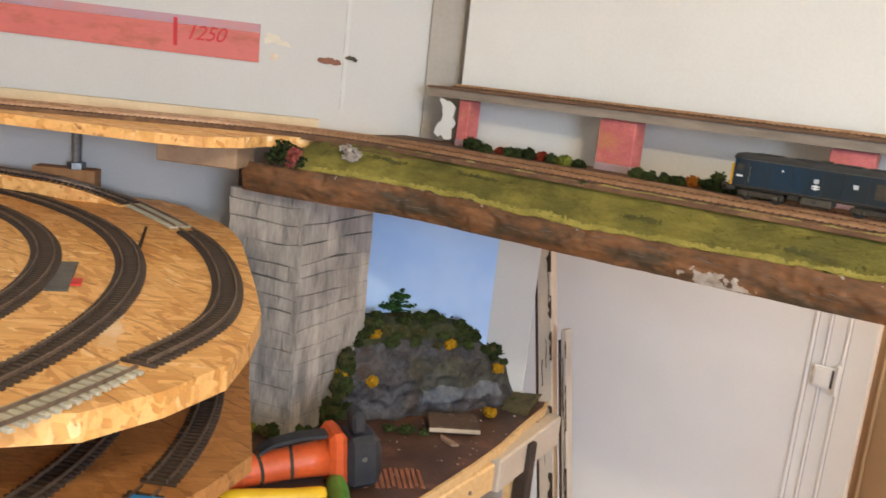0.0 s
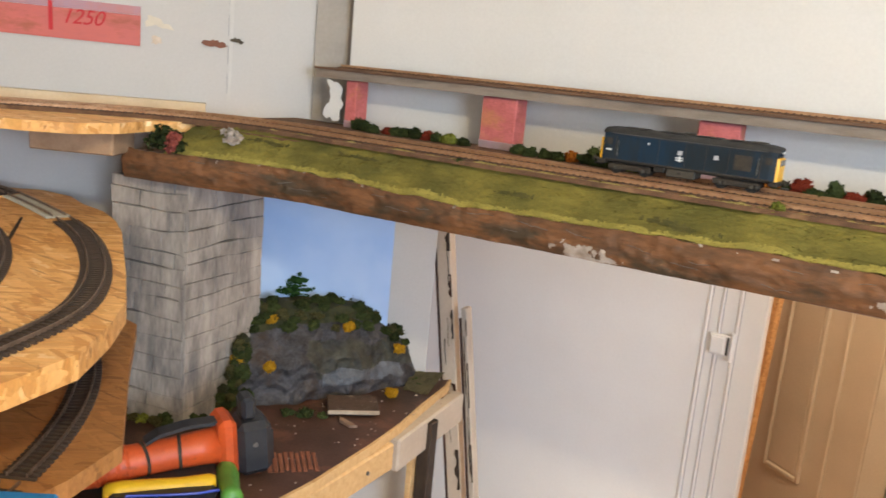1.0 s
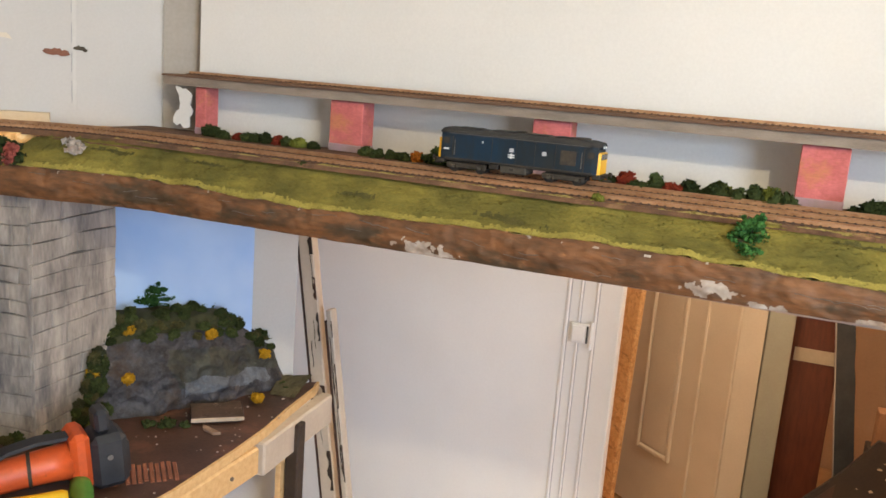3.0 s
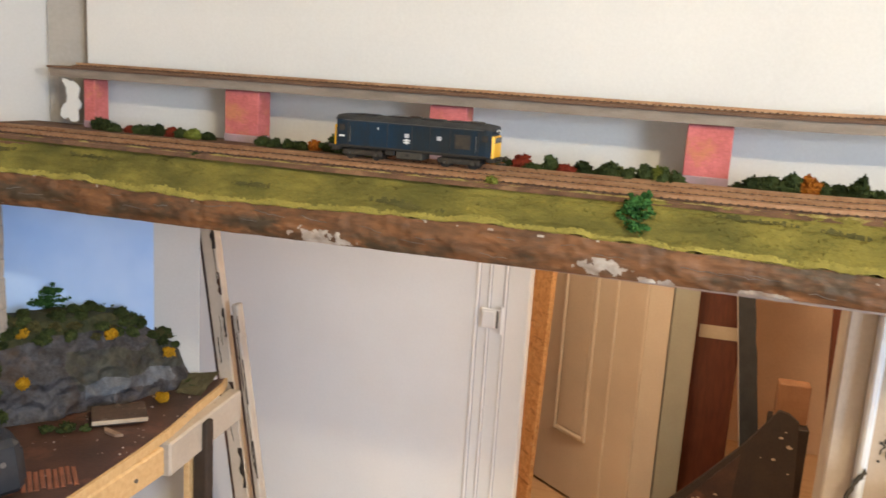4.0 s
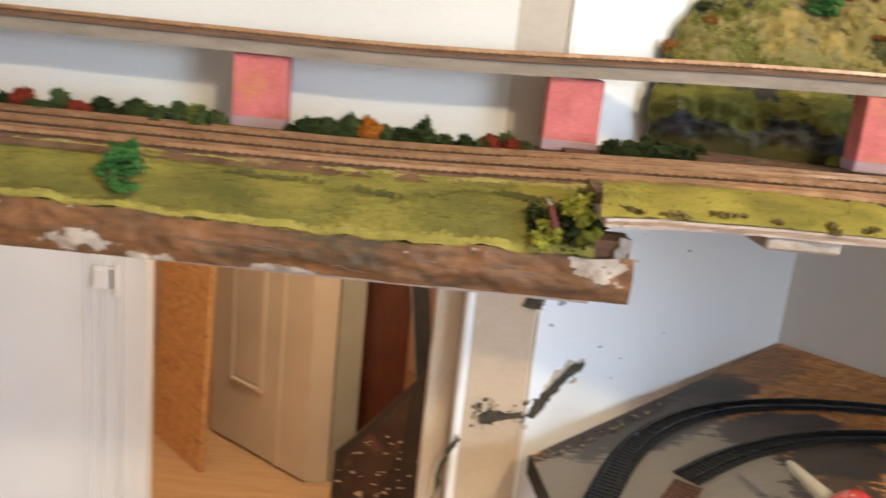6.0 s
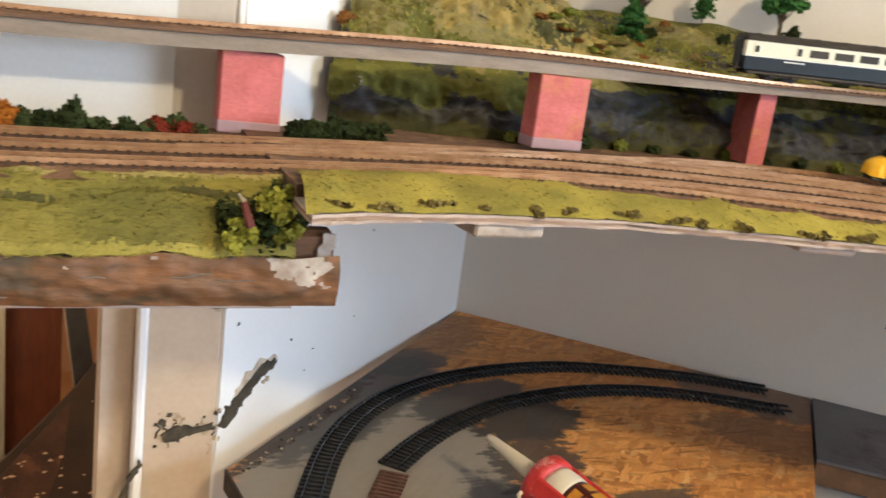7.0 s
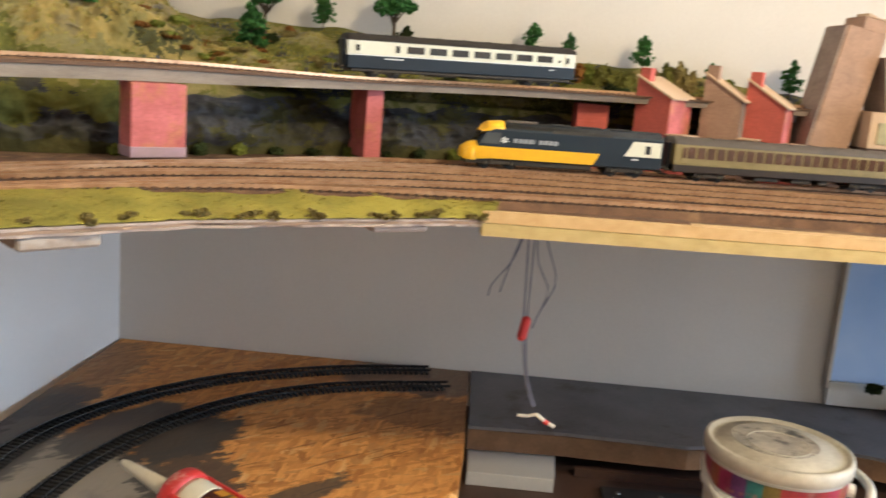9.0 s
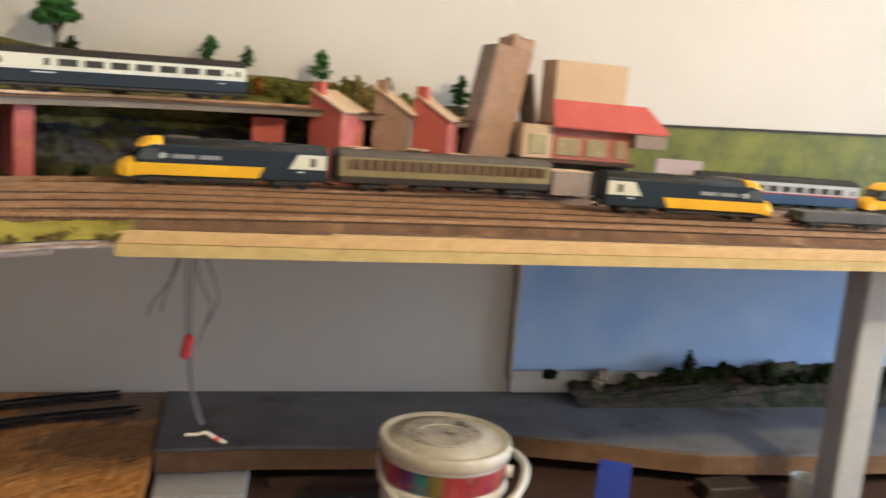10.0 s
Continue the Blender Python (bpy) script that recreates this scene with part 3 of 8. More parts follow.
# corridor beyond the doorway
for nm, p, q in (("wall_corridor_west", (-1.15, 1.60), (-1.15, 3.80)), ("wall_corridor_north", (-1.15, 3.80), (1.35, 3.80)), ("wall_corridor_east", (1.35, 3.80), (1.35, 1.96))):
    wall(nm, p, q, FLOOR, TOP, TAN, "dim tan wall of the next room", thick=0.1)
structure("wall_corridor_back", prism([(1.12, 1.86), (1.45, 1.80), (1.45, 1.96), (1.24, 1.96)], FLOOR, TOP), TAN, "dim tan wall of the next room")
structure("wall_corridor_side", prism([(-1.25, 1.56), (-0.62, 1.56), (-0.62, 1.62), (-1.25, 1.62)], FLOOR, TOP), TAN, "dim tan wall of the next room")

# right-hand casing of the doorway with its lit edge
cas = thing("door_casing", "aged cream painted door casing with a pale lit edge and peeling cracks", "door casing", kind="structure")
part("jamb_board", B((0.615, 1.368, 1.2), (0.682, 1.45, TOP - 0.4), 0.003), CASE, cas)
part("edge_bead", B((0.6822, 1.366, 1.2), (0.689, 1.45, TOP - 0.4), 0.002), WHITE2, cas, "white painted edge bead")
# Below z 1.2 the jamb has a tanner tone than above.
part("lower_jamb", B((0.615, 1.3675, FLOOR), (0.689, 1.45, 1.1996), 0.003), mat("tan_jamb_tone", (0.56, 0.45, 0.34), (0.48, 0.37, 0.27), 0.55, 12, 150, 0.1), cas, "tan lower jamb")
part("inner_board", B((0.572, 1.385, FLOOR), (0.607, 1.46, 1.21), 0.003), MATS["tan_jamb_tone"], cas)
# White instead of cream here paints in the light along this edge.
part("bead", B((0.606, 1.360, FLOOR), (0.617, 1.39, 1.21), 0.003), WHITE2, cas, "shiny bead whitened for the light along its edge")
# the white board that closes the upper doorway
panel = structure("trim_upper_board", prism([(-0.532, 1.326), (0.628, 1.361), (0.628, 1.367), (-0.532, 1.332)], 1.215, TOP - 0.02), WHITE, "plain white board behind the viaduct")
# Unseen strip added behind the board so corridor light cannot leak past.
structure("trim_board_return", prism([(-0.505, 1.334), (-0.499, 1.334), (-0.499, 1.42), (-0.505, 1.42)], 1.215, TOP - 0.02), WHITE, "unseen strip added to stop corridor light leaking")

# the white leaf that stands in the doorway, with trim and hinge
leaf = thing("white_door", "flat white painted door with a shallow trim and a hinge", "door")
part("door_leaf", B((-1.02, 1.955, FLOOR + 0.01), (0.044, 1.99, 1.95), 0.003), WHITE2, leaf)
# Thin grey strips paint the shadow line beside each trim bead.
BEADSHADE = mat("grey_bead_shade", (0.50, 0.48, 0.51), (0.44, 0.42, 0.45), 0.6, 20, 160, 0.05)
for x0, x1 in ((-0.074, -0.066), (-0.046, -0.040), (-0.012, -0.005)):
    part("trim_bead", B((x0, 1.9515, FLOOR + 0.01), (x1, 1.9560, 1.95), 0.0020), WHITE2, leaf)
    part("groove", B((x1 + 0.0002, 1.9542, FLOOR + 0.01), (x1 + 0.0020, 1.9560, 1.95)), BEADSHADE, leaf, "grey strip for the shadow beside a bead")
hinge = part("hinge", B((-0.056, 1.944, 0.815), (-0.008, 1.9505, 0.858), 0.0015), WHITE2, leaf, "white painted hinge")
part("knuckle", cyl(bmesh.new(), (-0.011, 1.943, 0.806), (-0.011, 1.943, 0.866), 0.0038), WHITE2, hinge)
part("gap", B((-0.0215, 1.9425, 0.818), (-0.0175, 1.9445, 0.855)), GREYW, hinge, "dark hinge gap")
part("plate", B((-0.052, 1.941, 0.820), (-0.026, 1.9445, 0.853), 0.001), WHITE2, hinge)


def leaning(name, w, h, t, material, label, category, m, bevel=0.002):
    return single(name, B((0, 0, 0), (w, t, h), bevel), material, label, category, m)


# torn white strips at the western side of the doorway
for x, y, z0, h, w, mt, lab in ((-0.452, 1.525, 0.02, 1.14, 0.030, mat("cream_strip_paint", (0.60, 0.50, 0.40), (0.50, 0.41, 0.32), 0.6, 10, 150, 0.1), "cream painted timber strip with torn brown edge"), (-0.395, 1.508, 0.02, 0.91, 0.012, CASE, "narrow cream strip with flaked dark patches")):
    st = thing("timber_strip", lab, "timber strip", pose(x + 0.145, y, z0, 0, -9.0, 0))
    part("board", B((0, 0, 0), (w, 0.02, h), 0.002), mt, st)
    part("bare_edge", B((-0.006, 0.002, 0), (-0.0004, 0.018, h - 0.02), 0.001), SOIL, st, "bare brown edge")
    cr = random.Random(int(h * 100))
    upr_ = Matrix.Translation((0, -0.0006, 0)) @ Matrix.Rotation(radians(90), 4, "X")
    zz = h - 0.02
    while zz > 0.3:
        ln, wd_ = cr.uniform(0.025, 0.085), w * cr.uniform(0.18, 0.45)
        n_ = 8
        inner = [(w - wd_ * cr.uniform(0.3, 1.15), zz - ln * q / n_) for q in range(n_ + 1)]
        part("bare_patch", prism([(w - 0.0005, zz)] + inner + [(w - 0.0005, zz - ln)], 0, 0.0008, m=upr_), DARKW if cr.random() < 0.6 else SOIL, st, "dark patch where paint flaked off")
        zz -= ln + cr.uniform(0.01, 0.09)
    for k in range(9):
        zz, xx, ln = cr.uniform(0.35, h - 0.1), cr.uniform(0.3, 0.8) * w, cr.uniform(0.03, 0.10)
        pts = [(xx + 0.0008 * math.sin(q * 1.2 + k), -0.0006, zz + ln * q / 6) for q in range(7)]
        part("paint_crack", tube(bmesh.new(), pts, cr.uniform(0.0004, 0.0010), 5), DARKW, st, "dark crack in the paint")
leaning("osb_sheet", 0.30, 1.62, 0.018, osb_mat("pale_strand_board", [(0.42, 0.21, 0.085), (0.60, 0.34, 0.155), (0.70, 0.43, 0.21), (0.52, 0.28, 0.115), (0.78, 0.54, 0.31)]), "sheet of bright strand board leaning in the next room", "board", pose(-0.315, 3.05, FLOOR, 0, 3.0, -45))
door = thing("cream_door", "cream painted panelled door standing ajar in the next room", "door", pose(-0.150, 3.115, FLOOR + 0.008, 0, 0, -37))
part("door_leaf", B((0, 0, 0), (0.46, 0.04, 1.96), 0.003), CREAM, door)
for x0, x1, z0, z1 in ((0.10, 0.26, 0.22, 0.92), (0.10, 0.26, 1.05, 1.85)):
    pb = part("panel", B((x0 + 0.02, -0.004, z0 + 0.02), (x1 - 0.02, 0.004, z1 - 0.02), 0.003), CREAM, door)
    for lo, hi in (((x0, -0.010, z0), (x0 + 0.016, 0.002, z1)), ((x1 - 0.016, -0.010, z0), (x1, 0.002, z1)), ((x0 + 0.016, -0.010, z0), (x1 - 0.016, 0.002, z0 + 0.016)), ((x0 + 0.016, -0.010, z1 - 0.016), (x1 - 0.016, 0.002, z1))):
        part("moulding", B(lo, hi, 0.004), CREAM, pb)
part("edge_batten", B((0.33, -0.008, 0), (0.345, 0.002, 1.96), 0.003), CREAM, door)
leaning("cream_board", 0.07, 1.95, 0.03, CREAM, "cream painted upright board beside the door", "board", pose(0.222, 2.845, FLOOR, 0, 0, 8))
leaning("grey_green_board", 0.075, 1.95, 0.03, mat("grey_green_paint", (0.38, 0.36, 0.28), (0.33, 0.31, 0.24), 0.6, 8, 150, 0.05), "pale grey-green upright board", "board", pose(0.295, 2.86, FLOOR, 0, 0, 14))
brown = thing("mahogany_door", "dark reddish brown flush door with a strip of cream tape", "door", pose(0.33, 2.985, FLOOR + 0.005, 0, 0, 3))
part("door_leaf", B((0, 0, 0), (0.17, 0.035, 1.95), 0.002), MAHOG, brown)
part("tape", B((0.045, -0.003, 0.64), (0.172, -0.0005, 0.682)), TAPE, brown, "cream tape strip")
gp = thing("grey_plank", "slate grey plank with a torn edge leaning in the next room", "plank", pose(0.580, 2.93, FLOOR, 0, -7.4, 4))
pr = random.Random(12)
edge = [(0.052 + pr.uniform(-0.004, 0.004) + (0.008 if 0.52 < q / 30 < 0.6 else 0), 1.70 * q / 30) for q in range(31)]
part("board", prism([(0, 1.70), (0, 0)] + edge, -0.02, 0, m=Matrix.Rotation(radians(90), 4, "X")), GREYW, gp)
part("bare_edge", B((-0.003, -0.001, 0), (-0.0002, 0.019, 1.70)), CASE, gp, "pale bare edge")
leaning("red_brown_strip", 0.026, 1.9, 0.02, MAHOG, "thin dark red timber strip", "timber strip", pose(0.787, 2.9, FLOOR, 0, -3.4, 0))
db = thing("painted_board", "dark brown board with pale paint spots leaning on a box", "board", pose(0, 2.60, FLOOR, -5, 0, 0))
upr = Matrix.Rotation(radians(90), 4, "X")
part("board", prism([(0.33, 0), (0.335, 0.235), (0.40, 0.30), (0.462, 0.37), (0.54, 0.46), (0.6145, 0.565), (0.64, 0.56), (0.668, 0.54), (0.68, 0.27), (0.70, 0)], -0.018, 0, m=upr), DARKW, db)
part("brown_layer", prism([(0.36, 0.02), (0.365, 0.225), (0.46, 0.345), (0.53, 0.425), (0.52, 0.30), (0.47, 0.12), (0.44, 0.02)], 0.0005, 0.003, m=upr), SOIL, db, "reddish brown stain")
for k in range(46):
    u = pr.uniform(0.35, 0.66)
    v = pr.uniform(0.10, 0.20 + 1.05 * (u - 0.335))
    r = pr.uniform(0.002, 0.0055) * (1.8 if k % 9 == 0 else 1)
    part("paint_spot", prism([(u + r * pr.uniform(0.6, 1.9) * math.cos(a), v + r * pr.uniform(0.4, 1.0) * math.sin(a)) for a in [i * 0.785 for i in range(8)]], 0.0032, 0.0040, m=upr), TAPE, db)
single("parcel", B((0, 0, 0), (0.086, 0.05, 0.116), 0.003), BOX, "brown paper parcel on top of a dark box", "parcel", pose(0.612, 2.745, 0.4255, 0, 0, 4))
single("dark_box", B((0, 0, 0), (0.10, 0.12, 0.494), 0.003), DARKW, "dark wooden box standing on the floor", "box", pose(0.605, 2.715, FLOOR, 0, 0, 4))


FRINGE = mat("tan_torn_fringe", (0.48, 0.37, 0.26), (0.36, 0.27, 0.17), 0.9, 60, 300, 0.3)


def ragged(name, pts, normal_m, thick, material, parent, label=""):
    """A torn flat patch with a wavering outline."""
    out = []
    for i, (a, b) in enumerate(zip(pts, pts[1:] + pts[:1])):
        for k in range(4):
            t = k / 4
            j = 0 if k == 0 else 0.12 * math.dist(a, b)
            out.append((a[0] + (b[0] - a[0]) * t + RND.uniform(-j, j), a[1] + (b[1] - a[1]) * t + RND.uniform(-j, j)))
    return part(name, prism(out, 0, thick, m=normal_m), material, parent, label)


# torn scars on casing and wall
def on_wall(p, q):
    p, q = Vector((*p, 0)), Vector((*q, 0))
    d = q - p
    return Matrix.Translation(p) @ Matrix.Rotation(math.atan2(d.y, d.x), 4, "Z") @ Matrix.Rotation(radians(90), 4, "X")


ws = on_wall(A0, C)
scar = thing("plaster_scar", "dark torn scar where plaster came off the white wall", "wall damage", kind="structure")
ragged("torn_edge", [(-0.002, 0.922), (0.012, 0.916), (0.04, 0.938), (0.068, 0.955), (0.092, 0.962), (0.09, 0.971), (0.065, 0.969), (0.035, 0.95), (0.01, 0.936)], ws, 0.003, SCAR, scar)
ragged("torn_paper", [(0.025, 0.946), (0.062, 0.967), (0.098, 0.966), (0.092, 0.974), (0.062, 0.975), (0.025, 0.953)], ws, 0.002, SCARL, scar, "pale torn paper edge")
ragged("small_scar", [(0.032, 1.05), (0.042, 1.05), (0.044, 1.085), (0.036, 1.088)], ws, 0.002, GREY, scar, "grey smear")
ragged("chip", [(0.058, 1.108), (0.064, 1.108), (0.064, 1.113), (0.058, 1.113)], ws, 0.002, SCAR, scar)
cs = on_wall((0.615, 1.368), (0.69, 1.368))
sc2 = thing("casing_scar", "dark torn patches on the cream casing", "wall damage", kind="structure")
ragged("torn_patch", [(0.022, 0.905), (0.040, 0.909), (0.055, 0.914), (0.072, 0.916), (0.070, 0.925), (0.05, 0.920), (0.034, 0.923), (0.020, 0.914)], cs, 0.003, SCAR, sc2)
ragged("torn_streak", [(-0.029, 0.80), (-0.024, 0.80), (-0.014, 0.85), (-0.006, 0.872), (0.002, 0.886), (-0.002, 0.893), (-0.013, 0.872), (-0.020, 0.845)], on_wall((0.615, 1.358), (0.69, 1.358)), 0.003, SCAR, sc2)
ragged("nail_mark", [(0.055, 1.052), (0.076, 1.05), (0.076, 1.062), (0.062, 1.06)], cs, 0.003, SCAR, sc2)

sr = random.Random(5)
for k in range(11):
    a, b_, s_ = 0.02 + 0.30 * sr.random() ** 1.4, sr.uniform(0.93, 1.14), sr.uniform(0.0006, 0.0015)
    ragged("fleck", [(a - s_, b_ - s_), (a + s_, b_ - s_ * 0.6), (a + s_ * 0.7, b_ + s_ * 1.5), (a - s_ * 0.6, b_ + s_)], ws, 0.0012, SCAR if k % 3 else FRINGE, scar)
for mtx, par, cx, cz, wx_, wz in ((cs, sc2, 0.045, 0.918, 0.032, 0.016), (ws, scar, 0.045, 0.945, 0.050, 0.012), (cs, sc2, 0.066, 1.056, 0.012, 0.006)):
    for k in range(16):
        a, b_ = cx + wx_ * sr.uniform(-1, 1), cz + wz * sr.uniform(-1.2, 1.2)
        if mtx is ws:
            b_ += (a - cx) * 0.45
        s_ = sr.uniform(0.0012, 0.0042)
        ragged("torn_chip", [(a - s_, b_ - s_ * 0.6), (a + s_ * 0.7, b_ - s_), (a + s_, b_ + s_ * 0.5), (a - s_ * 0.5, b_ + s_ * 0.8)], mtx, 0.0012 + 0.0001 * k, SCAR if k % 2 else FRINGE, par)
for k in range(14):
    a, b_ = sr.uniform(0.014, 0.074), sr.uniform(0.900, 0.938)
    pts = [(a + 0.0025 * math.sin(q * 1.3 + k), 0.0012, b_ - sr.uniform(0.001, 0.0035) * q) for q in range(5)]
    part("torn_streak", tube(bmesh.new(), [tuple(cs @ Vector((x, z, y))) for x, y, z in pts], sr.uniform(0.0004, 0.0011), 5), FRINGE if k % 3 else SCAR, sc2, "thin torn paper streak")

# western wall: printed strip, joint, scuffs
ww = on_wall(S2, WB)


def wx(x, y):
    return math.hypot(x - S2[0], y - S2[1])


# Casing colour is greyed down to carry the shade on this strip.
structure("trim_west_casing", prism([(wx(-0.600, 1.320), 1.2285), (wx(-0.43, 1.47), 1.2285), (wx(-0.43, 1.47), TOP - 0.02), (wx(-0.600, 1.320), TOP - 0.02)], 0.001, 0.008, m=ww), mat("shaded_grey_casing", (0.34, 0.30, 0.26), (0.27, 0.24, 0.205), 0.7, 9, 160, 0.15), "aged casing board, greyed for shade, beside the white board")
sx = wx(-0.803, 1.145)
sign = thing("printed_strip", "faded red paper strip with a handwritten number on the wall", "paper strip")
part("paper", prism([(sx - 0.75, 1.332), (sx, 1.322), (sx, 1.368), (sx - 0.75, 1.374)], 0.001, 0.0025, m=ww), POSTER, sign)
part("border", prism([(sx - 0.75, 1.375), (sx, 1.3685), (sx, 1.3815), (sx - 0.75, 1.388)], 0.001, 0.0025, m=ww), POSTERB, sign, "purple-grey upper border")
part("ink_stroke", prism([(sx - 0.133, 1.335), (sx - 0.127, 1.335), (sx - 0.128, 1.378), (sx - 0.134, 1.378)], 0.0026, 0.0036, m=ww), MARKER, sign)
txt = bpy.data.curves.new("ink_number", "FONT")
txt.body, txt.size, txt.extrude, txt.shear, txt.space_character = "1250", 0.032, 0.0004, 0.35, 0.95
txt.materials.append(MARKER)
tob = new("ink_number", txt)
tob.matrix_world = ww @ Matrix.Translation((sx - 0.116, 1.347, 0.0034))
tob.parent = sign
marks = thing("wall_scuffs", "brown scuffs, a torn plaster chip and a board joint on the white wall", "wall marks", kind="structure")
hx = wx(-0.70, 1.235)
part("board_joint", prism([(hx - 0.003, 1.25), (hx + 0.003, 1.25), (hx + 0.0035, TOP - 0.01), (hx - 0.0035, TOP - 0.01)], 0, 0.0012, m=ww), mat("joint_filler", (0.545, 0.53, 0.505), (0.50, 0.485, 0.46), 0.8, 30, 200, 0.2), marks, "pale filled joint")
for k in range(9):
    z_ = 1.26 + 0.045 * k
    part("joint_crack", prism([(hx - 0.0045, z_), (hx - 0.0036, z_ + 0.004), (hx - 0.0034, z_ + 0.03), (hx - 0.0042, z_ + 0.034)], 0, 0.0013, m=ww), GREY, marks)
ragged("brown_scuff", [(hx - 0.046, 1.3365), (hx - 0.036, 1.3315), (hx - 0.018, 1.3300), (hx - 0.006, 1.3335), (hx - 0.009, 1.3385), (hx - 0.025, 1.3410), (hx - 0.040, 1.3405)], ww, 0.002, SMUDGE, marks)
ragged("dark_scuff", [(hx - 0.002, 1.343), (hx + 0.016, 1.338), (hx + 0.02, 1.343), (hx + 0.006, 1.349)], ww, 0.002, SCAR, marks)
ragged("pale_chip", [(sx + 0.008, 1.352), (sx + 0.05, 1.350), (sx + 0.03, 1.366), (sx + 0.01, 1.37)], ww, 0.002, mat("cream_filler", (0.62, 0.56, 0.45), (0.56, 0.50, 0.40), 0.8, 40, 200, 0.1), marks)
ragged("tan_chip", [(sx + 0.016, 1.328), (sx + 0.032, 1.328), (sx + 0.030, 1.338), (sx + 0.018, 1.34)], ww, 0.002, SCARL, marks)

# ---------------- railway lines ----------------
RT = 1.236
T1 = spline([(-1.30, 0.42, 0), (-1.0, 0.72, 0), (-0.83, 0.90, 0), (-0.68, 1.05, 0), (-0.54, 1.115, 0), (-0.35, 1.122, 0), (0, 1.125, 0), (0.35, 1.13, 0), (0.65, 1.135, 0), (0.85, 1.125, 0), (1.04, 1.10, 0), (1.22, 1.045, 0), (1.45, 0.90, 0), (1.73, 0.70, 0), (2.25, 0.32, 0)])
T1 = [Vector((p.x, p.y, RT + lev(p.x))) for p in T1]
T2 = offset(T1, 0.054)


SLEEPERS = {}


def sleeper_mesh(material):
    if material.name not in SLEEPERS:
        me = bpy.data.meshes.new("sleeper")
        bm = box(bmesh.new(), (-0.0019, -0.0165, -0.0065), (0.0019, 0.0165, -0.0035))
        for s in (-1, 1):
            box(bm, (-0.0012, s * 0.0088 - 0.0018, -0.0035), (0.0012, s * 0.0088 + 0.0018, -0.0026))
        bm.to_mesh(me)
        bm.free()
        me.materials.append(material)
        SLEEPERS[material.name] = me
    return SLEEPERS[material.name]


def track(name, path, label, sleepers=SLEEP, rails=RAIL, group="railway tracks", z=0.0):
    """Two rails on cross sleepers; the path runs along rail top."""
    tr = thing(name, label, "railway track", group=group)
    path = [p + Vector((0, 0, z)) for p in path]
    for s in (-1, 1):
        rail = offset(path, s * 0.0088)
        part("rail", sweep(bmesh.new(), rail, [(-0.0007, 0), (-0.0007, -0.0035), (0.0007, -0.0035), (0.0007, 0)]), rails, tr)
    if sleepers is SLEEP:
        part("ballast", sweep(bmesh.new(), path, [(-0.0225, -0.0115), (-0.0180, -0.0043), (0.0180, -0.0043), (0.0225, -0.0115)]), BALL, tr, "brown ballast shoulder")
    L = sum((b - a).length for a, b in zip(path, path[1:]))
    n = int(L / 0.0082)
    bm = bmesh.new()
    rest = 0
    for i in range(n):
        p, a = at2(path, i * 0.0082 + 0.002)
        m = Matrix.Translation(p) @ Matrix.Rotation(a, 4, "Z")
        if -1.2 < p.x < 1.75 and i < 420:
            ob = new("sleeper", sleeper_mesh(sleepers))
            ob.parent, ob.matrix_world = tr, m
        else:
            box(bm, (-0.0019, -0.0165, -0.0065), (0.0019, 0.0165, -0.0035), m=m)
            rest += 1
    if rest:
        tagged(part("far_sleeper_run", bm, sleepers, tr), kind="stuff")
    else:
        bm.free()
    return tr


track("track", T1, "brown model railway track along the front of the bridge")
track("track", T2, "brown model railway track on the bridge behind the first")
T3 = spline([(0.62, 1.195, 0), (0.85, 1.215, 0), (1.08, 1.225, 0), (1.30, 1.175, 0), (1.50, 1.072, 0), (1.75, 0.945, 0), (2.2, 0.70, 0)])
T3 = [Vector((p.x, p.y, RT + lev(p.x))) for p in T3]
track("track", T3, "siding track branching off towards the station")
T4 = spline([(0.95, 1.222, 0), (1.2, 1.27, 0), (1.45, 1.19, 0), (1.85, 0.98, 0), (2.3, 0.74, 0)])
track("track", [Vector((p.x, p.y, RT + lev(p.x) - 0.002)) for p in T4], "rear siding track in front of the viaduct piers")
track("track", offset(T1, 0.108)[95:], "third track curving into the station")
T5 = spline([(0.80, 1.128, 0), (0.90, 1.115, 0), (1.03, 1.078, 0), (1.16, 1.016, 0), (1.28, 0.948, 0), (1.45, 0.838, 0), (1.73, 0.636, 0), (2.25, 0.256, 0)])
track("track", [Vector((p.x, p.y, RT + lev(p.x) - 0.001)) for p in T5], "front siding track along the edge of the station board")
# ballast and board under the lines
bal = spline([(-0.62, 1.15, 0), (0, 1.15, 0), (0.65, 1.165, 0), (0.9, 1.16, 0)], 0.03)
bm = bmesh.new()
sweep(bm, [Vector((p.x, p.y, RT - 0.0055 + lev(p.x))) for p in bal], [(-0.058, -0.004), (-0.052, 0), (0.16, 0), (0.16, -0.004)])
single("ballast_bed", bm, BALL, "brown ballast bed under the bridge tracks", "ballast", kind="stuff")

# ---------------- bridge ----------------
BX0, BX1 = -0.60, 0.718


def fz(x):
    return 1.186 + 0.003 * math.sin(9 * x) + 0.004 * nz(x, 3, 0, 14) + 0.0028 * nz(x, 1, 0, 34) + 0.004 * smooth(-0.2, 0.5, x)


def fb(x):
    return 1.147 + 0.008 * smooth(-0.4, 0.6, x)


def fy(x):
    return 1.078 - 0.068 * smooth(-0.35, -0.69, x) + 0.004 * nz(x, 7, 0, 8)


bridge = thing("bridge", "long model bridge with brown earth edge and grassy bank", "model bridge")
N = 150
bm = bmesh.new()


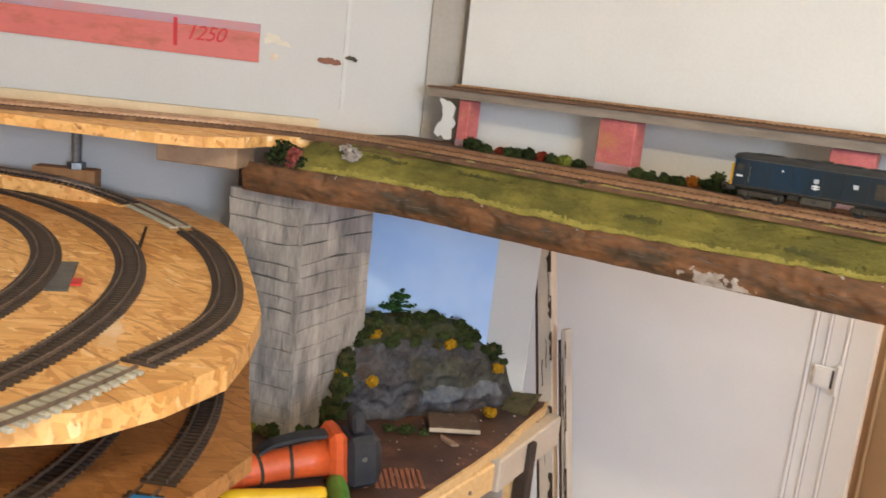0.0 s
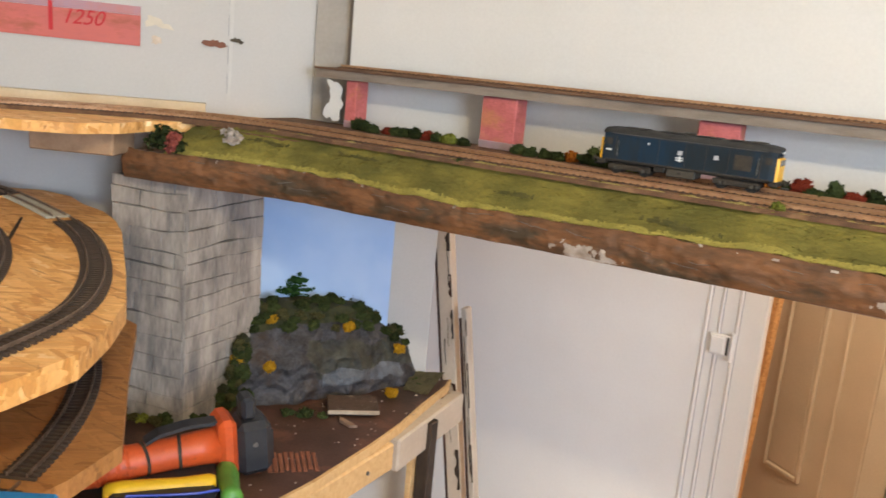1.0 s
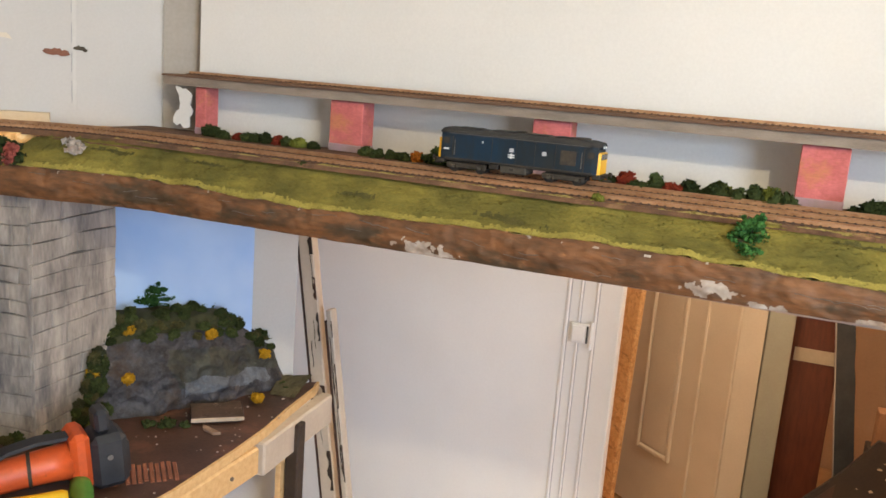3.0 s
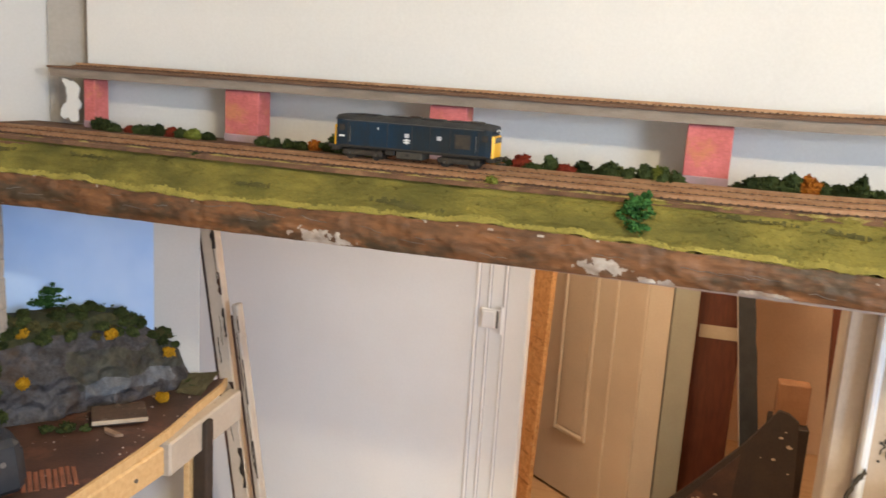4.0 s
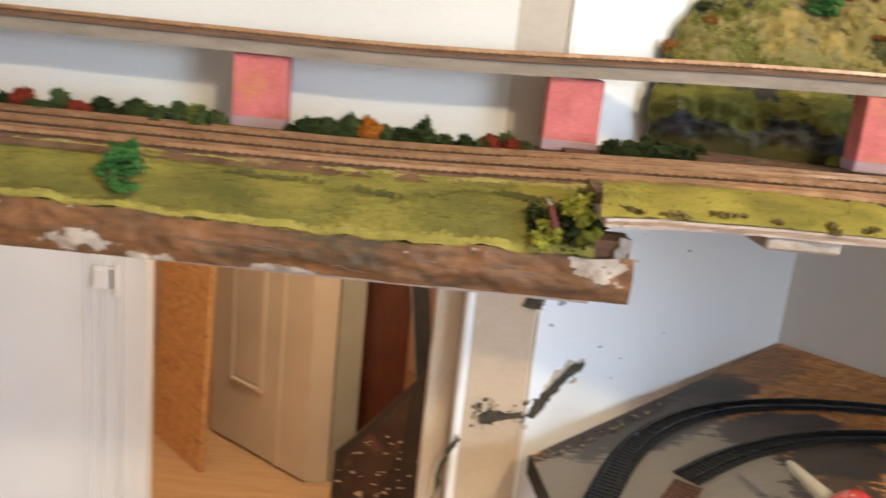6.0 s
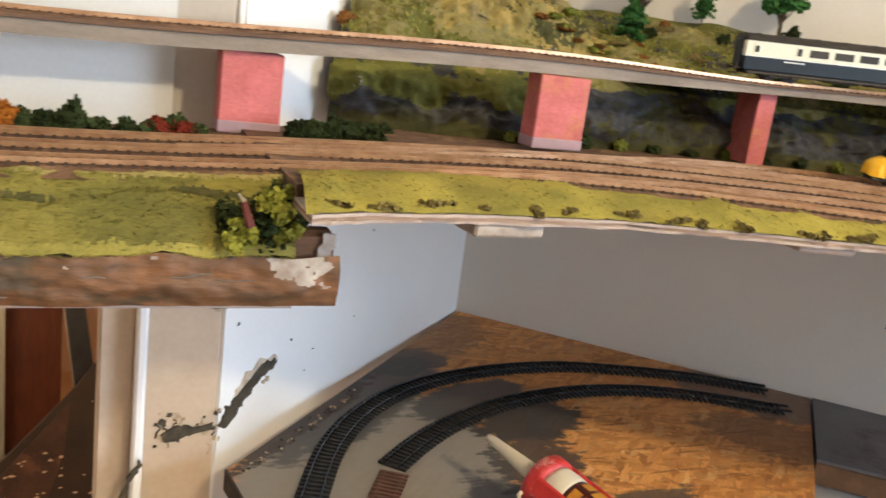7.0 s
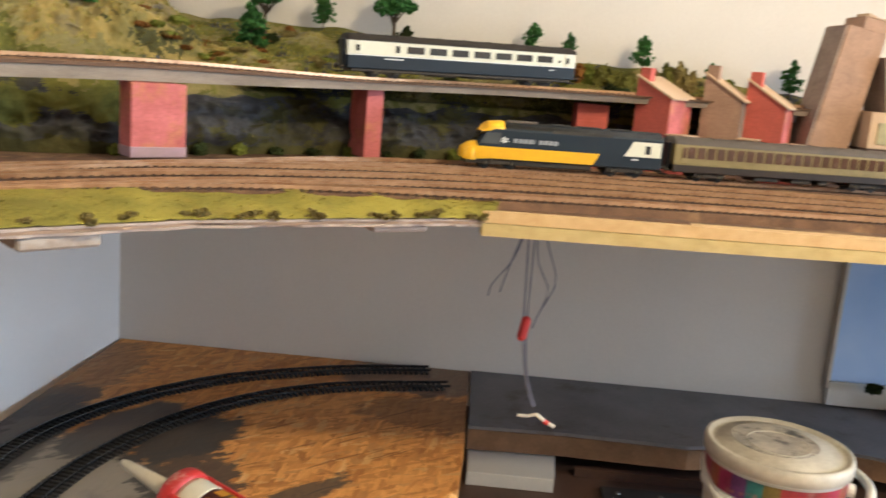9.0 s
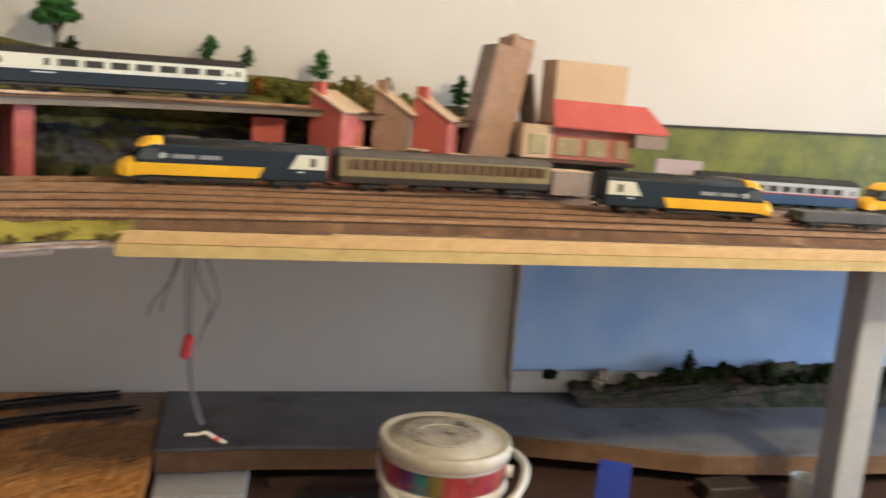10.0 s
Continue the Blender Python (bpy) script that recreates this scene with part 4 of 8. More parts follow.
def fascia(u, v):
    x = BX0 - 0.065 + (BX1 - BX0 + 0.065) * u
    z = fb(x) + (fz(x) - fb(x)) * v
    y = fy(x) - 0.003 - 0.004 * math.sin(math.pi * v) + 0.0030 * nz(x, z * 2, 5, 30) + 0.0016 * nz(x, z * 1.5, 9, 90)
    return (x, y, z)


sheet(1000, 34, fascia, bm)
PATCHES = [(-0.008, 1.1505, 0.036, 0.015), (0.302, 1.164, 0.024, 0.008), (0.352, 1.155, 0.024, 0.004), (0.452, 1.156, 0.024, 0.005), (0.690, 1.186, 0.022, 0.016)]


def filled(c):
    """Whether a place on the edge lies inside a ragged filler patch or a small chip."""
    for x, z, w, h in PATCHES:
        q = math.hypot((c.x - x) / w, (c.z - z) / h)
        if q < 0.85 + 0.8 * nz(c.x, c.z * 1.5, 3, 80) + 0.5 * nz(c.x, c.z, 8, 210):
            return True
    return c.z > fz(c.x) - 0.006 and nz(c.x, c.z, 1, 120) > 0.60


rest = bm.copy()
bmesh.ops.delete(bm, geom=[f for f in bm.faces if filled(f.calc_center_median())], context="FACES")
part("earth_edge", bm, EARTH, bridge, "brown painted earth edge", True)
bmesh.ops.delete(rest, geom=[f for f in rest.faces if not filled(f.calc_center_median())], context="FACES")
for k, (px, pz, pw, ph) in enumerate(PATCHES):
    one = rest.copy()
    bmesh.ops.delete(one, geom=[f for f in one.faces if abs(f.calc_center_median().x - px) > pw * 1.6 or (k and min(range(5), key=lambda i: abs(PATCHES[i][0] - f.calc_center_median().x)) != k)], context="FACES")
    part("filler_patch", one, PLAST, bridge, "ragged white filler patch")
bmesh.ops.delete(rest, geom=[f for f in rest.faces if any(abs(f.calc_center_median().x - q[0]) <= q[2] * 1.6 for q in PATCHES)], context="FACES")
tagged(part("chip", rest, PLAST, bridge, "tiny pale chips"), kind="stuff")
bm = bmesh.new()
cracks = random.Random(8)
for k in range(26):
    x = BX0 + 0.03 + (BX1 - BX0 - 0.08) * (k + cracks.random()) / 26
    z = fb(x) + cracks.uniform(0.2, 0.85) * (fz(x) - fb(x))
    pts = []
    for s in range(cracks.randint(4, 8)):
        f = (z - fb(x)) / (fz(x) - fb(x))
        y = fy(x) - 0.003 - 0.004 * math.sin(math.pi * f) + 0.0030 * nz(x, z * 2, 5, 30) + 0.0016 * nz(x, z * 1.5, 9, 90)
        pts.append((x, y - 0.0002, z))
        x += cracks.uniform(0.003, 0.008)
        z = min(fz(x) - 0.003, max(fb(x) + 0.003, z + cracks.gauss(-0.0003, 0.0009)))
    tube(bm, pts, cracks.uniform(0.00025, 0.0005), 4)
tagged(part("cracks", bm, MORT, bridge, "thin dark cracks"), kind="stuff")


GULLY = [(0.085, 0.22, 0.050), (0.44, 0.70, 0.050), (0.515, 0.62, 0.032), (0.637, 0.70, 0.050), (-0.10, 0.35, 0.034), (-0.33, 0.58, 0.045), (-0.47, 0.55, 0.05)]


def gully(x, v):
    """How deep a place on the bank lies in one of its shaded trailing hollows."""
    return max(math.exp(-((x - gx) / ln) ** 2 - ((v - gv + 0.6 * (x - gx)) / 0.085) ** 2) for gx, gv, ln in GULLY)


def bank(u, v):
    x = BX0 + (BX1 - BX0 - 0.03) * u
    y0, y1 = fy(x) - 0.002, 1.104 + 0.008 * smooth(0, 0.7, x)
    z0, z1 = fz(x), RT - 0.005 + lev(x)
    s = v ** 0.8
    dip = 0.0042 * math.exp(-((v - 0.20 - 0.07 * nz(x, 9, 0, 7)) / 0.075) ** 2) * smooth(-0.15, 0.35, nz(x, 12, 0, 5))
    return (x, y0 + (y1 - y0) * v, z0 + (z1 - z0) * s - dip - 0.0035 * gully(x, v) + 0.0055 * math.sin(math.pi * v) * (0.6 + nz(x, y0 + v * 0.05, 2, 11)) + 0.0030 * nz(x, v * 0.1, 4, 45) + 0.0012 * nz(x, v * 0.1, 1, 160))


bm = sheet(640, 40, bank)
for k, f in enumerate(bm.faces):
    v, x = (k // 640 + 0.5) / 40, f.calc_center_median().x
    # Faces deep in a hollow take darker flock that stands for its shade.
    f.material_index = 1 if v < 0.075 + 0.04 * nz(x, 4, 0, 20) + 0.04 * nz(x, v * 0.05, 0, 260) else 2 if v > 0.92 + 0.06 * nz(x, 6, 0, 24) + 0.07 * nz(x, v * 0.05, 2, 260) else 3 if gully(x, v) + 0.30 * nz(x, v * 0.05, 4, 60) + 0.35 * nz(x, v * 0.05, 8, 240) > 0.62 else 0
part("grass_bank", bm, [GRASS, EDGEG, mat("dry_verge_flock", (0.34, 0.27, 0.105), (0.24, 0.19, 0.06), 0.95, 30, 420, 0.8, spec=0.1), mat("shaded_hollow_flock", (0.090, 0.078, 0.026), (0.055, 0.052, 0.019), 0.95, 30, 520, 0.9, spec=0.1)], bridge, "olive green flocked grass bank", True)
part("deck", prism([(BX0 - 0.064, fy(-0.664) + 0.003), (BX0, fy(BX0) + 0.005), (-0.35, 1.085), (0.69, 1.085), (0.69, 1.30), (-0.50, 1.30), (BX0, 1.22), (BX0 - 0.064, 1.15)], 1.15, 1.184), PLY, bridge, "plywood deck")
part("track_bed", prism([(BX0, 1.075), (-0.35, 1.10), (0.695, 1.112), (0.695, 1.325), (-0.53, 1.325), (BX0, 1.25)], 1.1845, RT - 0.0125), BALL, bridge)


def tufts(bm, n, x0, x1, fn, rnd, h=0.0022):
    for _ in range(n):
        u, v = rnd.random(), rnd.random()
        p = Vector(fn(u, v))
        a = rnd.uniform(0, 6.28)
        w = rnd.uniform(0.0006, 0.0016)
        t = Vector((rnd.gauss(0, 0.002), rnd.gauss(0, 0.002), rnd.uniform(0.4, 1) * h))
        d = Vector((math.cos(a) * w, math.sin(a) * w, 0))
        bm.faces.new([bm.verts.new(q) for q in (p - d, p + d, p + t)])
    return bm


tagged(part("grass", tufts(bmesh.new(), 12000, 0, 1, bank, RND, 0.0012), GRASS, bridge, "short flocked grass"), kind="stuff")
tagged(part("edge_grass", tufts(bmesh.new(), 2600, 0, 1, lambda u, v: (BX0 + (BX1 - BX0 - 0.03) * u, fy(BX0 + (BX1 - BX0 - 0.03) * u) - 0.005 + 0.009 * v, fz(BX0 + (BX1 - BX0 - 0.03) * u)), RND, 0.0011), EDGEG, bridge, "pale yellow-green grass along the edge"), kind="stuff")
part("end_block", B((0.66, 1.082, 1.157), (BX1 - 0.002, 1.10, 1.206), 0.004), EARTH, bridge, "brown painted end block")
ragged("filler_strip", [(BX1 - 0.020, 1.158), (BX1 - 0.003, 1.158), (BX1 - 0.002, 1.180), (BX1 - 0.003, 1.205), (BX1 - 0.012, 1.205), (BX1 - 0.013, 1.182)], Matrix.Translation((0, 1.0815, 0)) @ Matrix.Rotation(radians(90), 4, "X"), 0.002, PLAST, bridge, "ragged white filler running up the end block")

# ---------------- viaduct ----------------
VP = spline([(-0.55, 1.292, 0), (-0.1, 1.30, 0), (0.4, 1.31, 0), (0.75, 1.32, 0), (1.0, 1.325, 0), (1.16, 1.33, 0), (1.30, 1.322, 0), (1.42, 1.285, 0), (1.56, 1.21, 0), (1.72, 1.09, 0), (1.98, 0.86, 0)], 0.03)


def vz(x):
    return 1.3015 + 1.1 * lev(x) + 0.0165 * smooth(0.9, 1.75, x)


def thin(x):
    """How the deck grows thinner round the curve."""
    return 1 - 0.35 * smooth(1.0, 1.3, x)


def thinned(bm):
    for v in bm.verts:
        v.co.z = vz(v.co.x) + (v.co.z - vz(v.co.x)) * thin(v.co.x)
    return bm


VP = [Vector((p.x, p.y, vz(p.x))) for p in VP]
via = thing("viaduct", "long narrow grey-brown viaduct deck on red brick piers", "model viaduct")
bm = sweep(bmesh.new(), VP, [(-0.026, 0.0), (-0.028, 0.012), (0.014, 0.012), (0.013, 0.0)])
part("deck", thinned(bm), DECKS, via, "grey-brown deck side")
part("deck_top", thinned(sweep(bmesh.new(), VP, [(-0.031, 0.0125), (-0.031, 0.0155), (0.016, 0.0155), (0.016, 0.0125)])), DECKT, via, "brown deck top")
for x, w, ry in ((-0.487, 0.020, 0), (-0.235, 0.055, -3), (0.062, 0.050, 0), (0.383, 0.052, 1), (0.688, 0.054, 0), (0.993, 0.056, 0)):
    i = min(range(len(VP)), key=lambda k: abs(VP[k].x - x))
    y = VP[i].y - 0.018 - 0.014 * smooth(0.8, 0.95, x)
    base = RT - 0.006 + lev(x)
    pr = part("pier", B((-w / 2, 0, 0), (w / 2, 0.030, vz(x) - base - 0.001), 0.0012, pose(x, y, base, 0, 0, ry)), BRICKP, via, "faded pink-red brick pier")
    part("pier_foot", B((-w / 2 - 0.0006, -0.0008, 0), (w / 2 + 0.0006, 0.0305, 0.011), 0.001, pose(x, y, base, 0, 0, ry)), GREYB, pr, "grey-purple foot")
part("pier", B((-0.020, 0, 0), (0.002, 0.050, 0.0835), 0.001, pose(1.274, 1.312, RT + 0.008, 0, 0, -12)), BRICKP, via, "narrow red brick pier")
part("pier", B((-0.03, 0, 0), (0.012, 0.03, 0.0845), 0.001, pose(1.555, 1.212, RT + 0.008, 0, 0, -38)), BRICK, via, "red brick pier")
wide = [p for p in VP if p.x > 1.12]
part("rear_deck", sweep(bmesh.new(), [p + Vector((0, 0, 0.001)) for p in wide], [(0.0165, 0.0), (0.0165, 0.0090), (0.115, 0.0110), (0.115, 0.0)]), DECKT, via, "brown rear deck")
ragged("torn_card", [(-0.535, 1.245), (-0.507, 1.238), (-0.500, 1.258), (-0.504, 1.292), (-0.53, 1.30), (-0.522, 1.275)], Matrix.Translation((0, 1.272, 0)) @ Matrix.Rotation(radians(90), 4, "X"), 0.002, WHITE, via, "torn white card at the viaduct end")
track("track", [p + Vector((0, 0, 0.0215 * thin(p.x))) for p in VP][1:], "single brown track on top of the viaduct")

# ---------------- eastern corner board ----------------
UE, NE = Vector((0.735, -0.678, 0)), Vector((-0.678, -0.735, 0))


def ea(s, d, z):
    """A place by the eastern wall: s along it from the corner, d out from it."""
    return Vector((*C, 0)) + UE * s + NE * d + Vector((0, 0, z))


corner = thing("corner_board", "thick plywood corner board with worn layered edge carrying the tracks", "baseboard")
EDGE = [(0.682, 1.018), (0.72, 1.03), (0.80, 1.04), (0.92, 1.042), (1.02, 1.022), (1.12, 1.0), (1.165, 0.985)]
edge_rnd = random.Random(17)
for k in range(3):
    out = []
    for (ax, ay), (bx_, by_) in zip(EDGE, EDGE[1:]):
        for q in range(9):
            f = q / 9
            jit = edge_rnd.uniform(-0.0012, 0.0022) + 0.003 * nz(ax + (bx_ - ax) * f, k * 0.7, 0, 22)
            out.append((ax + (bx_ - ax) * f, ay + (by_ - ay) * f + jit))
    out.append(EDGE[-1])
    part("ply_layer", prism(out + [(1.30, 0.88), (1.40, 0.98), (1.60, 1.34), (1.15, 1.775), (0.76, 1.385), (0.70, 1.325), (0.682, 1.32)], 1.2256 + 0.0021 * k, 1.2256 + 0.0021 * k + 0.00205), PLYD if k % 2 else PLY, corner)
part("top_ground", prism([(x, y + 0.6 * (0.075 * (1 - smooth(0.55, 0.98, i / 6)) + 0.006)) for i, (x, y) in enumerate(EDGE)] + [(1.30, 0.885), (1.40, 0.985), (1.60, 1.345), (1.15, 1.77), (0.765, 1.38), (0.70, 1.32), (0.682, 1.315)], 1.2321, 1.2405), BALL, corner, "brown ballasted ground")
bmv = bmesh.new()


def verge(u, v):
    k = u * (len(EDGE) - 1)
    i = min(int(k), len(EDGE) - 2)
    f = k - i
    x, y = EDGE[i][0] + (EDGE[i + 1][0] - EDGE[i][0]) * f, EDGE[i][1] + (EDGE[i + 1][1] - EDGE[i][1]) * f
    w = 0.075 * (1 - smooth(0.55, 0.98, u)) + 0.006
    return (x - 0.004 + 0.012 * v, y + w * v, 1.2328 + 0.0092 * v ** 0.6 + lev(x) * 0.25 * v + 0.006 * math.sin(math.pi * v) * (0.7 + 0.5 * nz(x, y, 0, 40)) + 0.0015 * nz(x, v, 0, 90))


part("grass_verge", sheet(90, 10, verge), LIME, corner, "bright yellow-green grass verge", True)
tagged(part("grass", tufts(bmesh.new(), 1800, 0, 1, verge, RND, 0.0014), LIME, corner, "short flocked grass"), kind="stuff")
part("underside_block", B((0, 0, -0.010), (0.055, 0.05, 0), 0.002, pose(0.80, 1.043, 1.2254, 0, 0, 4)), PLAST, corner, "pale packing block")
part("pale_block", B((0, 0, -0.006), (0.05, 0.03, 0), 0.002, pose(1.06, 1.02, 1.2254, 0, 0, -12)), PLY, corner)

east = thing("station_board", "pale pine edged baseboard along the wall carrying the station tracks", "baseboard")
FE = [(1.150, 0.988), (1.30, 0.872), (1.48, 0.737), (1.85, 0.46), (2.45, 0.01)]
part("front_beam", sweep(bmesh.new(), [Vector((x, y, 1.213)) for x, y in FE], [(-0.001, 0.0055), (-0.001, 0.016), (0.02, 0.016), (0.02, 0.0055)]), PINEY, east, "pale pine edging")
part("front_lip", sweep(bmesh.new(), [Vector((x, y, 1.2295)) for x, y in FE], [(0.002, 0), (0.002, 0.010), (0.022, 0.010), (0.022, 0)]), PINE, east)
poly = [(x + 0.012, y + 0.016) for x, y in FE] + [tuple(ea(2.5, 0.002, 0))[:2], tuple(ea(0.55, 0.002, 0))[:2], (1.45, 1.10)]
part("board", prism(poly, 1.218, 1.2395), BALL, east, "brown ballasted ground")

# ---------------- western helix ----------------
up = thing("upper_board", "strand board shelf carrying the line to the bridge", "baseboard")
UPP = [(-1.75, 0.30), (-1.30, 0.545), (-0.854, 0.765), (-0.665, 0.857), (-0.625, 0.90), (-0.615, 0.96), (-0.632, 1.015), (-0.60, 1.12), (-0.565, 1.30), (-0.60, 1.315), (-0.80, 1.14), (-1.75, 0.305)]
part("board", prism(UPP, 1.2125, 1.2265, rough=0.001), OSB, up)
part("cork_block", B((-0.075, -0.02, -0.032), (0.04, 0.05, 0), 0.002, pose(-0.68, 0.965, 1.2120, 0, 0, 28)), mat("brown_cork", (0.40, 0.27, 0.17), (0.30, 0.19, 0.115), 0.85, 40, 260, 0.3), up, "brown packing block under the shelf")
part("back_rail", prism([(-1.70, 0.335), (-0.72, 1.205), (-0.705, 1.19), (-1.69, 0.32)], 1.227, 1.2435), mat("cream_card_strip", (0.62, 0.50, 0.34), (0.52, 0.41, 0.27), 0.8, 20, 200, 0.2), up, "thin pine strip along the wall")
part("end_post", B((-0.007, -0.010, 0), (0.007, 0.010, 0.205), 0.001, pose(-0.742, 1.075, 1.0, 0, 0, 40)), SOIL, up, "narrow brown post against the wall")
single("packing_block", B((-0.055, -0.016, 0), (0.040, 0.016, 0.0415), 0.001, pose(-0.990, 0.9415, 1.0887, 0, 0, 41.3)), mat("orange_pine_block", (0.42, 0.20, 0.075), (0.33, 0.145, 0.05), 0.75, 12, 160, 0.2, stretch=(8, 2, 2)), "orange-brown wooden block under the threaded rod", "packing block")
single("threaded_rod", lathe(bmesh.new(), [(0.0075, 0), (0.0075, 0.0822)], 12), STEEL, "zinc threaded rod holding up the shelf", "threaded rod", pose(-0.979, 0.942, 1.1302))
nut = lathe(bmesh.new(), [(0.014, 0), (0.014, 0.010), (0.010, 0.011)], 6)
single("nut", nut, STEEL, "zinc nut on the threaded rod", "nut", pose(-0.979, 0.942, 1.1304))

HC = Vector((-0.90, 0.30, 0))


def arc(r, a0, a1, z, step=0.012):
    n = max(4, int(abs(a1 - a0) * math.pi / 180 * r / step))
    return [HC + Vector((r * math.cos(radians(a0 + (a1 - a0) * i / n)), r * math.sin(radians(a0 + (a1 - a0) * i / n)), z)) for i in range(n + 1)]


helix = thing("helix_board", "bright strand board turn with three curved tracks, its sawn edge showing", "baseboard")
HX = [(-0.236, 0.50), (-0.28, 0.435), (-0.34, 0.30), (-0.34, 0.02), (-1.55, -0.05), (-1.55, 0.46), (-1.16, 0.82), (-0.99, 0.97), (-0.90, 1.040), (-0.833, 1.044), (-0.775, 1.022), (-0.715, 1.012), (-0.655, 0.986), (-0.59, 0.946), (-0.425, 0.822), (-0.342, 0.757), (-0.295, 0.703), (-0.25, 0.638), (-0.234, 0.566)]
part("board", prism(HX, 1.066, 1.0885, rough=0.0012), OSB, helix)
SMEAR = mat("thin_white_smear", (0.80, 0.58, 0.36), (0.70, 0.42, 0.19), 0.7, 26, 150, 0.1)
ragged("white_smear", [(-0.425, 0.650), (-0.400, 0.642), (-0.365, 0.620), (-0.325, 0.588), (-0.345, 0.582), (-0.375, 0.602), (-0.405, 0.628)], Matrix.Translation((0, 0, 1.0886)), 0.0004, SMEAR, helix, "thin pale paint smear")
part("seam", prism([(-0.733, 0.897), (-0.729, 0.898), (-0.640, 0.828), (-0.603, 0.797), (-0.607, 0.796), (-0.643, 0.824)], 1.0886, 1.0892), DARKW, helix)
OUTER = spline([(-0.231, 0.359, 1.0953), (-0.255, 0.474, 1.0953), (-0.295, 0.595, 1.0953), (-0.332, 0.682, 1.0953), (-0.385, 0.748, 1.0953), (-0.470, 0.818, 1.0953), (-0.580, 0.885, 1.0953), (-0.690, 0.929, 1.0953), (-0.855, 0.966, 1.0975), (-0.915, 0.955, 1.105), (-0.945, 0.932, 1.113), (-0.972, 0.905, 1.120), (-1.010, 0.880, 1.123), (-1.12, 0.80, 1.130)], 0.012)


def stretch_of(path, p, q):
    """The run of a path between the points nearest to two places."""
    a, b = (min(range(len(path)), key=lambda k: (path[k].x - c[0]) ** 2 + (path[k].y - c[1]) ** 2) for c in (p, q))
    return path[a:b + 1]


def turned(path, n):
    """Frames at even steps along a path, with y along it."""
    for k in range(n):
        f = (k + 0.5) / n * (len(path) - 1)
        i = min(int(f), len(path) - 2)
        d = path[i + 1] - path[i]
        yield Matrix.Translation(path[i].lerp(path[i + 1], f - i)) @ Matrix.Rotation(math.atan2(d.y, d.x) - math.pi / 2, 4, "Z")


ARCM = [Vector((-0.9245 + 0.6697 * math.cos(radians(a)), 0.1956 + 0.6697 * math.sin(radians(a)), 1.0953)) for a in range(16, 131)]
ARCI = [Vector((-0.926 + 0.5728 * math.cos(radians(a)), 0.2064 + 0.5728 * math.sin(radians(a)), 1.0953)) for a in range(8, 131)]
for path in (stretch_of(OUTER, (-0.291, 0.584), (-0.686, 0.928)), stretch_of(OUTER, (-0.868, 0.966), (-1.12, 0.80)), ARCM, ARCI):
    track("curved_track", path, "curved model track with dark sleepers on the strand board", SLEEPB, RAILG, "curved tracks")
part("ramp", sweep(bmesh.new(), stretch_of(OUTER, (-0.868, 0.966), (-1.12, 0.80)), [(-0.021, -0.0072), (-0.021, -0.028), (0.021, -0.028), (0.021, -0.0072)]), OSB, helix, "rising strand board strip under the outer track")
for path in (stretch_of(OUTER, (-0.231, 0.359), (-0.288, 0.575)), stretch_of(OUTER, (-0.695, 0.930), (-0.86, 0.966))):
    seg = thing("sleeper_strip", "pale grey fibre sleeper strip joining two curved tracks", "track piece", group="sleeper strips")
    for m in turned(path, int(0.012 * (len(path) - 1) / 0.0085)):
        part("sleeper", B((-0.0165, -0.0026, -0.0065), (0.0165, 0.0026, -0.0030), 0.0006, m), SLEEPG, seg)
    for side in (-1, 1):
        part("rail", sweep(bmesh.new(), path, [(side * 0.0088 - 0.0007, 0), (side * 0.0088 - 0.0007, -0.0032), (side * 0.0088 + 0.0007, -0.0032), (side * 0.0088 + 0.0007, 0)]), RAILG, seg)
clip = thing("uncoupler_plate", "flat dark grey plate with a red tab on the strand board", "track part", pose(-0.554, 0.672, 1.0888, 0, 0, -36))
part("plate", B((-0.058, -0.011, 0), (0.058, 0.011, 0.002), 0.0005), mat("grey_lead_plate", (0.115, 0.112, 0.105), (0.07, 0.068, 0.064), 0.55, 30, 200, 0.2), clip)
part("tab", B((0.012, 0.011, 0), (0.036, 0.021, 0.002)), REDP, clip, "red tab")
single("paint_stick", B((-0.02, -0.005, 0), (0.02, 0.005, 0.0015)), WPRINT, "small white strip with a red tip", "strip", pose(-0.395, 0.50, 1.0888, 0, 0, 20))

low = thing("lower_turn_board", "lower strand board turn in shadow with a dark curved track", "baseboard")
LX = [(-0.318, 0.735), (-0.295, 0.66), (-0.285, 0.55), (-0.30, 0.40), (-0.34, 0.10), (-1.5, 0.0), (-1.5, 0.45), (-0.82, 1.02), (-0.60, 0.98), (-0.48, 0.872)]
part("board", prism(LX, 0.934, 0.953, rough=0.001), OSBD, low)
for r, a0 in ((0.663, 30), (0.575, 10)):
    track("curved_track", arc(r, a0, 112, 0.9535 + 0.0068), "curved dark track on the lower strand board", SLEEPB, RAILG, "curved tracks")
track("track_end", arc(0.663, 8, 29, 0.9535 + 0.0068), "short end piece of curved dark track", SLEEPB, RAILG, "curved tracks")
single("blue_packet", B((-0.03, -0.02, 0), (0.03, 0.02, 0.012), 0.002), BLUEP, "bright blue cardboard packet on the lower board", "packet", pose(-0.275, 0.595, 0.9535, 0, 0, 35))
sup = thing("board_support", "rough timber side support under the turn boards", "support")
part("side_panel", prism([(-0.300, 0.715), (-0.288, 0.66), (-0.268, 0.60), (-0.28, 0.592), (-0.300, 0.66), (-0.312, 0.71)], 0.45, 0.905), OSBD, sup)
part("upright", B((-0.02, -0.02, 0), (0.02, 0.02, 0.60), 0.002, pose(-0.42, 0.66, 0.334)), PINE, sup)
